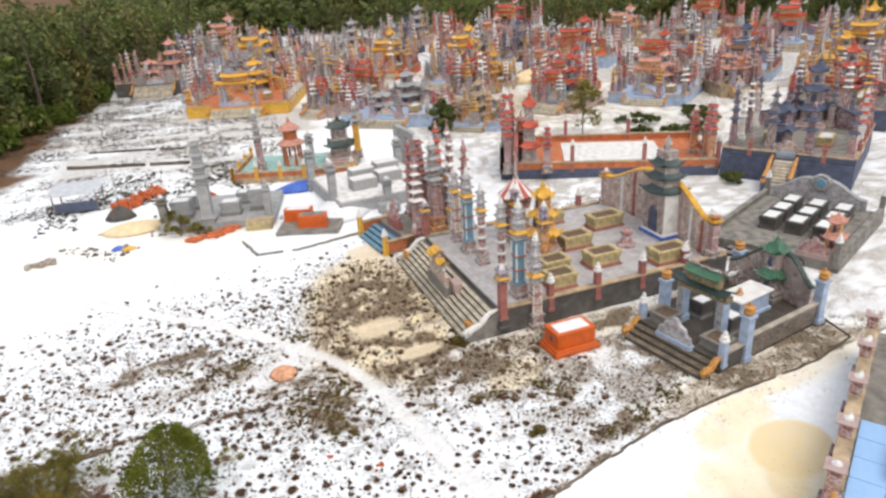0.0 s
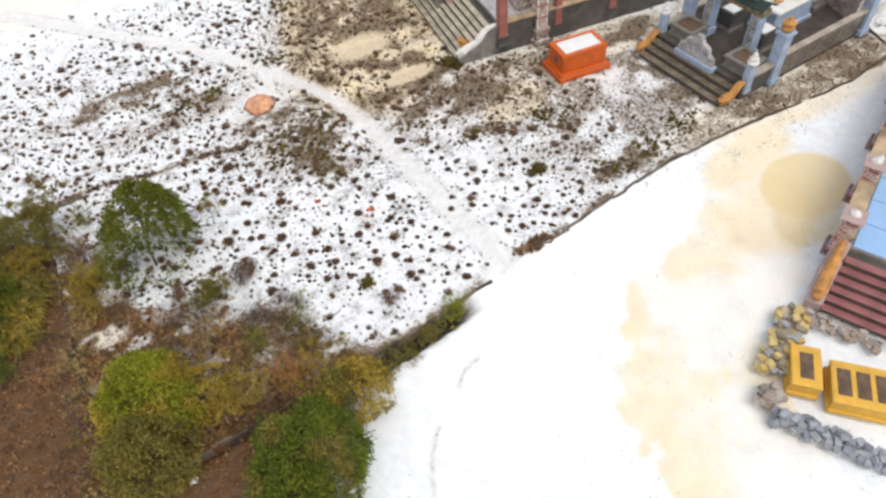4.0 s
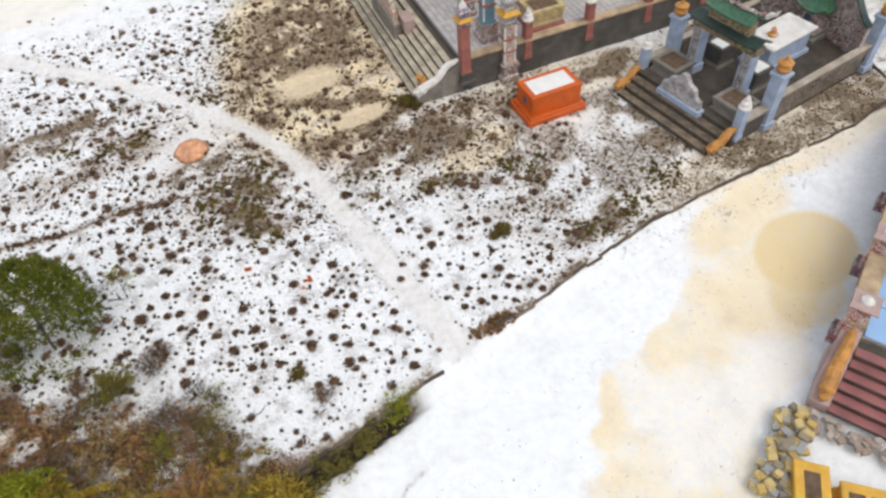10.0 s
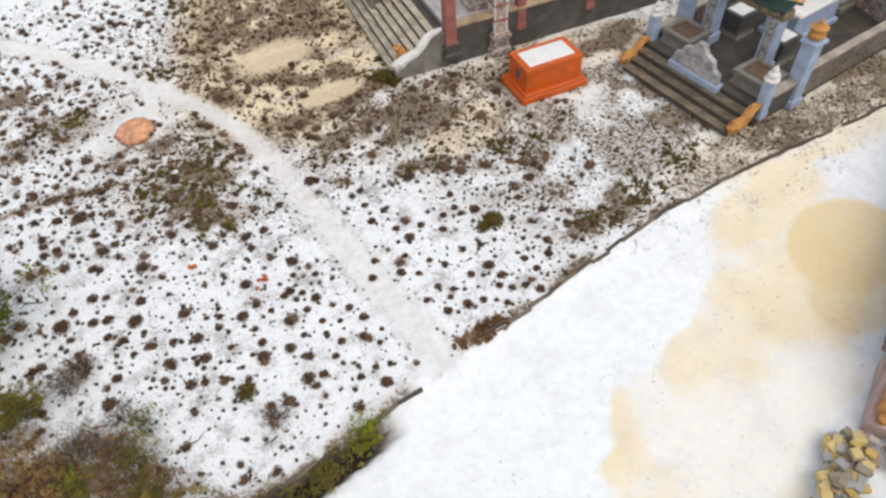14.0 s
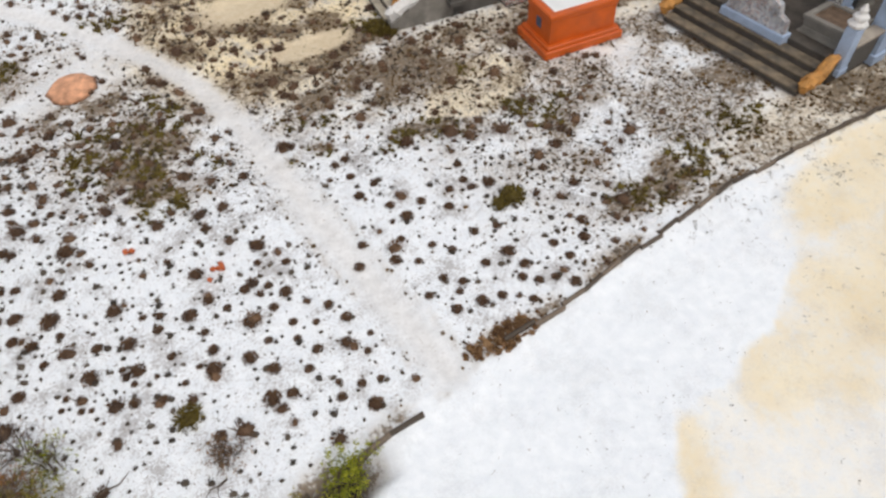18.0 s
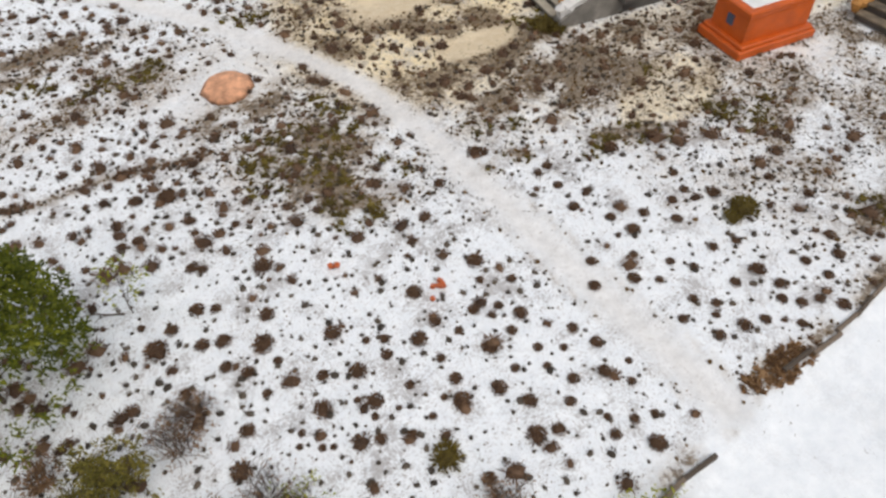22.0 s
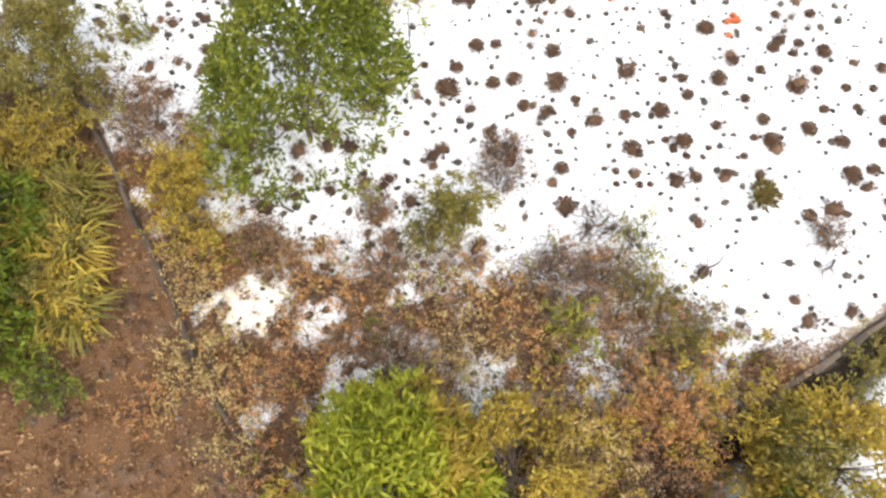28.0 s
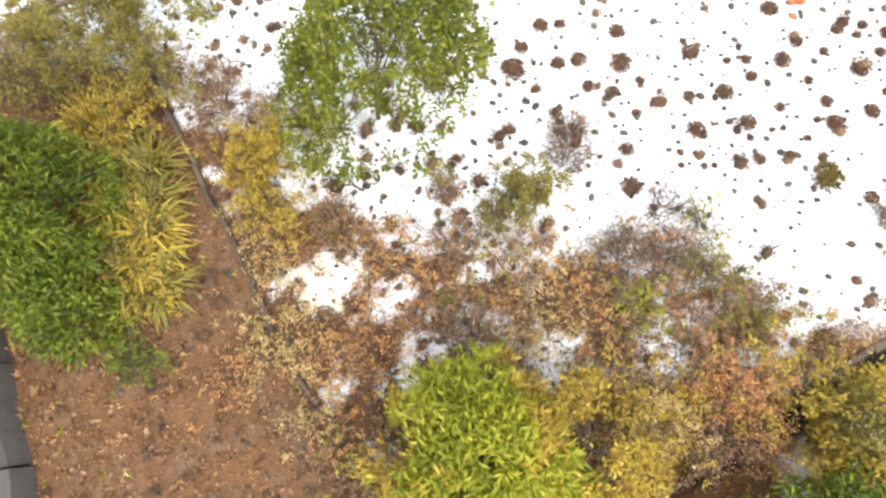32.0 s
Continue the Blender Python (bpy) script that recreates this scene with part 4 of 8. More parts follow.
def masks(x, y):
    """Soil by place: tan sand, litter and humus, trodden grey, a ditch with painted shade, and how thick the heath
    stands.
    """
    wob = (fbm(x, y, 3.0, 4, 3) - 0.5) * 3.0
    down, rag = -y, (fbm(x, y, 1.1, 5, 13) - 0.5) * 3.2
    west = np.interp(down, [9.7, 11.8, 13, 13.8, 14.5, 15.2, 15.9, 18, 22], [15.6, 12.8, 10.9, 9.2, 8.3, 7.3, 6.8, 5.6, 5.0])
    east = np.interp(down, [9.9, 10.3, 12.3, 14.9, 16.2, 16.6, 17.5, 20, 22], [19.5, 18.6, 17.4, 15.6, 13.6, 12.0, 10.6, 10.2, 10])
    tan = 0.8 * np.clip((x - west + rag) / 0.5, 0, 1) * np.clip((east - x + rag) / 0.5, 0, 1) * np.clip((down - 9.5) / 0.4, 0, 1) * np.clip((24 - down) / 4, 0, 1)
    tan *= np.clip(0.85 + (fbm(x, y, 2.4, 3, 14) - 0.5) * 2.0, 0.55, 1)
    tan = np.maximum(tan, blob(x + wob * 0.5 + rag * 0.15, y + wob * 0.5, 5.6, 4.0, 4.0, 7.2, -8))
    tan = np.maximum(tan, 0.42 * blob(x + wob + rag * 0.3, y + wob * 0.6, 8.5, 0.5, 9.5, 6.5, -25, 0.6))
    tan = np.maximum(tan, 0.45 * blob(x + wob, y + wob, -7.5, 18.5, 10, 7.5, 15))
    tan = np.maximum(tan, 0.8 * blob(x + wob * 0.4, y + wob * 0.4, 9.3, -4.7, 1.7, 1.0, 20))
    tan = np.maximum(tan, 0.4 * blob(x + wob, y + wob, 48, 38, 22, 18, 10) + 0.3 * blob(x + wob, y, 20, 60, 30, 25))
    tan = np.maximum(tan, 0.6 * np.maximum(blob(x + wob * 0.4, y + rag * 0.2, 13.0, -2.4, 6.5, 1.5, 0, 0.6), blob(x + wob * 0.4, y + rag * 0.2, 19.5, -8.8, 7, 1.6, 4, 0.5)))
    tan = np.maximum(tan, 0.8 * blob(x + rag * 0.3, y + rag * 0.15, 15.2, -11.0, 2.3, 1.0, 15, 0.5))
    tan = np.maximum(tan, 0.6 * blob(x + wob * 0.2, y, -6.75, -9.4, 0.8, 0.9, 0, 0.8))
    wet = np.maximum(blob(x, y, 16.2, -12.9, 1.75, 1.35, 20, 0.1), 0.7 * blob(x, y, 15.1, -14.2, 1.2, 0.9, 20, 0.12))
    pools = np.maximum(blob(x + wob * 0.15, y, 5.1, 2.0, 1.5, 0.95, 10, 0.5), np.maximum(blob(x + wob * 0.2, y, 6.2, -0.9, 1.2, 0.5, 10, 0.3), blob(x + wob * 0.3, y, 7.2, 11.6, 1.6, 1.2, 0, 0.3)))
    side = above(x, y, LITTER) + wob * 0.8
    litter = np.clip(0.5 - side / 1.6, 0, 1)
    road = above(x, y, KERB_S) < 0
    eastward = np.clip((x + 2.3 + (y + 13.5) * 0.2 + rag * 0.3) / 0.7, 0, 1)
    litter = np.where(road, litter * (1 - eastward), litter)
    litter *= np.where((x > np.interp(-y, [2.6, 4.6, 7.9, 11.0, 14.4], [-8.6, -8.25, -7.75, -7.35, -6.6])) & ~road, np.clip(0.42 + (fbm(x, y, 0.8, 4, 9) - 0.5) * 4.5, 0.0, 0.85) * (1 - bare_sand(x, y)), np.clip(0.95 + (fbm(x, y, 1.1, 4, 9) - 0.42) * 1.6, 0, 1))
    line = near_line(x + wob * 0.15, y, KERB_S[:9])
    litter = np.maximum(litter, np.clip(1.7 - line / 0.9, 0, 1) * np.clip((-1.2 - x) / 0.8, 0, 1))
    litter = np.maximum(litter, np.clip((-4.2 - x + wob * 0.4) / 0.8, 0, 1) * np.clip((-12.6 - y) / 0.8, 0, 1))
    litter = np.clip(litter, 0, 1)
    far_green = np.clip((-17 - x + (y - 20) * 0.06 + wob * 2) / 5, 0, 1) * (y > 10)
    litter = np.maximum(litter, far_green * 0.9)
    track = np.clip(1.25 - near_line(x + wob * 0.05, y, TRACK) / 0.42, 0, 1)
    track = np.maximum(track, 0.45 * blob(x + wob * 0.3, y + wob * 0.3, -0.3, 0.3, 2.0, 1.5, 15))
    up = above(x, y, KERB_S)
    heath = np.clip((up - 0.1) / 0.5, 0, 1) * np.clip((27 - up) / 8, 0, 1) * np.clip((14 - x) / 3, 0, 1) * np.clip((x + 15) / 3, 0, 1)
    heath = np.where(road, 0, heath)
    dark = np.zeros_like(x)
    for args in ((1.5, -3.8, 1.4, 1.9, 30), (4.6, -5.2, 0.7, 0.35, 0), (7.2, -5.6, 0.7, 0.5, 0), (8.2, -5.7, 0.6, 0.4, 0), (11.7, -9.3, 1.5, 0.5, 12), (8.0, -3.0, 3.6, 1.3, 10), (0.4, -0.9, 1.6, 0.8, 20), (6.3, -0.6, 2.2, 1.6, -10), (5.6, -2.2, 1.6, 1.0, 0), (17, -2.6, 8, 1.0, 3), (20.5, -8.7, 7.5, 1.6, 8), (-5.5, 3, 4, 0.7, 12)):
        dark = np.maximum(dark, blob(x + wob * 0.55, y + rag * 0.3, *args, 0.6))
    dark = np.maximum(dark, 0.95 * np.clip(1.3 - near_line(x + wob * 0.15, y, KERB_S) / 0.38, 0, 1) * (x < 27) * (x > -7))
    dark = np.maximum(dark, 0.95 * np.maximum(blob(x + wob * 0.3, y, 15.1, -6.4, 0.9, 2.8, 10, 0.6), blob(x + wob * 0.5, y + rag * 0.3, 5.2, 3.0, 3.6, 7.0, -10, 0.8)))
    for args in ((13.5, -5.8, 5.5, 3.6, 8), (20, -6.0, 6.5, 4.5, 8), (1.2, -2.2, 2.6, 2.6, 20), (-3.0, 1.0, 3.0, 1.2, 15)):
        dark = np.maximum(dark, 0.72 * blob(x + wob * 0.4, y + wob * 0.4, *args, 0.6))
    edge = np.abs(near_line(x + wob * 0.05, y, TRACK) - 0.43)
    dark = np.maximum(dark, 0.6 * np.clip(1 - edge / 0.12, 0, 1))
    # Beyond the terrace: dark speckle and the tombs' shadows, both painted into the ground.
    beyond = np.clip((x - 17) / 4, 0, 1) * np.clip((y + 9) / 3, 0, 1)
    dark = np.maximum(dark, 0.65 * beyond)
    dark *= np.clip(0.5 + (fbm(x, y, 0.7, 4, 21) - 0.4) * 3.5, 0, 1)
    dark = np.maximum(dark, 0.75 * blob(x + wob * 0.2, y + rag * 0.1, 19.6, -8.95, 7.2, 1.35, 4, 0.4) * np.clip(0.6 + (fbm(x, y, 0.6, 4, 27) - 0.4) * 2.5, 0, 1))
    dark = np.maximum(dark, 0.7 * np.maximum(blob(x + wob * 0.3, y + rag * 0.2, 16.0, -9.3, 3.2, 0.8, 8, 0.5), blob(x + wob * 0.3, y + rag * 0.2, 12.6, -2.2, 6.0, 0.8, 0, 0.6)) * np.clip(0.55 + (fbm(x, y, 0.5, 4, 29) - 0.4) * 3, 0, 1))
    # Far ground: mottled dark to paint in the shading between tombs.
    far = np.clip((y + 0.45 * x - 42) / 12, 0, 1)
    dark = np.maximum(dark, far * np.clip((fbm(x, y, 7.0, 4, 41) - 0.38) * 3, 0, 0.6))
    left = np.clip((7 - x) / 5, 0, 1) * np.clip((x + 17) / 3, 0, 1) * np.clip((y - 33) / 5, 0, 1)
    dark = np.maximum(dark, left * np.clip(0.2 + (fbm(x * 0.5 + y * 0.1, y, 3.0, 4, 43) - 0.42) * 2.2, 0, 0.55))
    # Gully below the kerb: its shade is painted as a dark band.
    gully = np.clip(1.3 - near_line(x + wob * 0.1, y + 0.3, KERB_S[:9]) / 0.3, 0, 1) * np.clip((4.3 - x) / 0.8, 0, 1) * (above(x, y, KERB_S) < 0.1)
    dark = np.maximum(dark, gully)
    dark = np.maximum(dark, 0.8 * blob(x + wob * 0.3, y + wob * 0.2, 6.6, -11.35, 0.6, 0.2, 10, 0.5))
    dark = np.where(road & (x > 4), 0, dark)
    dark = np.maximum(dark, np.clip(1.4 - near_line(x + wob * 0.05, y + 0.2, KERB_S[:9]) / 0.16, 0, 1) * np.clip((3.8 - x) / 0.8, 0, 1))
    # Mask of the ditch: lowers the ground and carries its painted shade.
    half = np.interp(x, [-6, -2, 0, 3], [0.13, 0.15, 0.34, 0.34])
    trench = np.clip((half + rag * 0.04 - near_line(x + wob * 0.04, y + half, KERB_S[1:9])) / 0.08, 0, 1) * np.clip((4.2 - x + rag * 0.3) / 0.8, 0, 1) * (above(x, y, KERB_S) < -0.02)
    rut = np.minimum(near_line(x + rag * 0.04, y, [(3.35, -14.42), (2.8, -14.62), (2.45, -15.05)]), near_line(x + rag * 0.05, y, [(1.5, -15.9), (1.0, -16.7), (0.7, -17.6)]))
    dark = np.maximum(dark, 0.6 * np.clip(1.2 - rut / 0.07, 0, 1))
    ditch = np.clip(1.2 - near_line(x + rag * 0.08, y + rag * 0.05, FURROW) / 0.2, 0, 1)
    dark = np.maximum(dark, ditch * 0.85)
    lane = np.clip(1.4 - near_line(x, y, TRACK) / 0.36, 0, 1)
    dark, tan = dark * (1 - 0.72 * lane), tan * (1 - 0.6 * lane)
    return tan, litter, track, heath, dark, wet, pools, road, trench


def lie(x, y):
    """The height of the ground."""
    tan, litter, track, heath, dark, wet, pools, road, trench = masks(x, y)
    close = np.exp(-np.maximum(0, np.hypot(x, y) - 40) / 30)
    z = (fbm(x, y, 4.0, 3, 5) - 0.5) * 0.12 + (fbm(x, y, 0.5, 3, 7) - 0.5) * 0.05 - 0.03
    z += -0.06 * track - 0.1 * np.where(road, np.clip(-above(x, y, KERB_S) / 0.5, 0, 1), 0) + 0.03 * litter - 0.22 * trench
    return z * close - 0.02


def lie_at(x, y):
    return float(lie(np.array([float(x)]), np.array([float(y)]))[0])


def ground_sheet():
    def axis(lo, hi, step, far, wide):
        def outward(p, limit, sign):
            out, k = [], step
            while abs(p) < far:
                k = min(k * 1.06, 0.75) if sign * p < limit else k * 1.16
                p += sign * k
                out.append(p)
            return out

        return np.array(outward(lo, wide[0], -1)[::-1] + list(np.arange(lo, hi, step)) + outward(hi, wide[1], 1))

    xs, ys = axis(-13, 20, 0.13, 2600, (24, 60)), axis(-22, 14, 0.13, 2600, (26, 75))
    gx, gy = np.meshgrid(xs, ys, indexing="ij")
    tan, litter, track, heath, dark, wet, pools, road, trench = masks(gx, gy)
    z = lie(gx, gy)
    nx, ny = gx.shape
    idx = np.arange(nx * ny).reshape(nx, ny)
    faces = np.stack([idx[:-1, :-1], idx[1:, :-1], idx[1:, 1:], idx[:-1, 1:]], -1).reshape(-1, 4)
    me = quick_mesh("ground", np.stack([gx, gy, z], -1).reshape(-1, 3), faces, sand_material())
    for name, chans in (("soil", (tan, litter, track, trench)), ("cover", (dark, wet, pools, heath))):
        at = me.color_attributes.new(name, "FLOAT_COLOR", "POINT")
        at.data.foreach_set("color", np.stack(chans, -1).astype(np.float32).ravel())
    me.polygons.foreach_set("use_smooth", np.ones(len(faces), dtype=bool))
    return tagged(new("ground", me), "white silica sand with tan patches, leaf litter and heath", "ground", kind="structure")


def sand_material():
    m = bpy.data.materials.new("white sand and soil")
    m.use_nodes = True
    n, l = m.node_tree.nodes, m.node_tree.links
    bsdf = n["Principled BSDF"]
    bsdf.inputs["Roughness"].default_value = 0.95
    bsdf.inputs["Specular IOR Level"].default_value = 0.2
    co = n.new("ShaderNodeTexCoord")

    def noise_at(scale, detail=6, rough=0.6):
        t = n.new("ShaderNodeTexNoise")
        t.inputs["Scale"].default_value, t.inputs["Detail"].default_value, t.inputs["Roughness"].default_value = scale, detail, rough
        l.new(co.outputs["Object"], t.inputs["Vector"])
        return t.outputs["Fac"]

    def ramp(fac, lo, hi, a, b):
        r = n.new("ShaderNodeValToRGB")
        r.color_ramp.elements[0].position, r.color_ramp.elements[1].position = lo, hi
        r.color_ramp.elements[0].color, r.color_ramp.elements[1].color = (*a, 1), (*b, 1)
        l.new(fac, r.inputs["Fac"])
        return r.outputs["Color"]

    def math_node(op, a, b):
        q = n.new("ShaderNodeMath")
        q.operation = op
        q.use_clamp = True
        for i, v in enumerate((a, b)):
            if isinstance(v, (int, float)):
                q.inputs[i].default_value = v
            else:
                l.new(v, q.inputs[i])
        return q.outputs[0]

    def blend(fac, a, b):
        q = n.new("ShaderNodeMix")
        q.data_type = "RGBA"
        l.new(fac, q.inputs["Factor"])
        l.new(a, q.inputs["A"])
        l.new(b, q.inputs["B"])
        return q.outputs["Result"]

    def edged(mask, fac, width):
        """A mask whose edge is broken up by noise."""
        s = math_node("SUBTRACT", math_node("ADD", mask, math_node("MULTIPLY", fac, 0.9)), 0.72)
        return math_node("MULTIPLY", s, width)

    def attr(name):
        a = n.new("ShaderNodeAttribute")
        a.attribute_name = name
        s = n.new("ShaderNodeSeparateColor")
        l.new(a.outputs["Color"], s.inputs["Color"])
        return [*s.outputs, a.outputs["Alpha"]]

    soil, cover = attr("soil"), attr("cover")
    n_fine, n_mid, n_big, n_grit = noise_at(26), noise_at(5), noise_at(0.9), noise_at(120, 2)
    base = ramp(n_mid, 0.3, 0.7, (0.765, 0.805, 0.84), (0.87, 0.9, 0.925))
    grit = math_node("MULTIPLY", math_node("SUBTRACT", noise_at(24, 7, 0.8), math_node("SUBTRACT", 0.545, math_node("MULTIPLY", math_node("SUBTRACT", noise_at(1.3, 4, 0.6), 0.47), 0.8))), 9.0)
    specks = math_node("MULTIPLY", math_node("MULTIPLY", grit, math_node("SUBTRACT", 1.0, soil[2])), math_node("ADD", math_node("MULTIPLY", cover[3], 0.7), 0.16))
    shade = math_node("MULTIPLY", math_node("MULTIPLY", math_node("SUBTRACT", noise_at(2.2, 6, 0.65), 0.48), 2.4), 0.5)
    tan = ramp(n_big, 0.3, 0.7, (0.76, 0.61, 0.35), (0.86, 0.75, 0.52))
    litter = blend(math_node("MULTIPLY", math_node("SUBTRACT", noise_at(1.7, 5, 0.6), 0.5), 3.0), ramp(noise_at(55, 5, 0.75), 0.34, 0.66, (0.027, 0.0125, 0.0045), (0.22, 0.103, 0.035)), ramp(noise_at(40), 0.35, 0.66, (0.05, 0.032, 0.02), (0.24, 0.17, 0.12)))
    track = ramp(n_mid, 0.3, 0.7, (0.61, 0.6, 0.585), (0.79, 0.785, 0.775))
    dark = ramp(n_fine, 0.3, 0.7, (0.05, 0.034, 0.017), (0.17, 0.115, 0.06))
    wet = ramp(n_mid, 0.3, 0.7, (0.7, 0.56, 0.3), (0.77, 0.63, 0.37))
    pool = ramp(n_mid, 0.3, 0.7, (0.64, 0.52, 0.35), (0.74, 0.64, 0.47))
    speck_col = ramp(n_grit, 0.3, 0.7, (0.3, 0.285, 0.28), (0.52, 0.51, 0.51))
    cool = ramp(n_fine, 0.3, 0.7, (0.66, 0.7, 0.77), (0.78, 0.81, 0.86))
    base = blend(shade, base, cool)
    warm = math_node("MULTIPLY", soil[0], math_node("ADD", n_mid, 0.45))
    crisp = math_node("MULTIPLY", math_node("SUBTRACT", math_node("ADD", soil[0], math_node("MULTIPLY", n_mid, 0.6)), 0.42), 1.9)
    col = blend(math_node("MULTIPLY", warm, crisp), base, tan)
    prints = math_node("MULTIPLY", math_node("MULTIPLY", math_node("SUBTRACT", noise_at(7, 3, 0.5), 0.58), 5.0), 0.35)
    col = blend(math_node("MULTIPLY", prints, soil[0]), col, ramp(n_big, 0.3, 0.7, (0.5, 0.4, 0.28), (0.56, 0.47, 0.34)))
    col = blend(math_node("MULTIPLY", soil[2], 0.85), col, track)
    col = blend(specks, col, speck_col)
    crumbs = math_node("MULTIPLY", math_node("MULTIPLY", math_node("SUBTRACT", noise_at(17, 6, 0.7), 0.56), 8.0), math_node("MULTIPLY", cover[3], 0.5))
    col = blend(crumbs, col, ramp(n_grit, 0.3, 0.7, (0.22, 0.17, 0.13), (0.45, 0.4, 0.36)))
    col = blend(math_node("MULTIPLY", cover[0], math_node("MULTIPLY", math_node("SUBTRACT", n_mid, 0.3), 2.2)), col, ramp(noise_at(6, 7, 0.7), 0.32, 0.68, (0.27, 0.21, 0.145), (0.6, 0.54, 0.46)))
    spot = math_node("MULTIPLY", math_node("SUBTRACT", noise_at(13, 7, 0.75), math_node("SUBTRACT", 0.71, math_node("MULTIPLY", cover[0], 0.36))), 10.0)
    col = blend(math_node("MULTIPLY", spot, 0.85), col, dark)
    stain = math_node("MULTIPLY", math_node("MULTIPLY", cover[0], 0.9), math_node("MULTIPLY", math_node("SUBTRACT", noise_at(11, 8, 0.8), 0.4), 3.4))
    col = blend(stain, col, ramp(n_mid, 0.3, 0.7, (0.17, 0.125, 0.08), (0.4, 0.32, 0.235)))
    col = blend(math_node("MULTIPLY", cover[2], 0.8), col, pool)
    col = blend(edged(soil[1], n_fine, 3.5), col, litter)
    col = blend(math_node("MULTIPLY", cover[1], math_node("ADD", n_mid, 0.35)), col, wet)
    # Ditch bed blended to near black, its shade put into the colour.
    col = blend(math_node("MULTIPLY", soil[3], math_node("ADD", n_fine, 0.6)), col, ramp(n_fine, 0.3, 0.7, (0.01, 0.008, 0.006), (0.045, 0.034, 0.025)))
    l.new(col, bsdf.inputs["Base Color"])
    b = n.new("ShaderNodeBump")
    b.inputs["Strength"].default_value, b.inputs["Distance"].default_value = 0.6, 0.09
    dents = n.new("ShaderNodeTexVoronoi")
    dents.feature = "SMOOTH_F1"
    dents.inputs["Scale"].default_value = 4.5
    l.new(co.outputs["Object"], dents.inputs["Vector"])
    l.new(math_node("ADD", math_node("MULTIPLY", n_fine, 0.35), math_node("ADD", math_node("MULTIPLY", n_mid, 0.4), math_node("MULTIPLY", dents.outputs["Distance"], 0.35))), b.inputs["Height"])
    l.new(b.outputs["Normal"], bsdf.inputs["Normal"])
    return m


ground_sheet()


def kerb(points, w, h, mat="kerb", name="kerb", label="old mossy concrete kerb half buried in sand", seed=1, gaps=0.03):
    """A low wall of uneven lengths along a line, some pieces sunk or shifted."""
    rnd = random.Random(seed)
    t = thing(name, *points[0], 0, 0, label, "kerb", kind="structure")
    for (x0, y0), (x1, y1) in zip(points, points[1:]):
        length = math.hypot(x1 - x0, y1 - y0)
        n = max(1, round(length / 0.55))
        for i in range(n):
            px, py = x0 + (x1 - x0) * (i + 0.5) / n, y0 + (y1 - y0) * (i + 0.5) / n
            if rnd.random() < gaps:
                continue
            q, k = round(length / n / 2 + 0.01, 3), rnd.choice((0.7, 1.0, 1.3))
            mesh = shared(("kerb_stone", q, w, h, k), lambda s: s.loft([[(a, -w * 0.7, -0.25), (a, w * 0.7, -0.25), (a, w * 0.42 * k, h), (a, w * 0.1, h * (1.1 + 0.15 * k)), (a, -w * 0.4, h * 0.95)] for a in (-q, -q * 0.3, q * 0.4, q)]), mat)
            o = part("kerb_stone", mesh, t, px - points[0][0] + rnd.uniform(-0.03, 0.03), py - points[0][1] + rnd.uniform(-0.04, 0.04), lie_at(px, py) + 0.015 + rnd.uniform(-0.1, 0.15) * h, math.degrees(math.atan2(y1 - y0, x1 - x0)) + rnd.uniform(-6, 6))
    return t


kerb(KERB_S[1:9], 0.09, 0.05, seed=2, gaps=0.08)
kerb([*KERB_S[9:16], (21.5, -9.3), (24.2, -8.6), (25.0, -5.0)], 0.08, 0.05, seed=3, gaps=0.06)
kerb([(-8.6, -2.6), (-8.28, -4.65), (-8.05, -6.5), (-7.82, -7.9), (-7.68, -9.6), (-7.42, -10.95), (-7.2, -11.7), (-6.6, -14.4)], 0.09, 0.12, seed=4)
kerb([(-11.8, -8.0), (-11.8, -16.0)], 0.3, 0.45, "dark_concrete", seed=5)
kerb([(-13, -2.5), (-9.0, -2.5), (-6.9, -2.4)], 0.07, 0.06, seed=6)
kerb([(-13.9, 45.9), (-2.7, 41.2)], 0.22, 0.25, "kerb", seed=7)
kerb([(-12.5, 52.0), (-2.8, 48.0)], 0.15, 0.15, "kerb", seed=8)
kerb([(0.0, 17.3), (0.6, 14.4), (3.3, 14.1), (8.6, 15.2)], 0.16, 0.1, "concrete", seed=9)

# ---- the large tomb with the tiled terrace ----
X0, Y0, WID, DEP, HGT = 8.36, -1.3, 10.55, 15.4, 1.3
big = thing("terrace_tomb", X0, Y0, 0, 0, "large tiled family tomb terrace with inlaid columns and ochre graves", "tomb", "family tombs")
block("platform", big, 1.85, 0, -0.1, DEP, WID, HGT - 0.06, "dark_concrete", 0.02)
block("floor_bed", big, 1.9, 0.12, HGT - 0.062, DEP - 0.05, WID - 0.12, HGT - 0.012, "grout", 0.005)
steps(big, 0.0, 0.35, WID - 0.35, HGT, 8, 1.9)
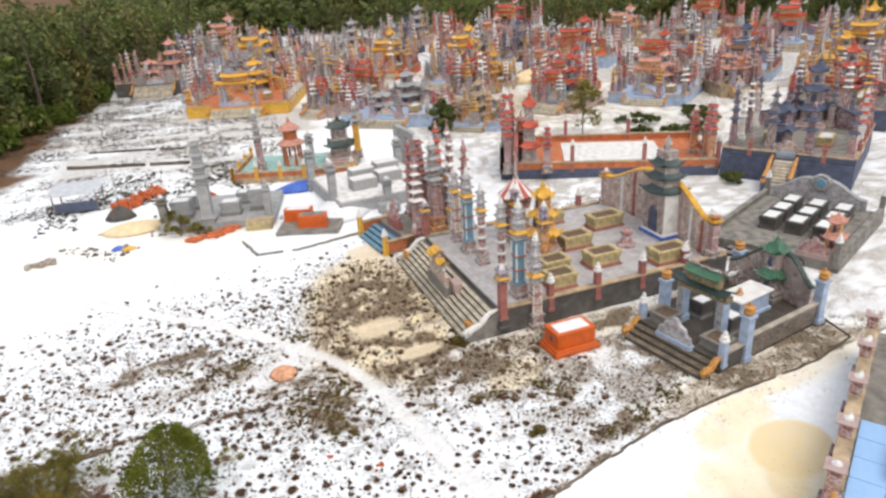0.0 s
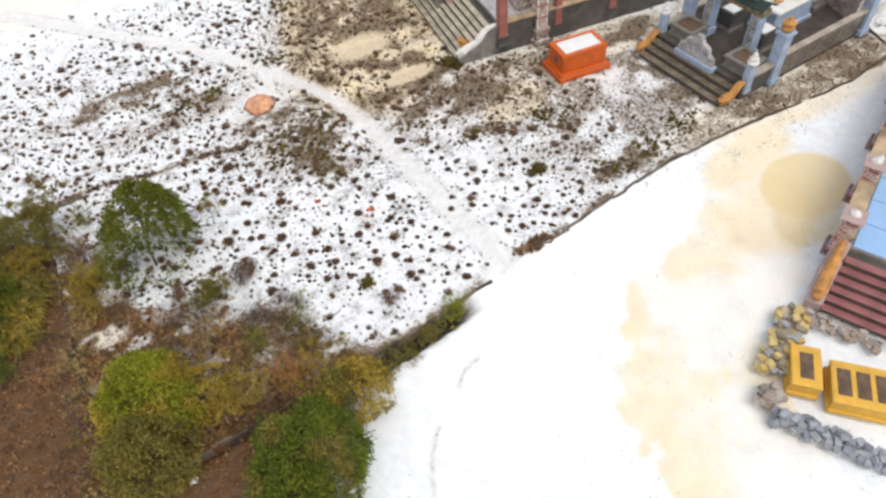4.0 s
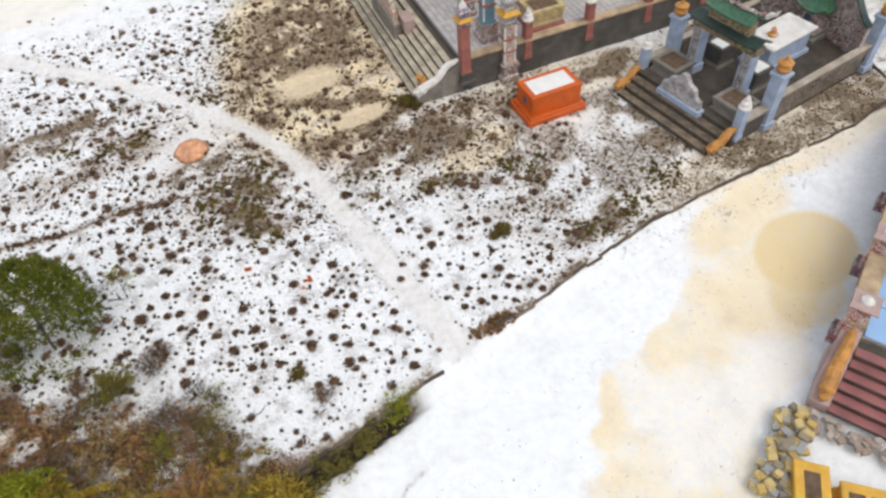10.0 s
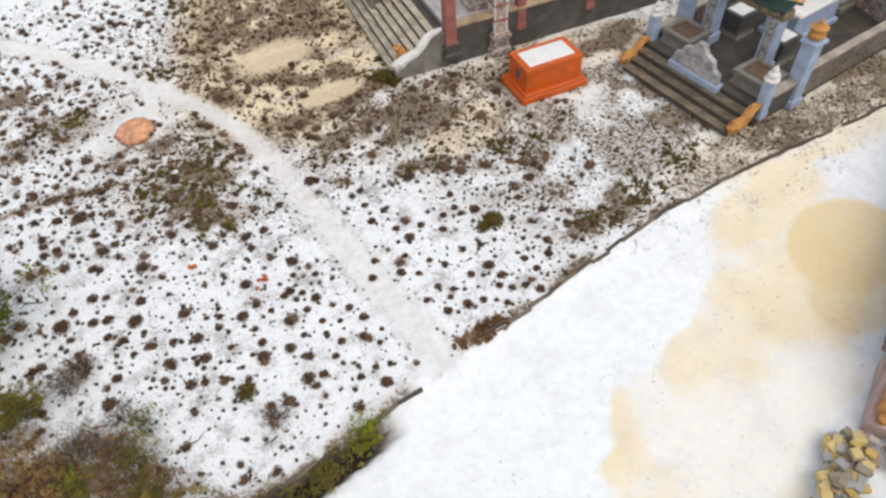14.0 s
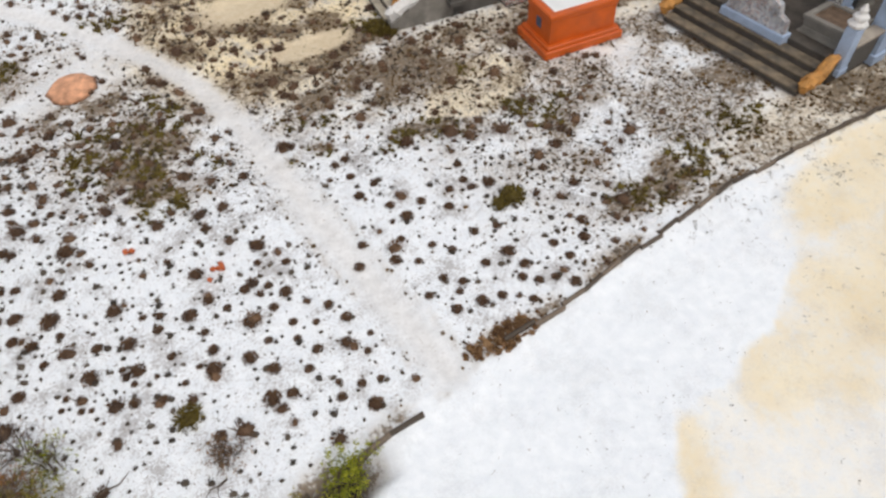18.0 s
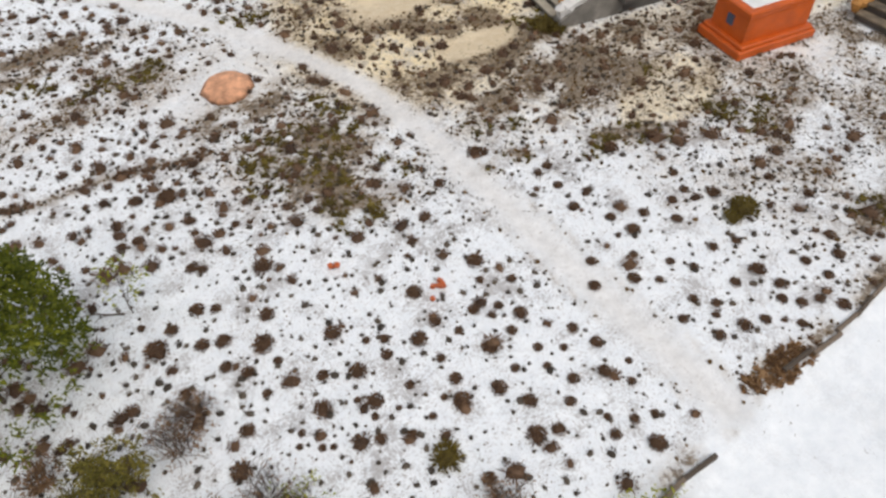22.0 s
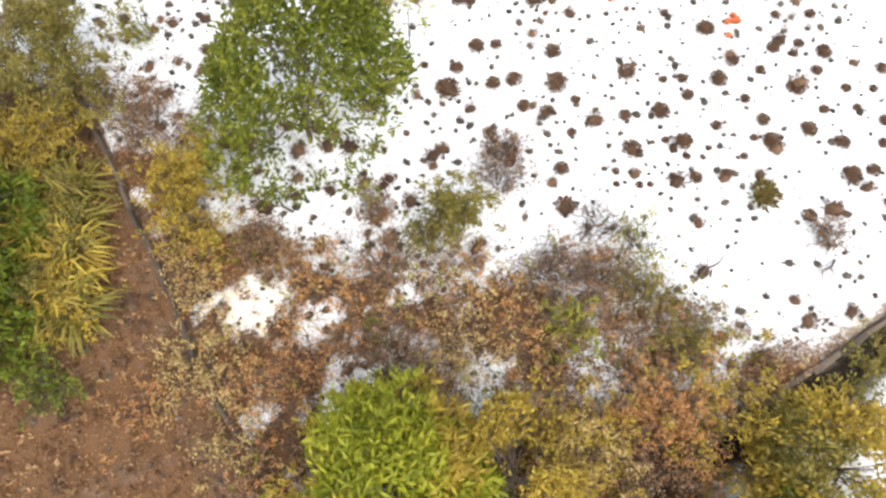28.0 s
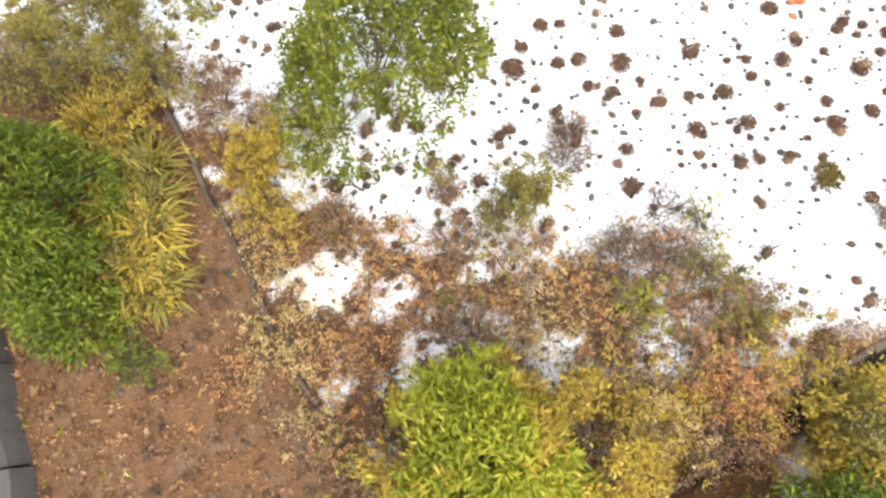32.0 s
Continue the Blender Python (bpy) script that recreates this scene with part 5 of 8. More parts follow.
for yy in (0.17, WID - 0.17):
    part("stair_cheek", shared(("stair_cheek", "big"), lambda s: s.loft([[(a, yb, b) for a, b in ((0.0, -0.1), (1.9, -0.1), (1.9, 1.25), (0.05, 0.14))] for yb in (-0.17, 0.17)]), "concrete"), big, 0, yy, 0)
    dragon_rail(big, 0.15, yy, 0.1, 1.8, 1.2, "white")
    part("lion_figure", shared(("lion_figure", 0.5), lambda s: s.tube([(0, 0, 0), (0.05, 0, 0.25), (-0.02, 0, 0.42)], [0.2, 0.17, 0.1], 8).tube([(-0.1, 0, 0.36), (-0.16, 0, 0.5), (-0.1, 0, 0.6)], [0.1, 0.13, 0.05], 8), "lion"), big, 0.45, yy + (0.35 if yy < 1 else -0.35), 0.32)
rail_wall(big, 1.95, 0.1, DEP - 0.1, 0.1, HGT - 0.5, 0.5, "dark_concrete", "cream", 2.45, "redpost", 1.25, 0.22, ends=False)
rail_wall(big, 1.95, WID - 0.1, DEP - 0.1, WID - 0.1, HGT - 0.5, 0.5, "dark_concrete", "cream", 2.45, "redpost", 1.25, 0.22, ends=False)
rail_wall(big, DEP - 0.1, 0.1, DEP - 0.1, WID - 0.1, HGT - 0.5, 0.5, "concrete", "cream", 2.6, "redpost", 1.0, 0.22, ends=False)
for yy in (0.02, WID - 0.02):
    column(big, 2.0, yy, 0.35, 3.3, 0.2, "redpost", "dark_concrete", "yellow", "mosaic_blue", 2)
    column(big, 3.75, yy, 0.0, 4.9, 0.25, "mosaic_panel", "mosaic_grey", "yellow", "mosaic_stele", 4, framed=True)
for i, (yy, shaft, hh, rr, rnd) in enumerate(((8.9, "mosaic_panel", 4.6, 0.21, False), (7.1, "teal", 5.0, 0.26, False), (5.25, "mosaic_red", 4.6, 0.22, True), (2.85, "mosaic_red", 4.6, 0.22, True), (0.95, "teal", 5.0, 0.26, False))):
    column(big, 3.35, yy, HGT, hh, rr, shaft, "mosaic_grey", "yellow", "mosaic_stele", 3, round_shaft=rnd, framed=True)
pagoda(big, 7.0, 5.1, HGT, 4.2, 0.72, 3, "mosaic_gold", "yellow", 6)
parasol = pagoda(big, 6.6, 7.6, HGT, 3.3, 0.62, 1, "mosaic_red", "mosaic_red", 8)
for q, (name, mat) in enumerate((("red_roof_panels", "redroof"), ("white_roof_panels", "white"))):
    s_ = Shape()
    for k in range(q, 16, 2):
        a0, a1 = math.pi * k / 8, math.pi * (k + 1) / 8
        s_.loft([[(r_ * math.cos(a0), r_ * math.sin(a0), z_), (r_ * math.cos(a1), r_ * math.sin(a1), z_), (r_ * 0.97 * math.cos(a1), r_ * 0.97 * math.sin(a1), z_ - 0.06), (r_ * 0.97 * math.cos(a0), r_ * 0.97 * math.sin(a0), z_ - 0.06)] for r_, z_ in ((1.05, 0.0), (0.8, 0.22), (0.5, 0.55), (0.12, 0.95))])
    part(name, s_.mesh(name, mat), parasol, 0, 0, 2.75)
part("parasol_spire", shared(("parasol_spire", 1), lambda s: s.turned(0, 0, [(0.14, 0), (0.2, 0.08), (0.1, 0.18), (0.14, 0.35), (0.03, 0.9)], 8), "mosaic_grey"), parasol, 0, 0, 3.65)
column(big, 6.2, 6.9, HGT, 3.6, 0.24, "mosaic_gold", roofs="yellow", top="mosaic_blue", tiers=3)
column(big, 6.2, 3.6, HGT, 3.6, 0.24, "mosaic_gold", roofs="yellow", top="mosaic_blue", tiers=3)
for gx_, gy_, ln in ((5.65, 0.95, 1.5), (6.2, 2.55, 1.6), (8.9, 2.2, 1.9), (8.9, 4.9, 1.9), (12.1, 6.7, 2.2), (12.2, 0.95, 2.1)):
    grave(big, gx_, gy_, HGT, ln, 1.15, 0.8)
for gx_, gy_ in ((9.6, 8.8), (7.4, 9.2)):
    grave(big, gx_, gy_, HGT, 1.5, 1.1, 0.7)
part("incense_burner", shared(("incense_burner", 1), lambda s: s.turned(0, 0, [(0.55, 0), (0.55, 0.1), (0.4, 0.16), (0.34, 0.22), (0.3, 0.5), (0.2, 0.6), (0.3, 0.68), (0.38, 0.9), (0.3, 0.94), (0.26, 0.86)], 8), "mosaic_red"), big, 11.5, 3.6, HGT)
screen(big, 14.9, 0.4, WID - 0.6, HGT, 3.2, 1.9, "mosaic_panel", "yellow", 0.3, arms=0.5)
for k in range(9):
    u = 2 * (k + 0.5) / 9 - 1
    q = min(1, max(0, (abs(u) - 0.2) / 0.8))
    hh = 1.9 + 1.3 * (0.5 + 0.5 * math.cos(math.pi * q)) - 0.12
    part("pilaster", shared(("pilaster", k), lambda s: s.box(-0.05, -0.09, 0, 0.05, 0.09, hh, 0.01).box(-0.07, -0.14, 0, 0.07, 0.14, 0.25, 0.01), ("redpost", "white", "pinkwall")[k % 3]), big, 14.72 - 0.5 * u * u, WID / 2 - 0.1 + u * (WID - 1.0) / 2, HGT)
shrine = part("shrine", shared(("shrine", 1), lambda s: s.box(-0.75, -1.0, 0, 0.75, 1.0, 0.35).box(-0.6, -0.85, 0.35, 0.6, 0.85, 2.75), "white"), big, 14.2, 4.0, HGT)
part("shrine_front", shared(("shrine_front", 1), lambda s: s.box(-0.07, -0.85, 0.36, 0.0, 0.85, 2.7, 0.01), "mosaic_grey"), shrine, -0.6)
part("doorway", shared(("doorway", 1), lambda s: s.loft([[(xx, a * 0.36, 0.4 + 1.5 * c) for a, c in ((-1, 0), (1, 0), (1, 0.7), (0.7, 0.9), (0, 1), (-0.7, 0.9), (-1, 0.7))] for xx in (-0.1, -0.05)]), "navy"), shrine, -0.6)
part("blue_band", shared(("blue_band", 1), lambda s: s.box(-0.8, -1.05, 0.08, 0.8, 1.05, 0.26, 0.01), "tarp_blue"), shrine)
for k, (rw, rz) in enumerate(((1.5, 2.72), (1.3, 3.5), (1.1, 4.25))):
    part("roof", shared(("shrine_roof", k), lambda s: s.roof(0, 0, 0, rw * 0.64, rw * 0.36, 0.36, 4, 0.26, 0.06), "darkroof"), shrine, 0, 0, rz)
    part("storey", shared(("shrine_storey", k), lambda s: s.box(-rw * 0.36, -rw * 0.4, 0, rw * 0.36, rw * 0.4, 0.5), "mosaic_grey"), shrine, 0, 0, rz + 0.3)
part("spire", shared(("shrine_spire", 1), lambda s: s.turned(0, 0, [(0.35, 0), (0.4, 0.15), (0.2, 0.25), (0.25, 0.5), (0.05, 1.0)], 8), "mosaic_grey"), shrine, 0, 0, 4.85)
for yy, hh in ((0.25, 2.6), (WID - 0.4, 2.4)):
    column(big, 14.5, yy, HGT, hh, 0.24, "mosaic_red", roofs="yellow", top="mosaic_gold", tiers=2)
tablet = stele(big, 0.7, 5.1, 0.45, 2.6, 2.3, "mosaic_panel", "concrete")
for yy in (-0.62, 0.0, 0.62):
    part("tablet_roof", shared(("tablet_roof", 1), lambda s: ridge_roof(s, 0.85, 0.5, 0.2, 0.12), "yellow"), tablet, 0, yy, 2.15 if yy == 0 else 1.75)
block("altar", big, 0.9, 3.35, 0.8, 1.35, 4.2, 1.35, "pinkwall")

# ---- orange grave on the sand ----
og = thing("orange_tomb", 12.62, -3.62, 0, 1.0, "bright orange painted grave with a white marble top", "tomb")
for name, k0, z0, k1, z1 in (("plinth", 1.0, -0.05, 1.0, 0.16), ("plinth_step", 0.93, 0.156, 0.9, 0.26)):
    part(name, shared((name, "orange"), lambda s: s.box(-1.18 * k0, -0.76 * k0, z0, 1.18 * k0, 0.76 * k0, z1, 0.03), "orange"), og)
part("body", shared(("body", "orange"), lambda s: s.loft([[(a * 0.98 * k, b * 0.57 * k, z) for a, b in ((-1, -1), (1, -1), (1, 1), (-1, 1))] for k, z in ((1.0, 0.25), (0.99, 0.88), (1.02, 0.9), (1.03, 1.02), (1.0, 1.05), (0.86, 1.05))]), "orange"), og)
part("slab", shared(("slab", "orange"), lambda s: s.box(-0.8, -0.41, 1.03, 0.8, 0.41, 1.065, 0.01), "slab"), og)
part("plaque", shared(("plaque", "orange"), lambda s: s.box(-1.0, -0.11, 0.5, -0.965, 0.11, 0.76, 0.01), "navy"), og)

# ---- blue gated tomb ----
T2W, T2D = 4.6, 8.4
blue = thing("gated_tomb", 16.0, -8.55, 0, 10.5, "powder blue and grey tomb with a green-roofed gate", "tomb", "family tombs")
block("platform", blue, 0.95, 0.05, -0.1, T2D, T2W - 0.05, 0.62, "court_floor")
steps(blue, 0, 0.2, T2W - 0.2, 0.68, 4, 1.2, "old_step", "riser_shade")
for yy in (0.1, T2W - 0.1):
    dragon_rail(blue, 0.1, yy, 0.05, 1.1, 0.6)
    post(blue, 1.25, yy, 0.2, 1.2, 0.15, "blue")
    for px in (2.7, T2D - 0.3):
        tall = part("tall_post", shared(("tall_post", 1), lambda s: s.box(-0.26, -0.26, 0, 0.26, 0.26, 0.25).box(-0.21, -0.21, 0.25, 0.21, 0.21, 2.1).box(-0.27, -0.27, 2.1, 0.27, 0.27, 2.22), "blue"), blue, px, yy, 0)
        part("urn", shared(("urn", 1), lambda s: s.turned(0, 0, [(0.15, 0), (0.22, 0.07), (0.24, 0.16), (0.15, 0.24), (0.25, 0.32), (0.25, 0.37), (0.08, 0.45), (0.04, 0.6)], 12), "lion"), tall, 0, 0, 2.22)
    rail_wall(blue, 2.9, yy, T2D - 0.4, yy, 0.1, 0.95, "mosaic_rail", "pale_ledge", 20, "blue", 1.0, 0.16, ends=False)
    rail_wall(blue, 1.4, yy, 2.5, yy, 0.1, 0.75, "dark_concrete", "pale_ledge", 20, "blue", 1.0, 0.2, ends=False)
gate(blue, 2.55, T2W / 2, 0.62, 2.9, 3.1, "mosaic_script", "greenroof", "blue", "mosaic_bronze")
stele(blue, 0.85, T2W / 2, 0.35, 1.75, 1.35, "mosaic_stele", "blue")
grave(blue, 1.9, 0.85, 0.62, 1.1, 1.2, 0.45, "concrete", "soil", "concrete")
grave(blue, 1.9, 3.7, 0.62, 1.1, 1.2, 0.45, "concrete", "soil", "concrete")
for gx_, gy_ in ((3.6, 3.1), (3.4, 1.4)):
    grave(blue, gx_, gy_, 0.62, 0.9, 0.8, 0.8, "dark_concrete", "slab", "concrete")
part("sarcophagus", shared(("sarcophagus", 1), lambda s: s.box(-1.2, -0.62, 0, 1.2, 0.62, 0.15).box(-1.1, -0.52, 0.15, 1.1, 0.52, 0.95), "blue"), blue, 5.4, T2W / 2 - 0.2, 0.62)
part("sarcophagus_lid", shared(("sarcophagus_lid", 1), lambda s: s.box(-1.22, -0.64, 0, 1.22, 0.64, 0.1, 0.03), "white"), blue, 5.4, T2W / 2 - 0.2, 1.57)
part("lid_finial", shared(("lid_finial", 1), lambda s: s.turned(0, 0, [(0.16, 0), (0.2, 0.08), (0.08, 0.14), (0.1, 0.26), (0.02, 0.36)], 8), "mosaic_gold"), blue, 4.9, T2W / 2 - 0.2, 1.67)
screen(blue, T2D - 0.35, 0.15, T2W - 0.15, 0.6, 2.3, 1.3, "mosaic_grey", "darkroof", 0.25, arms=0.6)
pagoda(blue, T2D - 0.75, T2W / 2, 0.6, 3.3, 0.48, 2, "mosaic_grey", "greenroof", 4, "concrete")

# ---- walled plot with nine white slabs ----
plot = thing("slab_plot", 29.0, -3.6, 0, 25, "grey walled burial plot with nine white-topped graves", "tomb", "family tombs")
block("platform", plot, 0, -0.2, -0.1, 9.5, 7.0, 0.55, "concrete")
rail_wall(plot, 0.1, 6.9, 9.4, 6.9, 0.5, 0.35, "concrete", "concrete", 9, "concrete", 1.2)
rail_wall(plot, 0.1, 0.0, 9.4, 0.0, 0.5, 0.35, "concrete", "concrete", 9, "concrete", 1.2)
for i in range(3):
    for j in range(3):
        grave(plot, 3.6 + i * 1.8, 1.6 + j * 1.5, 0.55, 1.6, 1.05, 0.75, "dark_concrete", "slab", "dark_concrete")
screen(plot, 9.2, 0.8, 6.6, 0.55, 1.6, 0.6, "mosaic_stele", "pale_concrete", 0.25)
part("medallion", shared(("medallion", 1), lambda s: s.loft([[(xx, r_ * math.cos(a * 0.3927), 1.5 + r_ * math.sin(a * 0.3927)) for a in range(16)] for xx, r_ in ((-0.12, 0.5), (0.0, 0.62))]), "mosaic_script"), plot, 8.95, 3.5, 0.55)
part("medallion_boss", shared(("medallion_boss", 1), lambda s: s.loft([[(xx, r_ * math.cos(a * 0.3927), 1.5 + r_ * math.sin(a * 0.3927)) for a in range(16)] for xx, r_ in ((-0.18, 0.26), (-0.1, 0.34))]), "teal"), plot, 8.95, 3.5, 0.55)
pagoda(plot, 1.6, 0.6, 0.55, 2.4, 0.42, 2, "mosaic_gold", "pinkroof", 4)
stele(plot, 0.2, 1.2, 0.5, 1.6, 1.2, "mosaic_red", "pinkwall")
steps(plot, -1.0, 1.5, 5.5, 0.55, 3, 1.0, "concrete")

# ---- blue tiled tomb by the road ----
road_tomb = thing("blue_tiled_tomb", 12.6, -16.75, 0, 33.0, "tomb terrace with sky blue tiles and maroon steps", "tomb", "family tombs")
block("platform", road_tomb, 1.7, -9, -0.1, 13, -0.45, 1.12, "concrete")
steps(road_tomb, 0, -8.5, -0.5, 1.18, 7, 1.75, "maroon", "riser_shade")
for k in range(4):
    for j in range(8):
        if k < 2 or j % 2 == 0:
            block("floor_tile", road_tomb, 1.76 + 1.1 * k, -1.55 - 1.03 * j, 1.12, 2.83 + 1.1 * k, -0.55 - 1.03 * j, 1.165, "bluetile", 0.012)
part("stair_cheek", shared(("stair_cheek", "road"), lambda s: s.loft([[(a, yb, b) for a, b in ((0.0, -0.1), (1.8, -0.1), (1.8, 1.2), (0.0, 0.25))] for yb in (-0.22, 0.22)]), "pinkwall"), road_tomb, 0, -0.28, 0)
dragon_rail(road_tomb, 0.1, -0.28, 0.25, 1.7, 1.2)
rail_wall(road_tomb, 1.7, -0.25, 13, -0.25, 0.7, 0.75, "mosaic_red", "cream", 3.2, "mosaic_red", 1.1, 0.3, ends=False)
for px in (1.9, 4.4, 7.2, 10.0, 12.6):
    column(road_tomb, px, -0.2, 0.6, 1.7, 0.22, "mosaic_red", "mosaic_dark", "pinkwall", "mosaic_grey", 1)
for k in range(3):
    grave(road_tomb, 4.0 + 2.6 * k, -2.2, 1.12, 1.9, 1.2, 0.5, "pale_concrete", "slab", "concrete")

# ---- yellow graves and building stone by the road ----
for cx, cy, n in ((10.98, -18.6, 1), (11.86, -19.66, 3)):
    t = thing("yellow_tomb", cx, cy, 0, 51, "mustard yellow raised grave with dark soil beds", "tomb")
    wy = 0.36 if n == 1 else 0.72
    part("body", shared(("body", "yellow", n), lambda s: s.box(-0.66, -wy - 0.04, -0.05, 0.66, wy + 0.04, 0.1).loft([[(a * 0.6 * k, b * wy * k, z) for a, b in ((-1, -1), (1, -1), (1, 1), (-1, 1))] for k, z in ((1, 0.1), (1, 0.36), (1.05, 0.4), (1.05, 0.5), (0.98, 0.52))]), "ytomb"), t)
    for j in range(n):
        yy = (j - (n - 1) / 2) * 0.46
        part("bed", shared(("bed", "yellow"), lambda s: s.box(-0.4, -0.17, 0.48, 0.4, 0.17, 0.532, 0.01), "soil"), t, 0, yy)


def heap(name, cx, cy, turn, lx, ly, count, size, mat, label, category, high=2, seed=1):
    """A pile of separate blocks, each its own piece, tumbled in layers."""
    rnd = random.Random(seed)
    t = thing(name, cx, cy, 0, turn, label, category)
    for i in range(count):
        u, v = rnd.uniform(-1, 1), rnd.uniform(-1, 1)
        z = rnd.uniform(0, high * size * max(0.0, 1 - u * u * v * v) * (1 - 0.6 * abs(v))) if high > 1 else rnd.uniform(0, 0.3 * size)
        k = rnd.choice((0.8, 1.0, 1.2))
        o = part(name.split("_")[0] + "_block", shared((name.split("_")[0] + "_block", size, k), lambda s: s.box(-size * k * 0.62, -size * 0.5, -size * 0.4, size * k * 0.62, size * 0.5, size * 0.4, size * 0.06), mat), t)
        o.matrix_basis = pose(u * lx / 2, v * ly / 2, z + size * 0.35, rnd.uniform(-11, 11), rnd.uniform(-11, 11), rnd.uniform(0, 180))
    return t


heap("stone_pile", 11.25, -17.6, 34, 2.4, 0.8, 90, 0.17, M["stone"], "pile of cut yellow and grey stone blocks", "stone pile", 2, 3)
heap("cobble_pile", 10.35, -20.3, -52, 2.7, 0.55, 110, 0.15, M["bluestone"], "long row of blue grey cobble stones", "stone pile", 2, 4)
heap("rubble_pile", 12.9, -18.0, -55, 2.6, 0.5, 50, 0.14, M["rubble"], "strip of broken rubble beside maroon steps", "rubble", 1, 5)
heap("rubble_pile", 9.75, -18.85, 20, 0.7, 0.5, 24, 0.18, M["rubble"], "small grey rubble heap beside yellow grave", "rubble", 2, 6)
heap("brick_pile", -6.9, 30.7, 51, 5.4, 1.3, 160, 0.24, M["brick"], "long pile of orange bricks on sand", "brick pile", 3, 7)
heap("brick_pile", -2.7, 19.4, 15, 1.6, 0.7, 40, 0.22, M["brick"], "small spilled heap of orange bricks", "brick pile", 1, 8)
heap("brick_pile", -1.0, 19.9, 35, 2.2, 0.9, 60, 0.22, M["brick"], "spilled orange bricks beside grey tomb", "brick pile", 1, 9)
heap("brick_pile", -2.2, 28.2, 20, 2.6, 1.2, 60, 0.24, M["brick"], "orange brick stack behind grey pillar", "brick pile", 2, 10)
heap("rubble_pile", -12.5, 19.8, 10, 1.8, 0.8, 30, 0.22, M["rubble"], "scattered grey rubble on far sand", "rubble", 1, 12)
heap("brick_pile", 0.75, -6.42, 30, 0.25, 0.15, 2, 0.09, M["brick"], "two loose orange bricks among tufts", "bricks", 1, 13)
heap("brick_pile", 2.25, -7.66, 10, 0.5, 0.4, 6, 0.075, M["brick"], "few broken orange bricks among tufts", "bricks", 1, 11)


def mound(name, cx, cy, rx, ry, h, mat, label, category):
    s = Shape()
    s.loft([[(rx * k * math.cos(a * math.pi / 9) * (1 + 0.08 * math.sin(a * 2.3)), ry * k * math.sin(a * math.pi / 9), z) for a in range(18)] for k, z in ((1.0, -0.05), (0.8, h * 0.35), (0.5, h * 0.75), (0.2, h * 0.97), (0.04, h))])
    ob = new(name, s.mesh(name, mat))
    ob.location = (cx, cy, 0)
    for p in ob.data.polygons:
        p.use_smooth = True
    return tagged(ob, label, category)


M["heap_sand"] = material("yellow building sand", (0.72, 0.58, 0.36), 0.95, 0.15, 3, 40, 0.4)
mound("sand_mound", -7.0, 24.2, 2.4, 1.6, 0.4, "heap_sand", "heap of yellow building sand", "sand heap")
# The dark mound stands in for a tarp lean-to.
mound("tarp_mound", -8.1, 27.2, 1.1, 0.8, 0.95, "dark_concrete", "dark tarp lean-to shaped as a mound", "gravel heap")
mound("sand_mound", 46.0, 61.0, 4.5, 2.8, 1.8, "heap_sand", "large heap of yellow sand between tombs", "sand heap")
mound("plastic_sheet", -7.9, 20.3, 0.5, 0.35, 0.22, "tarp_blue", "crumpled blue sheet on yellow sand", "sheet")
mound("plastic_sheet", -7.3, 20.0, 0.5, 0.3, 0.18, "ytomb", "crumpled yellow sheet on the sand", "sheet")
mound("plastic_sheet", 4.6, 20.8, 1.6, 1.0, 0.9, "tarp_white", "white plastic sheet over stacked material", "sheet")
M["disk_soil"] = material("burnt orange clay", (0.6, 0.31, 0.18), 0.95, 0.4, 5, 30, 0.8)
mound("clay_patch", 0.02, 0.05, 0.62, 0.7, 0.12, "disk_soil", "round patch of burnt orange clay", "clay patch")

# ---- open shed ----
shed = thing("open_shed", -11.3, 31.4, 0, -8, "small open shed with a sagging metal roof", "shed")
for px in (-1.6, 1.6):
    for py in (-1.0, 1.0):
        part("pole", shared(("pole", 1), lambda s: s.turned(0, 0, [(0.06, -0.1), (0.05, 1.7)], 6), "timber"), shed, px, py)
part("roof_sheet", shared(("roof_sheet", 1), lambda s: s.loft([[(-1.9, -1.3, z), (1.9, -1.3, z), (1.9, 1.3, z + 0.35), (-1.9, 1.3, z + 0.35)] for z in (1.55, 1.6)]), "tin"), shed)
# Board coloured dark to stand for the shade underneath the roof.
part("side_board", shared(("side_board", 1), lambda s: s.box(-1.6, -1.03, 0.1, 1.6, -0.99, 0.9, 0.01), "navy"), shed)

# ---- pair of orange graves, grey plot, pillars ----
pair = thing("slab_base", 4.75, 18.0, 0, -22, "concrete base slab carrying two orange graves", "slab", kind="structure")
block("slab_top", pair, -2.1, -1.6, -0.1, 2.2, 2.3, 0.22, "concrete")
for k, (px, py) in enumerate(((4.2, 19.2), (4.85, 17.5))):
    t = thing("orange_tomb", px, py, 0.22, -22, "orange painted grave with a grey stone top" if k else "orange painted grave with a white top", "tomb")
    part("body", shared(("body", "pair"), lambda s: s.box(-1.05, -0.5, 0, 1.05, 0.5, 0.12).box(-0.98, -0.43, 0.12, 0.98, 0.43, 0.85, 0.03), "orange"), t)
    part("slab", shared(("slab", "pair"), lambda s: s.box(-0.8, -0.33, 0.84, 0.8, 0.33, 0.9, 0.01), "concrete" if k else "slab"), t)

ochre = thing("ochre_grave", 1.45, 19.6, 0, -15, "small ochre grave box on a sand plot", "tomb")
block("body", ochre, -0.9, -0.5, -0.05, 0.9, 0.5, 0.6, "gravebox", 0.03)
block("cover", ochre, -0.8, -0.4, 0.597, 0.8, 0.4, 0.66, "cream", 0.02)
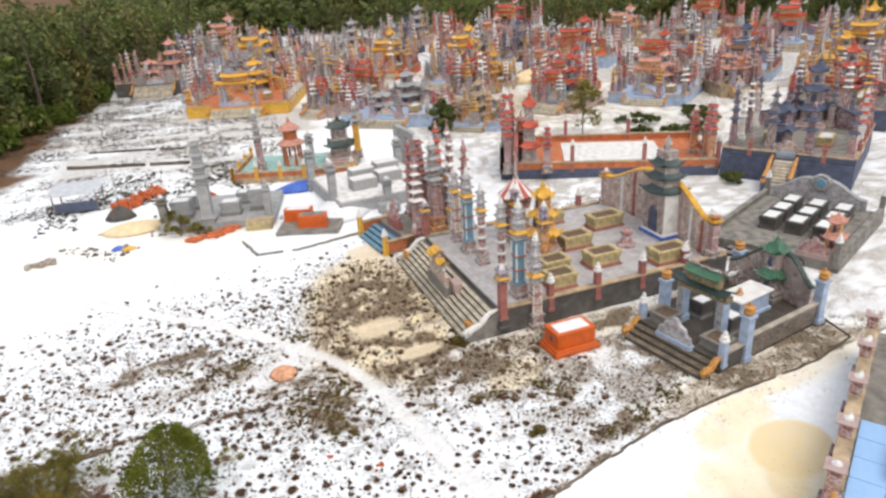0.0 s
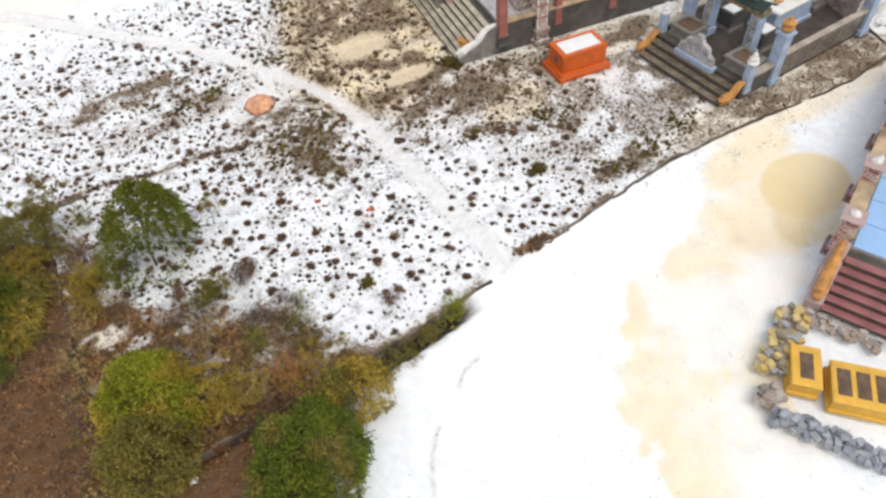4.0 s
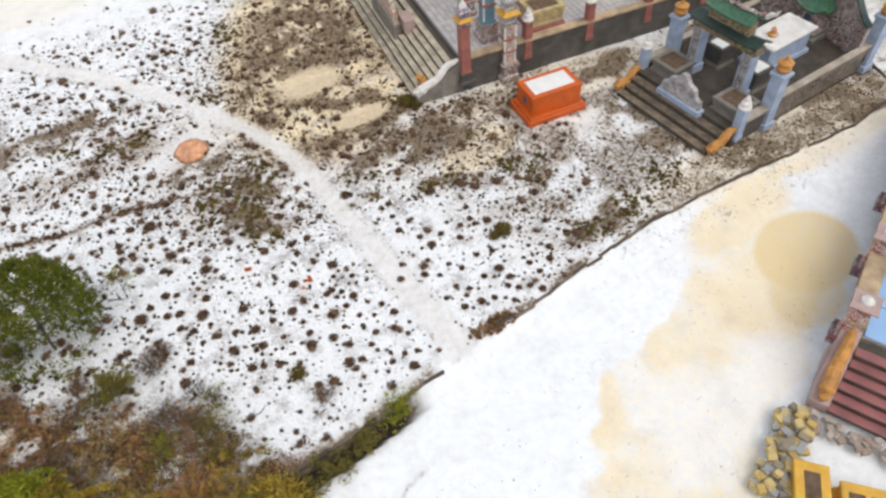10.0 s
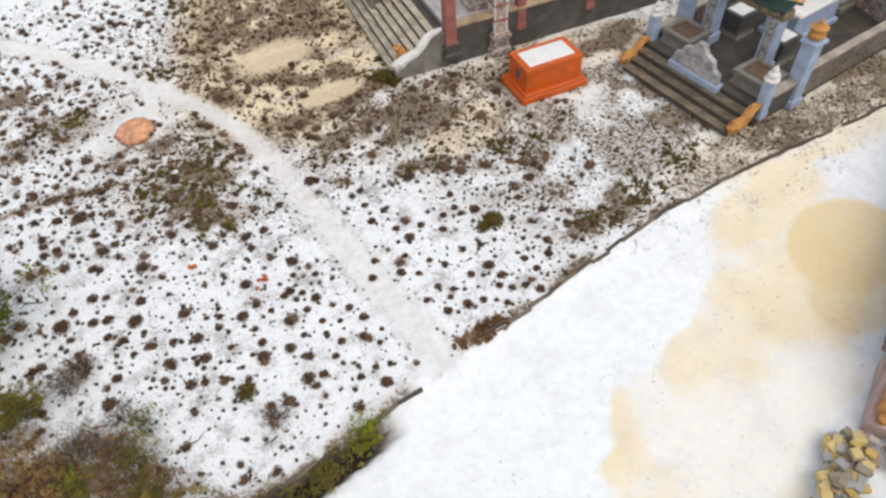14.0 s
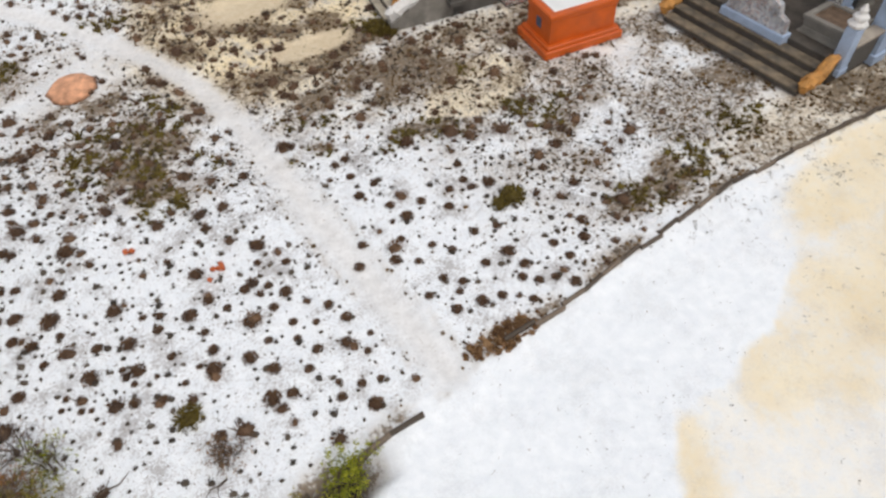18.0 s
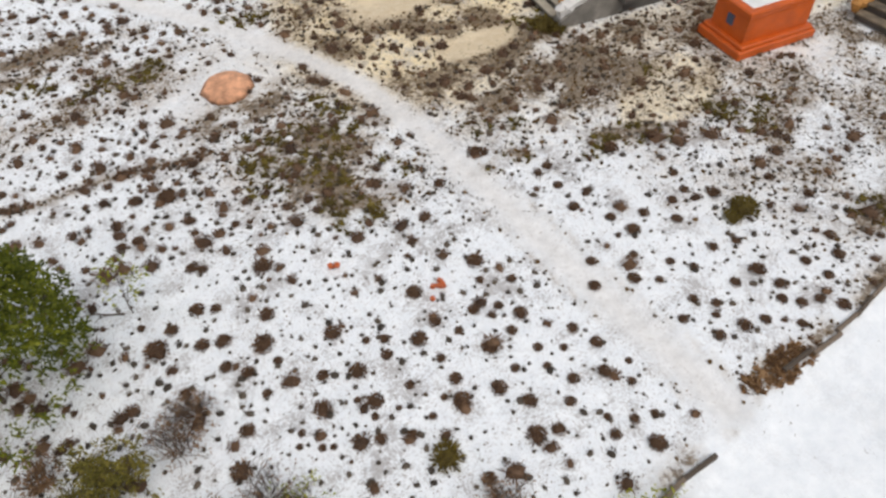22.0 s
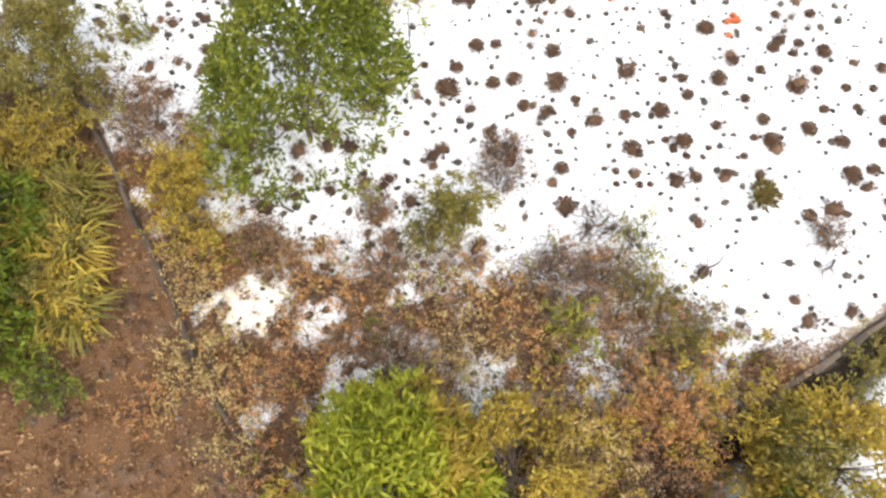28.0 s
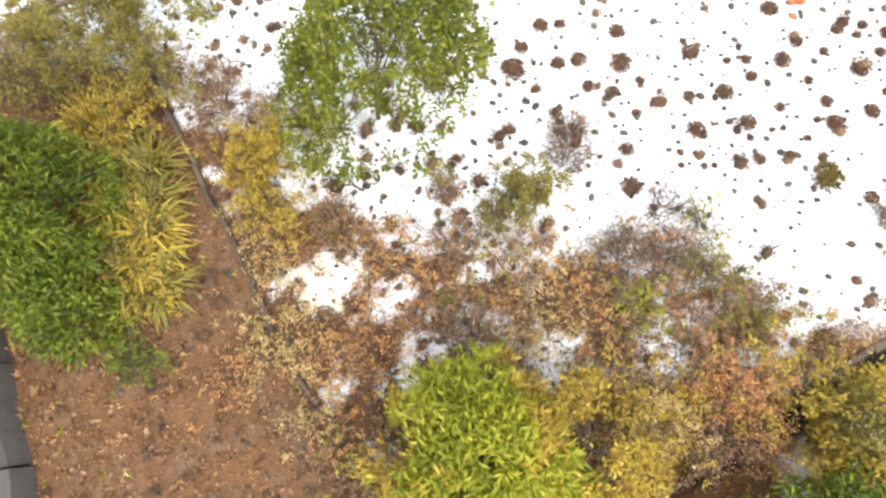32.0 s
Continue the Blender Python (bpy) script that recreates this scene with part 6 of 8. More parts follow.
grey = thing("grey_tomb", 9.6, 20.6, 0, 5, "fresh grey rendered tomb terrace with stepped boxes", "tomb", "family tombs")
block("platform", grey, -2.6, -1.5, -0.1, 5.5, 6.5, 0.9, "pale_concrete")
block("terrace_floor", grey, -2.4, -1.3, 0.89, 5.3, 6.3, 0.95, "white")
for gx_, gy_ in ((0.2, 1.2), (2.6, 2.0), (1.0, 3.8), (3.4, 4.6)):
    block("box_grave", grey, gx_ - 1.0, gy_ - 0.6, 0.945, gx_ + 1.0, gy_ + 0.6, 1.75, "pale_concrete", 0.04)
    block("white_top", grey, gx_ - 0.96, gy_ - 0.56, 1.747, gx_ + 0.96, gy_ + 0.56, 1.8, "white", 0.02)
for px, py, hh in ((-2.5, 0.3, 3.9), (1.2, -1.3, 2.3), (-2.5, 6.2, 3.6), (5.2, 6.2, 3.2), (5.2, -1.3, 2.4)):
    column(grey, px, py, 0.0, hh, 0.3, "pale_concrete", "pale_concrete", "pale_concrete", "pale_concrete", 2)
part("grey_wall", shared(("grey_wall", 1), lambda s: s.box(-0.25, -2.2, 0, 0.25, 2.2, 3.4), "pale_concrete"), grey, 6.6, 7.5)
block("front_box", grey, 0.0, -3.0, 0, 1.5, -2.2, 0.7, "pale_concrete", 0.03)
mound("plastic_sheet", 7.4, 20.0, 2.2, 2.6, 0.8, "tarp_white", "white plastic sheet over building material", "sheet")
mound("plastic_sheet", 6.0, 27.4, 2.6, 1.2, 0.6, "tarp_blue", "blue plastic sheet on a heap", "sheet")

pillar_tomb = thing("pillar_tomb", -2.9, 22.0, 0, -14, "unfinished grey tomb with a tall tiered pillar", "tomb", "family tombs")
block("platform", pillar_tomb, -2.2, -0.8, -0.1, 5.8, 5.5, 0.55, "pale_concrete")
column(pillar_tomb, 1.2, -0.5, 0.0, 7.0, 0.42, "pale_concrete", "pale_concrete", "pale_concrete", "pale_concrete", 4)
column(pillar_tomb, -2.0, 0.2, 0.0, 2.6, 0.3, "concrete", "concrete", "concrete", "concrete", 2)
for gx_, gy_, hh in ((-0.9, 1.0, 1.3), (-0.8, 2.8, 1.1), (2.6, 0.8, 1.0), (4.6, 1.4, 1.6), (3.4, 3.2, 0.9)):
    grave(pillar_tomb, gx_, gy_, 0.55, 1.5, 1.1, hh, "pale_concrete", "slab", "concrete")
post(pillar_tomb, 5.4, -0.3, 0.4, 1.9, 0.24, "pale_concrete", "pale_concrete")

LATER = []

# small tomb beside the terrace
small = thing("small_tomb", 8.2, 12.4, 0, 8, "small tomb with a blue stair, orange rail and red arch", "tomb", "family tombs")
block("platform", small, 1.0, -1.9, -0.1, 5.6, 2.3, 0.8, "concrete")
steps(small, -0.6, -1.5, 2.0, 0.85, 5, 1.6, "teal", "navy")
rail_wall(small, -0.4, 2.2, 1.8, 2.2, 0.2, 0.7, "orange_old", "cream", 2.0, "yellow", 1.1)
rail_wall(small, -0.4, -1.8, 1.8, -1.8, 0.1, 0.7, "orange_old", "cream", 2.0, "yellow", 1.1)
stele(small, 1.3, 0.3, 0.8, 1.5, 1.9, "mosaic_red", "redpost")
column(small, 3.2, 0.0, 0.8, 6.1, 0.36, "mosaic_red", "mosaic_gold", "redpost", "mosaic_red", 4)
column(small, 3.4, -1.5, 0.8, 6.0, 0.36, "mosaic_red", "mosaic_gold", "pale_concrete", "mosaic_grey", 4)
for px, py, hh, roofs in ((3.3, 1.7, 5.6, "redpost"), (4.6, -1.7, 6.2, "white"), (5.3, 1.4, 6.4, "redroof"), (2.0, -1.75, 5.2, "white"), (6.2, -0.6, 6.0, "redpost"), (6.6, 2.2, 6.6, "white")):
    spire_column(small, px, py, 0.7 if px < 5.5 else 0.0, hh, 0.3, "mosaic_red", roofs, 5)
gate(small, 4.6, 0.2, 0.8, 3.4, 3.6, "mosaic_red", "pale_concrete", "pale_concrete")

# round-roofed pavilion plot
pav = thing("pavilion_tomb", 5.3, 31.5, 0, -20, "tomb with a round salmon-roofed pavilion and turquoise floor", "tomb", "family tombs")
block("platform", pav, -4.5, -1.5, -0.1, 6.0, 5.5, 0.5, "cream")
block("pool_floor", pav, -4.2, -1.2, 0.49, 3.0, 5.2, 0.55, "turquoise")
rail_wall(pav, -4.4, -1.4, 5.9, -1.4, 0.45, 0.4, "orange_old", "cream", 2.2, "yellow", 0.9)
rail_wall(pav, -4.4, -1.4, -4.4, 5.4, 0.45, 0.4, "orange_old", "cream", 2.2, "yellow", 0.9)
for a in range(6):
    part("pavilion_column", shared(("pavilion_column", 1), lambda s: s.turned(0, 0, [(0.16, 0), (0.11, 0.2), (0.11, 1.8), (0.17, 1.95)], 8), "orange_old"), pav, 0.3 + 0.78 * math.cos(a * math.pi / 3), 1.8 + 0.78 * math.sin(a * math.pi / 3), 0.5)
for k, (q, zz) in enumerate(((1.0, 2.4), (0.82, 3.7))):
    part("pavilion_roof", shared(("pavilion_roof", k), lambda s: s.turned(0, 0, [(1.05 * q, 0), (1.22 * q, 0.08), (1.2 * q, 0.16), (0.85 * q, 0.42), (0.6 * q, 0.52)], 14), "pinkroof"), pav, 0.3, 1.8, zz)
part("drum", shared(("drum", "pavilion"), lambda s: s.turned(0, 0, [(0.62, 0), (0.62, 0.8), (0.7, 0.9)], 12), "orange_old"), pav, 0.3, 1.8, 2.85)
part("roof_finial", shared(("roof_finial", 1), lambda s: s.turned(0, 0, [(0.5, 0), (0.4, 0.2), (0.14, 0.3), (0.18, 0.45), (0.02, 0.85)], 10), "pinkroof"), pav, 0.3, 1.8, 4.1)
block("pavilion_altar", pav, -0.3, 1.4, 0.5, 0.9, 2.2, 1.2, "white")
pagoda(pav, 4.6, 2.2, 0.5, 4.2, 0.95, 2, "mosaic_grey", "darkroof", 4)
column(pav, -2.2, 0.2, 0.5, 5.6, 0.3, "mosaic_red", roofs="pale_concrete", tiers=4)
column(pav, 2.4, -0.8, 0.5, 3.6, 0.32, "pale_concrete", roofs="pale_concrete", tiers=2)
column(pav, 6.0, 3.4, 0.4, 5.2, 0.3, "yellow", roofs="pale_concrete", tiers=3)

# long orange-walled plot
court = thing("orange_court", 21.0, 20.8, 0, -27.5, "long orange-walled court filled with white sand", "tomb", "family tombs")
block("platform", court, 0, 0, -0.1, 17.0, 9.0, 0.75, "navy")
block("court_floor", court, 0.3, 0.3, 0.74, 16.7, 8.7, 0.8, "orange_old")
block("sand_bed", court, 5.2, 1.2, 0.79, 13.4, 7.8, 0.86, "white", 0.03)
for a in ((0.1, 0.1, 16.9, 0.1), (0.1, 8.9, 16.9, 8.9), (16.9, 0.1, 16.9, 8.9), (0.1, 0.1, 0.1, 8.9)):
    rail_wall(court, *a, 0.75, 0.5, "orange_old", "cream", 5.2, "redpost", 1.9, 0.22)
pagoda(court, 2.3, 0.9, 0.75, 6.3, 0.66, 3, "mosaic_grey", "redroof", 4)
for px, py, hh in ((0.6, -0.2, 5.6), (0.3, 1.6, 6.6), (0.5, 3.0, 6.2), (0.8, 4.6, 6.0), (3.7, -0.2, 4.0), (16.4, 0.4, 5.4), (16.6, 2.2, 5.0), (15.8, 3.4, 4.2)):
    column(court, px, py, 0.6, hh, 0.3, "mosaic_red" if px < 5 else "mosaic_orange", roofs="redroof", top="mosaic_red", tiers=4)
gate(court, 1.6, 3.2, 0.75, 3.4, 3.6, "mosaic_red", "redpost", "mosaic_red")
screen(court, 1.2, -0.9, 2.6, 0.3, 3.2, 2.2, "mosaic_red", "redpost", 0.3)

for i, (bx, by, r, h) in enumerate(((-3.9, 21.0, 0.9, 1.5), (-4.6, 22.8, 0.8, 1.8), (-2.8, 20.6, 0.8, 1.0))):
    LATER.append((bx, by, r, h))

# ---- the wider cemetery ----
C = "walled tomb with inlaid columns and "
ROWS = [
    (38.5, 9.0, 33, 9, 12, 1.9, "navy", "concrete", C + "dark blue walls", "mosaic_dark", "navy", 6.0, "mosaic_dark", 0),
    (55.0, 19.0, 33, 9, 10, 1.6, "navy", "concrete", C + "slate blue towers", "mosaic_dark", "redroof", 5.5, "mosaic_dark", 3.0),
    (4.0, 62.5, 70, 13.0, 13, 1.1, "ytomb", "orange_old", C + "yellow walls and gilded roof", "mosaic_gold", "yellow", 4.8, "mosaic_gold", 4.2),
    (-6.0, 88.0, 75, 12, 14, 1.7, "dark_concrete", "concrete", C + "grey walls and a rose pagoda", "mosaic_red", "pinkroof", 6.0, "mosaic_grey", 0),
    (18.5, 45.5, 50, 11, 9, 0.9, "blue", "blue", C + "pale blue steps", "mosaic_red", "pale_concrete", 4.4, "mosaic_red", 0),
    (25.5, 38.0, 50, 7, 6, 0.6, "blue", "blue", C + "a sky blue terrace", "mosaic_gold", "cream", 4.4, "mosaic_blue", 0),
    (28.0, 78.0, 60, 9, 9, 1.0, "orange", "orange", C + "golden orange paint", "mosaic_gold", "yellow", 6.5, "mosaic_gold", 5.0),
    (38.0, 70.0, 55, 10, 9, 1.0, "orange_old", "orange_old", C + "tiered orange pagodas", "mosaic_orange", "yellow", 6.8, "mosaic_orange", 5.5),
    (36.5, 57.0, 50, 6, 6, 0.7, "cream", "cream", C + "an orange pagoda", "mosaic_orange", "yellow", 4.5, "mosaic_gold", 0),
    (56.0, 68.5, 42, 13, 11, 1.4, "blue", "orange", C + "bright orange court", "mosaic_orange", "redroof", 6.0, "mosaic_orange", 4.5),
    (48.0, 38.0, 38, 9, 10, 0.8, "blue", "blue", C + "a pale blue ramp", "mosaic_red", "pinkroof", 4.6, "mosaic_grey", 4.5),
    (60.0, 53.0, 40, 10, 10, 0.9, "cream", "concrete", C + "vermilion roofs", "mosaic_red", "redroof", 5.0, "mosaic_red", 4.2),
    (66.0, 44.0, 36, 10, 10, 1.0, "blue", "blue", C + "royal blue paint", "mosaic_blue", "navy", 6.0, "mosaic_blue", 4.0),
    (70.0, 32.0, 33, 9, 10, 1.0, "ytomb", "cream", C + "white and yellow trim", "mosaic_blue", "yellow", 5.0, "mosaic_gold", 0),
    (70.0, 20.0, 30, 12, 10, 1.2, "redpost", "concrete", C + "red roofs and blue piers", "mosaic_red", "redroof", 6.0, "mosaic_red", 5.0),
    (84.0, 40.0, 33, 12, 12, 1.2, "pinkwall", "cream", C + "golden pagoda", "mosaic_red", "yellow", 7.0, "mosaic_gold", 5.0),
    (92.0, 60.0, 38, 12, 12, 1.2, "blue", "blue", C + "tall blue towers", "mosaic_blue", "redroof", 8.0, "mosaic_blue", 6.0),
    (76.0, 84.0, 42, 12, 12, 1.2, "cream", "cream", C + "pink towers", "mosaic_red", "pinkroof", 7.0, "mosaic_grey", 5.0),
    (52.0, 92.0, 50, 11, 12, 1.2, "blue", "concrete", C + "a sky blue gable", "mosaic_blue", "pinkroof", 6.5, "mosaic_grey", 5.0),
    (28.0, 108.0, 60, 13, 12, 1.2, "cream", "cream", C + "grey spires", "mosaic_red", "pale_concrete", 7.0, "mosaic_grey", 0),
    (10.0, 98.0, 68, 11, 12, 1.2, "blue", "concrete", C + "yellow roof tiles", "mosaic_blue", "yellow", 6.5, "mosaic_grey", 5.5),
    (18.0, 82.0, 65, 9, 9, 1.0, "blue", "cream", C + "blue relief walls", "mosaic_blue", "cream", 5.0, "mosaic_blue", 0),
    (7.0, 128.0, 72, 13, 12, 1.4, "cream", "cream", C + "tall grey towers", "mosaic_grey", "pinkroof", 9.0, "mosaic_grey", 6.0),
    (46.0, 120.0, 55, 13, 12, 1.4, "pinkwall", "cream", C + "rows of white spires", "mosaic_red", "pale_concrete", 8.0, "mosaic_red", 0),
    (108.0, 52.0, 33, 13, 12, 1.6, "ytomb", "cream", C + "ochre gable", "mosaic_gold", "yellow", 8.0, "mosaic_gold", 6.0),
    (96.0, 84.0, 40, 13, 12, 1.6, "redpost", "cream", C + "weathered red towers", "mosaic_red", "redroof", 9.0, "mosaic_red", 6.0),
    (66.0, 112.0, 48, 13, 12, 1.6, "navy", "concrete", C + "dark spires", "mosaic_dark", "redroof", 9.0, "mosaic_dark", 6.0),
    (88.0, 20.0, 30, 13, 12, 1.3, "navy", "concrete", C + "slate walls and gold roofs", "mosaic_dark", "yellow", 7.5, "mosaic_dark", 5.0),
]
for i, (tx, ty, turn, w, d, h, wall, floor, label, col, roofs, tower, back_wall, gate_h) in enumerate(ROWS):
    tower *= 0.85 if ty + 0.6 * tx > 105 else 1
    tomb(tx, ty, turn, w, d, h, wall, floor, label, col, roofs, posts=("redpost", "blue", "white")[i % 3], tower=tower, tower_roof=roofs, ncol=(4, 6)[i % 2], col_h=tower * 0.8, graves=(2, 4)[i % 2], gate_h=gate_h, gate_roof=roofs, back=1.9, back_wall=back_wall, stair=0.15 if i == 0 else 0.5, centre=0 if gate_h else tower * 0.6)

# smaller plots that fill the ground between
rnd = random.Random(8)
taken = [(r[0] + 5 * math.cos(radians(r[2])), r[1] + 5 * math.sin(radians(r[2])), r[3]) for r in ROWS]
STYLES = [("cream", "concrete", "mosaic_red", "pinkroof", "cream walls and pink roofs"), ("blue", "blue", "mosaic_blue", "pale_concrete", "blue walls and grey spires"), ("orange_old", "cream", "mosaic_orange", "redroof", "orange walls and red roofs"), ("pinkwall", "concrete", "mosaic_grey", "redroof", "grey walls and red roofs"), ("navy", "concrete", "mosaic_dark", "navy", "dark walls and slate roofs"), ("pale_concrete", "concrete", "mosaic_grey", "pale_concrete", "bare grey walls and spires")]
for k in range(900):
    fx, fy = rnd.uniform(-6, 125), rnd.uniform(28, 150)
    inside = fy < 138 - 0.62 * fx and fy > 62 - 0.5 * fx and fy > 40 - 0.3 * (fx - 40) and fx > (fy - 95) * 0.25 - 6 and fy < 168 - 0.72 * fx and not (30 < fx < 52 and fy < 36) and len(taken) < 64
    if not inside or any(math.hypot(fx - a, fy - b) < 4.0 + c * 0.55 for a, b, c in taken):
        continue
    w = rnd.choice((5, 6, 7))
    taken.append((fx, fy, w))
    wall, floor, col, roofs, words = rnd.choice(STYLES)
    turn = rnd.choice((30, 40, 55, 70)) + rnd.uniform(-5, 5)
    cx, cy = fx - 3 * math.cos(radians(turn)), fy - 3 * math.sin(radians(turn))
    hh = rnd.choice((4.5, 5.5, 6.5)) * (1.15 if fy > 80 else 1)
    tomb(cx, cy, turn, w, 6.5, rnd.choice((0.7, 1.0)), wall, floor, "small walled tomb with " + words, col, roofs, posts=rnd.choice(("redpost", "white", "blue")), tower=hh, tower_roof=roofs, ncol=4, col_h=hh * 0.85, graves=2, gate_h=rnd.choice((0, 3.6)), gate_roof=roofs, back=1.7, back_wall=col)

# ---- plants ----


def leaf_mesh(name, centres, size, mat, seed=1, flat=0.6, aspect=1.9):
    """Single leaves: bent diamonds at the given places, turned at random, mostly facing up."""
    rng = np.random.default_rng(seed)
    n = len(centres)
    nrm = rng.normal(size=(n, 3))
    nrm[:, 2] = np.abs(nrm[:, 2]) + flat
    nrm /= np.linalg.norm(nrm, axis=1, keepdims=True)
    a = np.cross(nrm, rng.normal(size=(n, 3)))
    a /= np.linalg.norm(a, axis=1, keepdims=True)
    b = np.cross(nrm, a)
    s = size * rng.uniform(0.6, 1.3, (n, 1))
    v = np.stack([centres - a * s * aspect / 2, centres + b * s / 2 - nrm * s * 0.15, centres + a * s * aspect / 2 - nrm * s * 0.2, centres - b * s / 2 - nrm * s * 0.15], 1).reshape(-1, 3)
    return quick_mesh(name, v, np.arange(4 * n).reshape(n, 4), mat)


def clumps(rng, centres, radii, per):
    """Leaf places on and in clumps, denser near each clump's skin."""
    out = []
    for c, r in zip(centres, radii):
        d = rng.normal(size=(per, 3))
        d /= np.linalg.norm(d, axis=1, keepdims=True)
        out.append(np.asarray(c) + d * (r * rng.uniform(0.25, 1.0, (per, 1)) ** 0.45) * (1.0, 1.0, 0.75))
    return np.concatenate(out)


def tree(name, x, y, h, spread, mat, label, leaf=0.16, count=26, per=130, seed=1, lift=0.35, trunk=0.07, stems=1, category="tree", clump=(0.16, 0.34), sway=0.12, lean_to=(0.0, 0.0), open_side=False):
    """A tapered trunk that forks into limbs, and a broken crown of leaf clumps at their ends."""
    rng = np.random.default_rng(seed)
    t = thing(name, x, y, lie_at(x, y), 0, label, category)
    s = Shape()
    ends = []
    for q in range(stems):
        lean = rng.uniform(-1, 1, 2) * sway + lean_to
        top = np.array([lean[0] * h, lean[1] * h, h * 0.62])
        s.tube([(0, 0, -0.1), tuple(top * 0.35), tuple(top * 0.7), tuple(top)], [trunk, trunk * 0.8, trunk * 0.55, trunk * 0.25], 7)
        for i in range(count // stems):
            a, e = rng.uniform(0, 2 * math.pi), rng.uniform(0, 1)
            z = h * (lift + (1 - lift) * e) * 0.96
            r = spread * math.sqrt(max(0.05, 1 - (2 * e - 0.75) ** 2)) * rng.uniform(0.35, 1.0)
            if open_side and math.sin(a) < -0.35 and e < 0.72 and r < 0.8 * spread:
                continue
            end = np.array([top[0] * e + r * math.cos(a), top[1] * e + r * math.sin(a), z])
            root = top * rng.uniform(0.25, 0.95)
            mid = root * 0.45 + end * 0.55 + (0, 0, -0.08 * h)
            if i % 3 == 0:
                s.tube([tuple(root), tuple(mid), tuple(end)], [trunk * 0.22, trunk * 0.12, trunk * 0.05], 5)
            ends.append(end)
    part("trunk", s.mesh("trunk", "bark"), t)
    ends = np.array(ends)
    radii = rng.uniform(*clump, len(ends)) * spread
    part("crown", leaf_mesh("crown", clumps(rng, ends, radii, per), leaf, mat, seed), t)
    return t


def bush(name, x, y, r, h, mat, label, leaf=0.1, count=16, per=90, seed=1, twigs=True, category="bush"):
    """A low many-stemmed shrub: bare twigs from the root and loose leaf clumps."""
    rng = np.random.default_rng(seed)
    t = thing(name, x, y, lie_at(x, y), 0, label, category)
    a, q = rng.uniform(0, 2 * math.pi, count), np.sqrt(rng.uniform(0, 1, count))
    lob = 1 + 0.35 * np.sin(2 * a + seed) + 0.25 * np.sin(3 * a + 2.1 * seed)
    ends = np.stack([r * q * lob * np.cos(a), r * q * lob * np.sin(a), h * (0.35 + 0.6 * (1 - q * q) * rng.uniform(0.6, 1, count))], -1)
    if twigs:
        s = Shape()
        for e in ends:
            m = e * (0.5, 0.5, 0.62) + rng.normal(size=3) * 0.05
            s.tube([(0, 0, -0.05), tuple(m), tuple(e * 1.08)], [0.014, 0.009, 0.004], 4)
            for _ in range(3):
                tip = e * rng.uniform(0.9, 1.25) + rng.normal(size=3) * 0.16 * r
                s.tube([tuple(m * rng.uniform(0.8, 1.2)), tuple(0.5 * (m + tip) + rng.normal(size=3) * 0.03), tuple(tip)], [0.007, 0.005, 0.002], 3)
        part("twig_tangle", s.mesh("twig_tangle", "timber"), t)
    part("foliage", leaf_mesh("foliage", clumps(rng, ends, rng.uniform(0.1, 0.26, count) * r, per), leaf, mat, seed), t)
    return t


def leaf_quads(rng, base, way, length, width):
    """Pointed leaves from base points along given ways, folded a little and drooping at the tip."""
    n = len(base)
    way = way / np.linalg.norm(way, axis=1, keepdims=True)
    side = np.cross(way, rng.normal(size=(n, 3)) * 0.6 + (0, 0, 1.0))
    side /= np.linalg.norm(side, axis=1, keepdims=True) + 1e-6
    ln = length * rng.uniform(0.65, 1.25, (n, 1))
    mid = base + way * ln * 0.5
    tip = base + way * ln - (0, 0, 1) * ln * 0.22
    v = np.stack([base, mid + side * width / 2, tip, mid - side * width / 2], 1).reshape(-1, 3)
    return v, np.arange(4 * n).reshape(n, 4)


def spray_mesh(name, rng, tips, outs, per, length, width, mat, spread=0.8):
    """Tufts of leaves that fan out from each shoot tip."""
    p, o = np.repeat(tips, per, 0), np.repeat(outs, per, 0)
    way = o / np.linalg.norm(o, axis=1, keepdims=True) * 0.75 + rng.normal(size=o.shape) * spread
    base = p + rng.normal(size=p.shape) * length * 0.35
    v, f = leaf_quads(rng, base, way, length, width)
    return quick_mesh(name, v, f, mat)


def stem_tubes(rng, foot, tip, thick, bend=0.12):
    """Many thin three-sided stems, bent at the middle and tapering."""
    n = len(foot)
    run = tip - foot
    ln = np.linalg.norm(run, axis=1, keepdims=True) + 1e-6
    mid = (foot + tip) / 2 + rng.normal(size=(n, 3)) * ln * bend
    a = np.cross(run / ln, (0.3, 0.2, 0.93))
    a /= np.linalg.norm(a, axis=1, keepdims=True) + 1e-6
    b = np.cross(run / ln, a)
    rings = []
    for p, k in ((foot, 1.0), (mid, 0.7), (tip, 0.25)):
        for q in range(3):
            c, s_ = math.cos(2.094 * q), math.sin(2.094 * q)
            rings.append(p + (a * c + b * s_) * (np.reshape(thick, (-1, 1)) * k))
    v = np.stack(rings, 1).reshape(-1, 3)
    quad = np.array([(o + q, o + (q + 1) % 3, o + 3 + (q + 1) % 3, o + 3 + q) for o in (0, 3) for q in range(3)])
    return v, (quad[None] + (np.arange(n) * 9)[:, None, None]).reshape(-1, 4)


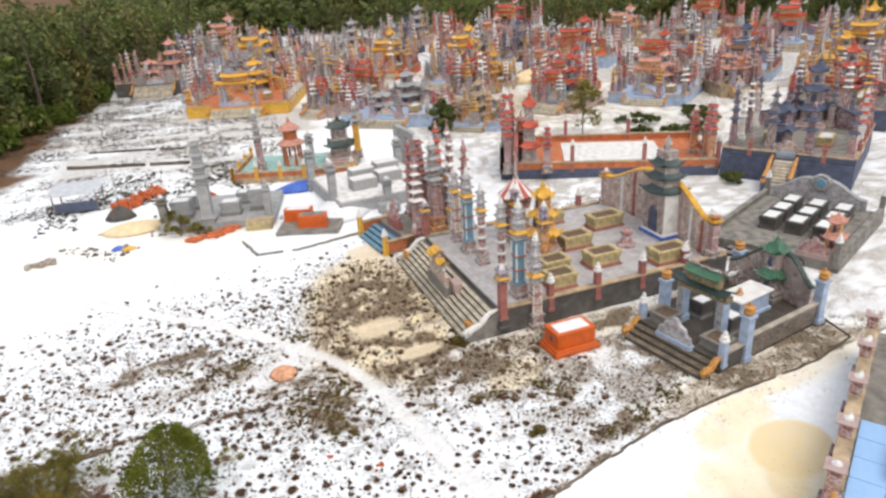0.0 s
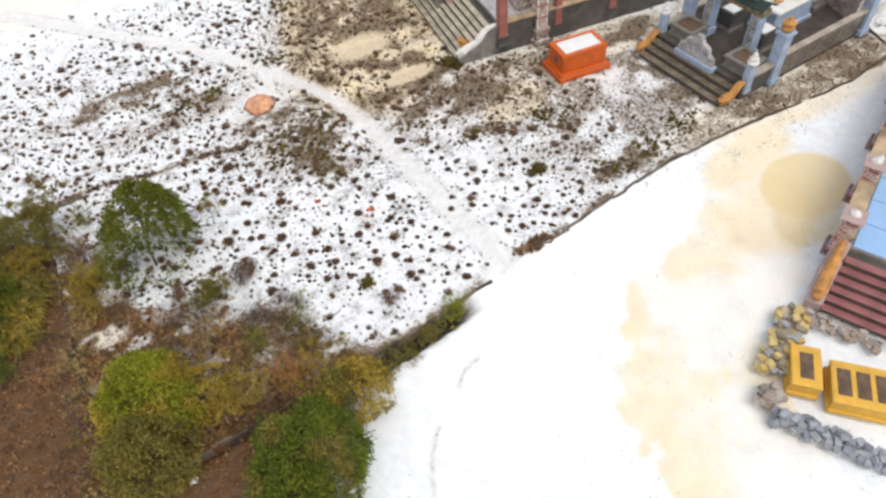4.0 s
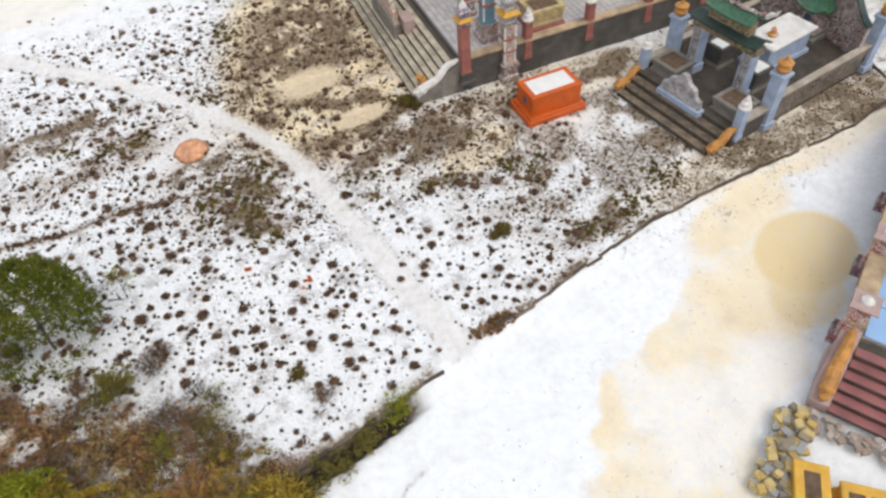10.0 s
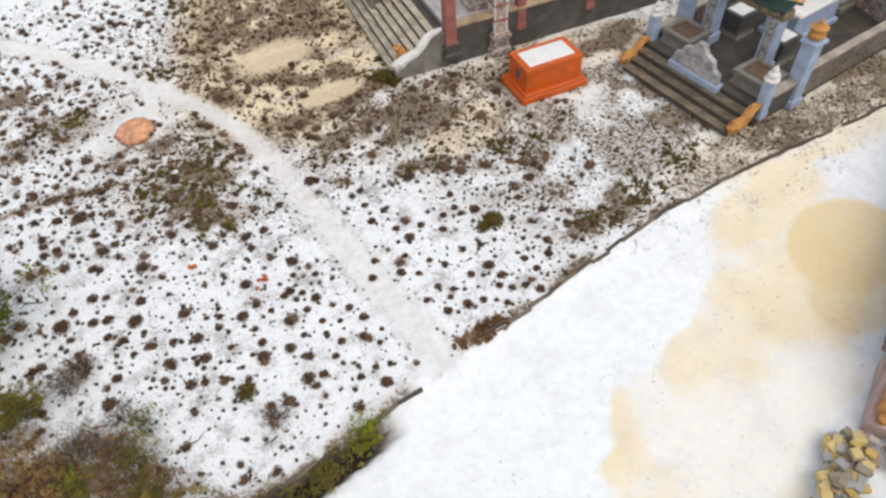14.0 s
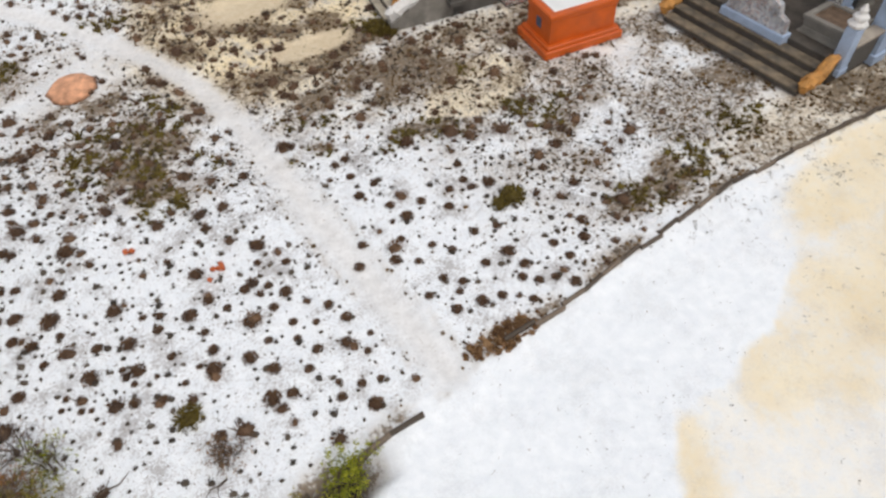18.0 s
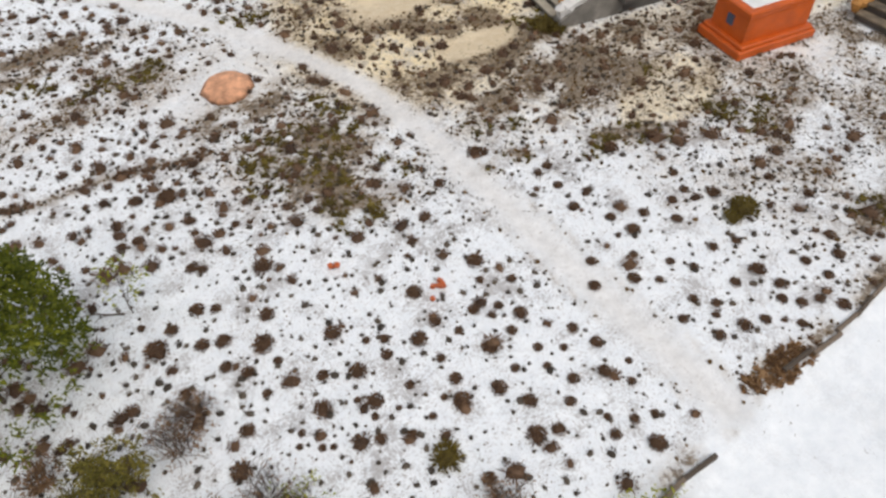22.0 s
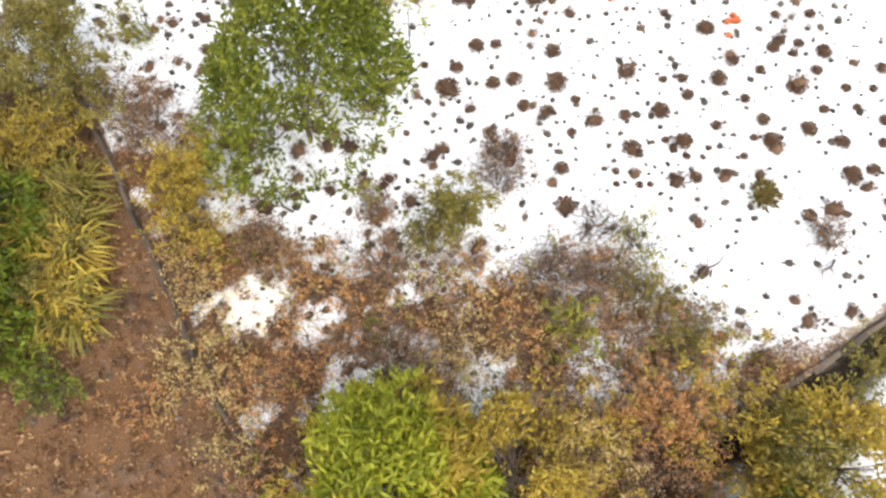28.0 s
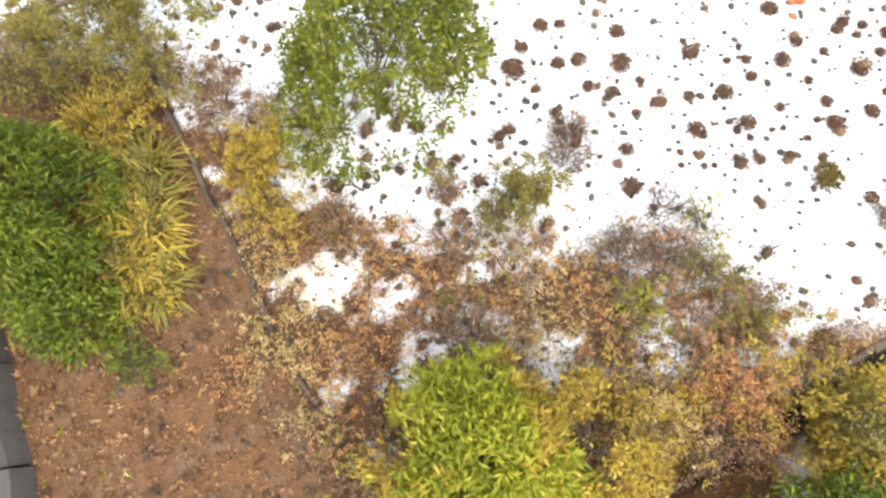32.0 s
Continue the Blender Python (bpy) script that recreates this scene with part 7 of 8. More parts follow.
def shoots(rng, n, r, z0, z1, wide=0.45, gap=0.4, scale=0.5, seed=0, top=0.25):
    """Shoot tips on and in a lobed dome: full in places, open in others. Returns the tips and their ways out."""
    m = n * 4
    e, a = rng.uniform(0, 1, m) ** 0.85, rng.uniform(0, 2 * math.pi, m)
    prof = np.where(e < wide, 0.72 + 0.28 * np.sin(e / wide * math.pi / 2), np.sqrt(np.clip(1 - ((e - wide) / (1.02 - wide)) ** 2, 0, 1)) * (1 - top) + top * (1 - e))
    lob = 0.72 + 0.62 * fbm(3 + 2.2 * np.cos(a) + e * 1.5, 3 + 2.2 * np.sin(a) - e * 2.0, 1.0, 2, seed % 5)
    deep = 1 - 0.55 * rng.uniform(0, 1, m) ** 2.2
    x, y, z = r * prof * lob * deep * np.cos(a), r * prof * lob * deep * np.sin(a), z0 + (z1 - z0) * e
    keep = fbm(x + 0.55 * z + seed, y - 0.45 * z, scale, 3, 3 + seed % 7) + rng.uniform(-0.08, 0.08, m) > gap
    tips = np.stack([x, y, z], -1)[keep][:n]
    outs = np.stack([np.cos(a) * (1.05 - 0.8 * e**3), np.sin(a) * (1.05 - 0.8 * e**3), 0.25 + 1.6 * e * e], -1)[keep][:n]
    return tips, outs


def branch_mesh(name, rng, tips, trunk, fork, count, thick, mat="bark"):
    """A trunk with limbs that run from its upper half to some of the shoot tips."""
    s = Shape()
    s.tube([tuple(p) for p in trunk], [thick, thick * 0.8, thick * 0.55, thick * 0.25][: len(trunk)], 7)
    trunk = [np.array(p, float) for p in trunk]
    for k in rng.choice(len(tips), min(count, len(tips)), replace=False):
        u = rng.uniform(fork, 0.9) * (len(trunk) - 1)
        i = min(int(u), len(trunk) - 2)
        root = trunk[i] + (trunk[i + 1] - trunk[i]) * (u - i)
        end = tips[k]
        mid = root * 0.5 + end * 0.5 + np.array((0, 0, 0.12 * np.linalg.norm(end - root))) + rng.normal(size=3) * 0.05
        s.tube([tuple(root), tuple(mid), tuple(end)], [thick * 0.32, thick * 0.2, thick * 0.07], 5)
    return s.mesh(name, mat)


def crowned(name, x, y, r, z0, z1, mat, label, n=1800, per=6, leaf=0.11, width=0.04, seed=1, gap=0.4, scale=0.6, thick=0.05, lean=(0.0, 0.0), wide=0.4, limbs=40, category="tree", accent=None, keep=None):
    """A small tree or tall bush: forking limbs and a crown of leafy shoots, open to the sky in places."""
    rng = np.random.default_rng(seed)
    t = thing(name, x, y, lie_at(x, y), 0, label, category)
    tips, outs = shoots(rng, n, r, z0, z1, wide, gap, scale, seed)
    tips[:, :2] += np.array(lean) * (tips[:, 2:] / z1)
    if keep:
        ok = keep(tips, rng)
        tips, outs = tips[ok], outs[ok]
    h = z1 * 0.75
    part("trunk", branch_mesh("trunk", rng, tips, [(0, 0, -0.1), (lean[0] * 0.12, lean[1] * 0.12, h * 0.3), (lean[0] * 0.4, lean[1] * 0.4, h * 0.65), (lean[0] * 0.75, lean[1] * 0.75, h)], 0.22, limbs, thick), t)
    if accent:
        pick = fbm(tips[:, 0] + seed, tips[:, 1] + tips[:, 2], 0.7, 3, 11) > 0.54
        part("yellowing_leaves", spray_mesh("yellowing_leaves", rng, tips[pick], outs[pick], per, leaf, width, accent), t)
        tips, outs = tips[~pick], outs[~pick]
    part("crown", spray_mesh("crown", rng, tips, outs, per, leaf, width, mat), t)
    return t


def open_front(tips, rng):
    """The young tree shows its stem: few shoots low on its southern side, but for a drooping skirt."""
    a = np.degrees(np.arctan2(tips[:, 1], tips[:, 0]))
    q = np.hypot(tips[:, 0], tips[:, 1])
    front = (np.abs(a + 80) < 58) & (tips[:, 2] < 1.9)
    skirt = (q > 0.95) & (tips[:, 2] < 0.75)
    return ~front | (skirt & (rng.uniform(0, 1, len(tips)) < 0.6)) | (rng.uniform(0, 1, len(tips)) < 0.05)


crowned("young_tree", -4.95, -6.87, 1.6, 0.25, 3.35, "leaf", "young broad-leaved tree standing on white sand", 3000, 6, 0.105, 0.042, 11, 0.46, 0.38, 0.042, (0.6, 0.0), 0.34, 34, keep=open_front)
crowned("sapling", -2.82, -5.92, 0.38, 0.45, 1.15, "leaf_lime", "thin sapling with few pale leaves", 30, 4, 0.1, 0.04, 12, 0.4, 0.3, 0.013, (0.1, 0.1), 0.5, 10)
crowned("lime_tree", -5.5, -12.45, 1.32, 0.3, 2.25, "leaf_lime", "dense yellow-green bushy tree by the kerb", 2300, 7, 0.16, 0.036, 13, 0.42, 0.55, 0.06, (0.1, 0.0), 0.4, 40, accent="leaf_gold")
crowned("olive_tree", -5.6, -13.95, 1.2, 0.2, 1.9, "leaf_olive", "olive green bushy tree over leaf litter", 1700, 6, 0.12, 0.042, 14, 0.36, 0.55, 0.05, (-0.1, -0.1), 0.4, 30)
crowned("green_tree", -10.65, -6.7, 1.4, 0.2, 2.5, "leaf_mid", "dense green bushy tree in leaf litter", 2500, 8, 0.14, 0.035, 15, 0.38, 0.5, 0.07, (0.1, -0.1), 0.4, 50)
crowned("green_bush", -10.3, -8.3, 0.75, 0.1, 1.3, "leaf_mid", "small green bush beside the larger green tree", 650, 6, 0.12, 0.042, 19, 0.4, 0.5, 0.04, (0.0, 0.0), 0.4, 20, category="bush")
crowned("roadside_tree", -1.9, -15.75, 1.55, 0.2, 2.1, "leaf_mid", "green and yellow bushy tree beside the road", 2500, 8, 0.14, 0.035, 16, 0.35, 0.6, 0.06, (0.1, 0.1), 0.4, 40, accent="leaf_olive")
crowned("kerb_tree", -0.3, -14.3, 1.0, 0.15, 1.4, "leaf_gold", "ochre and olive bush at the kerb corner", 950, 6, 0.11, 0.04, 17, 0.38, 0.5, 0.04, (0.0, 0.0), 0.4, 25, accent="leaf_olive")
crowned("ochre_tree", -4.05, -12.9, 1.0, 0.2, 1.5, "leaf_gold", "ochre and olive bushy tree among dry shrubs", 900, 6, 0.09, 0.034, 18, 0.42, 0.5, 0.04, (0.0, 0.0), 0.4, 40, accent="leaf_dry")


def twiggy(rng, r, h, stems):
    """Feet and tips of a tangle: main stems, side twigs and fine ends."""
    a = rng.uniform(0, 2 * math.pi, stems)
    q = np.sqrt(rng.uniform(0.05, 1, stems))
    foot = np.stack([0.25 * r * q * np.cos(a), 0.25 * r * q * np.sin(a), 0 * a - 0.03], -1)
    tip = np.stack([r * q * np.cos(a) * 0.75, r * q * np.sin(a) * 0.75, h * rng.uniform(0.45, 0.9, stems)], -1)
    feet, tips, thick = [foot], [tip], [np.full(stems, 0.011)]
    for level, (k, size) in enumerate(((4, 0.42), (3, 0.24))):
        f0, t0 = np.repeat(feet[-1], k, 0), np.repeat(tips[-1], k, 0)
        u = rng.uniform(0.35, 1.0, (len(f0), 1))
        root = f0 + (t0 - f0) * u
        way = (t0 - f0) / (np.linalg.norm(t0 - f0, axis=1, keepdims=True) + 1e-6) * 0.5 + rng.normal(size=root.shape) * (0.7, 0.7, 0.4)
        feet.append(root)
        tips.append(root + way * r * size * rng.uniform(0.5, 1.3, (len(root), 1)))
        thick.append(np.full(len(root), (0.006, 0.0035)[level]))
    return np.concatenate(feet), np.concatenate(tips), np.concatenate(thick), tips[-1]


def shrub(x, y, r, h, mat, label, leaves=900, stems=14, leaf=0.055, width=0.022, seed=1, per=3):
    """A dry scrub bush: a tangle of forked twigs with small leaves at the ends."""
    rng = np.random.default_rng(seed)
    t = thing("shrub", x, y, lie_at(x, y), 0, label, "shrub")
    foot, tip, thick, ends = twiggy(rng, r, h, stems)
    v, f = stem_tubes(rng, foot, tip, thick)
    part("twig_tangle", quick_mesh("twig_tangle", v, f, "twig"), t)
    if leaves:
        n = leaves // per
        pick = ends[rng.integers(0, len(ends), n)] + rng.normal(size=(n, 3)) * 0.05 * r
        pick[:, 2] = np.maximum(pick[:, 2], 0.03)
        outs = pick / (np.linalg.norm(pick, axis=1, keepdims=True) + 1e-6) + (0, 0, 0.4)
        part("foliage", spray_mesh("foliage", rng, pick, outs, per, leaf, width, mat), t)
    return t


SHRUBS = [
    (-7.0, -6.95, 0.78, 1.1, "leaf_gold", "golden yellow-leaved shrub beside the kerb", 4680), (-7.05, -7.75, 0.6, 0.8, "leaf_gold", "yellow and brown shrub beside the kerb", 1700), (-7.3, -8.6, 0.5, 0.6, "leaf_straw", "thin straw-coloured shrub on the kerb", 900),
    (-7.35, -5.5, 0.75, 0.8, "leaf_dry", "dull purple-brown shrub behind the young tree", 3000), (-6.75, -6.2, 0.5, 0.5, "leaf_dry", "dry brown shrub beside the young tree", 1100), (-5.9, -6.5, 0.5, 0.45, "leaf_dry", "low brown shrub under the young tree", 900),
    (-8.45, -3.6, 1.1, 1.9, "leaf_olive", "large olive shrub over the kerb", 10080), (-8.1, -4.7, 0.85, 1.4, "leaf_olive", "tangled olive shrub behind the kerb", 4180), (-7.0, -3.75, 0.5, 0.7, "leaf_lime", "thin pale shrub on white sand", 420),
    (-3.25, -9.15, 0.55, 1.05, "leaf_olive", "grey green shrub with fine leaves", 3600), (-3.85, -9.3, 0.42, 0.6, "leaf_olive", "half-bare olive shrub with brown twigs", 600), (-2.45, -8.85, 0.62, 0.8, "leaf_dry", "withered brown shrub with bare twigs", 800),
    (-2.15, -8.35, 0.4, 0.4, "leaf_dry", "small dry brown shrub on white sand", 500), (-4.4, -8.45, 0.36, 0.3, "leaf_dry", "low cushion of dry brown heath", 1300), (-2.4, -10.55, 0.75, 0.75, "leaf_grey", "bare grey shrub on white sand", 300),
    (-1.4, -10.1, 0.5, 0.5, "leaf_dry", "bare twisted shrub on white sand", 260), (-1.85, -10.9, 0.6, 0.6, "leaf_grey", "leafless grey shrub on white sand", 300), (-0.9, -10.6, 0.5, 0.5, "leaf_lime", "thin pale green shrub on sand", 330),
    (-1.3, -11.35, 0.55, 0.6, "leaf_olive", "olive and grey twiggy shrub", 900), (-2.45, -11.35, 0.5, 0.5, "leaf_lime", "pale green sprouting shrub in dry twigs", 700), (-1.1, -12.15, 0.5, 0.5, "leaf_olive", "olive shrub on pale sand", 900),
    (-1.9, -12.75, 0.6, 0.8, "leaf_rust", "rust orange withered shrub", 3000), (-1.0, -13.6, 1.15, 1.0, "leaf_gold", "ochre shrub at the kerb", 6270), (-2.9, -13.1, 0.8, 0.8, "leaf_straw", "straw and brown shrub in leaf litter", 3600),
    (-3.3, -12.2, 0.7, 0.6, "leaf_dry", "dry brown shrub in leaf litter", 2400), (-2.2, -13.6, 0.7, 0.7, "leaf_dry", "brown shrub over the ditch", 2400), (-4.9, -10.8, 0.7, 0.45, "leaf_dry", "low dry brown scrub", 1500),
    (-3.9, -11.1, 0.7, 0.5, "leaf_straw", "low straw-coloured scrub with bare twigs", 1200), (-4.6, -9.5, 0.6, 0.4, "leaf_dry", "low russet scrub at the edge of the sand", 1300), (-5.6, -9.2, 0.6, 0.4, "leaf_rust", "low russet scrub on pale sand", 1000),
    (-6.3, -8.5, 0.6, 0.45, "leaf_dry", "low brown scrub at the edge of the sand", 1500), (-6.1, -10.5, 0.7, 0.45, "leaf_rust", "low rusty scrub beside the lime tree", 1300), (-7.7, -9.9, 0.7, 0.6, "leaf_straw", "straw-coloured shrub beside the kerb", 1900),
    (-8.45, -10.15, 0.5, 0.4, "leaf_rust", "orange dry shrub in leaf litter", 800), (-7.5, -11.0, 0.5, 0.5, "leaf_straw", "pale shrub leaning over the kerb", 700), (-9.25, -8.25, 0.55, 0.6, "leaf_gold", "golden shrub beside spiky plants", 1900),
    (-9.3, -4.6, 1.0, 1.4, "leaf_olive", "tangled olive shrub with bare stems", 3200), (-10.6, -3.4, 0.9, 0.9, "leaf_dry", "tangle of brown stems and leaves", 1000), (-9.6, -9.3, 0.5, 0.5, "leaf_mid", "small green bush in leaf litter", 1100),
    (3.3, -12.7, 0.45, 0.6, "leaf_lime", "fresh green shrub growing at the kerb", 1400), (2.3, -13.05, 0.5, 0.45, "leaf_olive", "dark green shrub along the kerb", 1400), (1.4, -13.5, 0.55, 0.5, "leaf_olive", "dark green shrub along the ditch", 1500),
    (0.55, -13.9, 0.5, 0.5, "leaf_olive", "dark olive shrub along the ditch", 1200), (1.75, -11.55, 0.4, 0.3, "leaf_dry", "thin grey brown shrub with yellow flowers", 500), (-8.75, -6.7, 0.6, 0.6, "leaf_olive", "olive undergrowth between spiky plants", 1800), (-9.1, -7.6, 0.6, 0.55, "leaf_olive", "olive undergrowth beside the green tree", 1800), (-9.2, -5.6, 0.7, 0.7, "leaf_gold", "yellow shrub among spiky plants", 1600), (-3.0, -12.75, 0.8, 0.95, "leaf_gold", "ochre shrub among brown twigs", 2600), (-1.55, -13.2, 0.7, 0.8, "leaf_rust", "orange brown shrub at the ditch", 1900),
    (-8.65, -5.3, 0.75, 1.2, "leaf_gold", "yellow and brown shrub over the kerb", 2400), (-9.9, -4.1, 1.0, 1.6, "leaf_olive", "tall olive shrub beside the wall", 3600), (-12.4, -5.4, 1.3, 1.4, "leaf_olive", "large olive shrub beside the wall", 3500),
]
for i, (bx, by, r, h, mat, label, leaves) in enumerate(SHRUBS):
    small = mat in ("leaf_dry", "leaf_grey", "leaf_rust", "leaf_straw")
    shrub(bx, by, r, h, mat, label, leaves, 18 if mat in ("leaf_grey", "leaf_dry") else 13, 0.05 if small else 0.065, 0.02 if small else 0.026, 40 + i)
for i, (bx, by) in enumerate(((-8.9, -7.45), (-8.65, -6.35), (-9.0, -8.35), (-9.4, -5.2), (-9.95, -3.1), (-9.05, -5.9), (-9.35, -6.8), (-9.4, -8.0), (-8.75, -7.0), (-9.1, -7.85))):
    t = thing("spiky_plant", bx, by, lie_at(bx, by), 40 * i, "rosette of long arching yellow-green leaves", "plant", "spiky plants")
    s = Shape()
    rnd = random.Random(i)
    for k in range(110):
        a, ln = rnd.uniform(0, 6.28), rnd.uniform(0.35, 0.8)
        c_, s_ = math.cos(a), math.sin(a)
        up = rnd.uniform(0.15, 0.6)
        pts = [(c_ * ln * q, s_ * ln * q, 0.05 + up * math.sin(q * 2.4) * 0.9) for q in (0.03, 0.3, 0.6, 0.85, 1.0)]
        wd = [0.01, 0.018, 0.017, 0.011, 0.002]
        b0 = len(s.v)
        for (px, py, pz), w_ in zip(pts, wd):
            s.v += [(px - s_ * w_, py + c_ * w_, pz), (px + s_ * w_, py - c_ * w_, pz)]
        s.f += [(b0 + 2 * j, b0 + 2 * j + 1, b0 + 2 * j + 3, b0 + 2 * j + 2) for j in range(4)]
    part("leaves", s.mesh("leaves", ("leaf_gold", "leaf_olive", "leaf_olive")[i % 3]), t)
for i, (bx, by, r, h) in enumerate(LATER):
    bush("shrub", bx, by, r, h, "leaf_olive", "half-dry olive shrub beside the grey tomb", 0.09, 20, 60, 140 + i)
tree("round_tree", 22.2, 37.2, 3.9, 1.4, "forest", "dense round dark green tree between tombs", 0.2, 40, 110, 21, 0.15)
tree("thin_pine", 34.1, 29.4, 5.6, 2.2, "leaf_olive", "thin feathery pine behind the orange court", 0.13, 40, 70, 22, 0.25)
for i, (bx, by, r) in enumerate(((41, 24, 1.6), (44, 24.5, 1.4), (46.5, 27.0, 1.8), (38.5, 26, 1.3), (42, 30.5, 1.6), (49, 31, 1.4), (39.0, 10.2, 1.0), (41.6, 8.0, 1.1), (36.0, 11.2, 0.9))):
    bush("scrub", bx, by, r, r * 0.75, "forest", "dark green scrub between tombs", 0.2, 18, 80, 80 + i)


def cushion(c, r, rng, blades, reach=0.45, wide=0.13, high=0.55, dome=True):
    """Round cushions of heath: a low lobed dome each, with short blades that stand out all round."""
    n, k = len(c), 6
    verts, faces, start = [], [], 0
    if dome:
        a = np.linspace(0, 2 * math.pi, k, endpoint=False)[None] + rng.uniform(0, 6.28, (n, 1))
        lob = 1 + 0.2 * np.sin(2 * a + rng.uniform(0, 6, (n, 1))) + rng.uniform(-0.15, 0.15, (n, k))
        rows = [np.stack([c[:, None, 0] + r[:, None] * q * lob * np.cos(a), c[:, None, 1] + r[:, None] * q * lob * np.sin(a), c[:, None, 2] + r[:, None] * z * high + 0 * a], -1) for q, z in ((0.8, -0.3), (0.5, 0.6))]
        ring = np.arange(k)
        quads = np.concatenate([np.stack([ring, (ring + 1) % k, (ring + 1) % k + k, ring + k], -1), np.array([(6, 7, 8, 9), (6, 9, 10, 11)])])
        faces.append((quads[None] + (np.arange(n) * 2 * k)[:, None, None]).reshape(-1, 4))
        verts.append(np.concatenate(rows, 1).reshape(-1, 3))
        start = n * 2 * k
    m = n * blades
    cc, rr = np.repeat(c, blades, 0), np.repeat(r, blades)[:, None]
    b, q = rng.uniform(0, 2 * math.pi, m), np.sqrt(rng.uniform(0.0, 1, m))
    out = np.stack([np.cos(b), np.sin(b), 0 * b], -1)
    root = cc + out * rr * (q * 0.75)[:, None] + (0, 0, 1) * rr * high * ((1 - q * q) * 0.85 + 0.02)[:, None]
    tilt = (out * (0.35 + 0.9 * q)[:, None] + rng.normal(size=(m, 3)) * 0.35 + (0, 0, 0.55))
    tip = root + tilt * rr * reach * rng.uniform(0.6, 1.3, (m, 1))
    side = np.stack([-np.sin(b), np.cos(b), 0 * b], -1) + rng.normal(size=(m, 3)) * 0.5
    side *= rr * wide / np.linalg.norm(side, axis=1, keepdims=True)
    mid = root * 0.5 + tip * 0.5
    verts.append(np.stack([root, mid + side, tip, mid - side], 1).reshape(-1, 3))
    faces.append(np.arange(4 * m).reshape(m, 4) + start)
    return np.concatenate(verts), np.concatenate(faces)


def tufts(name, count, x0, x1, y0, y1, size, mat, label, seed, dens, per=26, spread=0.45, blade=0.13, grid=0.0, reach=0.45, high=0.55, dome=True):
    """Heath tufts scattered where the heath grows."""
    rng = np.random.default_rng(seed)
    if grid:
        gx, gy = (g.ravel() for g in np.meshgrid(np.arange(x0, x1, grid), np.arange(y0, y1, grid)))
        px, py = gx + rng.uniform(-0.45, 0.45, len(gx)) * grid, gy + rng.uniform(-0.45, 0.45, len(gx)) * grid
    else:
        px, py = rng.uniform(x0, x1, count * 6), rng.uniform(y0, y1, count * 6)
    keep = rng.uniform(0, 1, len(px)) < dens(px, py)
    px, py = px[keep][:count], py[keep][:count]
    r = size * np.clip(rng.lognormal(0, spread, len(px)), 0.4, 2.2)
    v, f = cushion(np.stack([px, py, lie(px, py) + 0.012], -1), r, rng, per, reach, blade, high, dome)
    return tagged(new(name, quick_mesh(name, v, f, mat)), label, "tufts", kind="stuff")


def heath_density(x, y):
    tan, litter, track, heath, dark, wet, pools, road, trench = masks(x, y)
    return np.clip(heath * (0.45 + 0.9 * np.clip(fbm(x, y, 2.2, 3, 31) * 2.2 - 0.6, 0, 1)) * (1 - np.clip(track * 1.5, 0, 1)) * (1 - pools) * (1 - 0.6 * litter), 0, 1)


def dark_density(x, y):
    tan, litter, track, heath, dark, wet, pools, road, trench = masks(x, y)
    return np.clip(dark * 1.2 + 0.15 * tan * heath, 0, 1) * (1 - pools) * (1 - track)


MATS = [(1.1, -3.2, 1.1, 0.9), (1.6, -4.7, 0.7, 0.8), (-2.5, 1.4, 0.8, 0.4), (-4.1, 1.9, 0.5, 0.3), (7.3, -5.7, 0.5, 0.35), (8.1, -5.8, 0.45, 0.3), (4.7, -5.5, 0.55, 0.35), (9.4, -3.8, 0.4, 0.3), (10.4, -6.1, 0.6, 0.4), (11.2, -9.4, 0.7, 0.35), (12.4, -9.1, 0.9, 0.35), (2.7, 7.4, 0.8, 0.6), (8.0, -0.75, 0.4, 0.25), (2.2, -2.0, 0.5, 0.5), (0.2, -2.4, 0.6, 0.3), (14.5, -8.6, 0.8, 0.3), (5.2, -4.2, 0.4, 0.3), (0.9, 3.0, 0.7, 0.4)]


def moss_density(x, y):
    m = np.zeros_like(x)
    for cx, cy, rx, ry in MATS:
        m = np.maximum(m, blob(x + (fbm(x, y, 1.0, 4, 5) - 0.5) * 2.4, y + (fbm(x, y, 0.9, 4, 8) - 0.5) * 1.6, cx, cy, rx, ry, 15, 0.8))
    return m * (1 - masks(x, y)[2])


def salt_density(x, y):
    band = np.maximum(blob(x, y, 8.5, -4.2, 6.5, 2.6, 0, 0.8), np.maximum(blob(x, y, 17, -5.5, 9, 5, 8, 0.6), 0.5 * blob(x, y, 0.5, -2.5, 3.2, 2.6, 20, 0.8)))
    return band * np.clip((fbm(x, y, 0.6, 3, 23) - 0.3) * 2.5, 0, 1) * (1 - masks(x, y)[2])


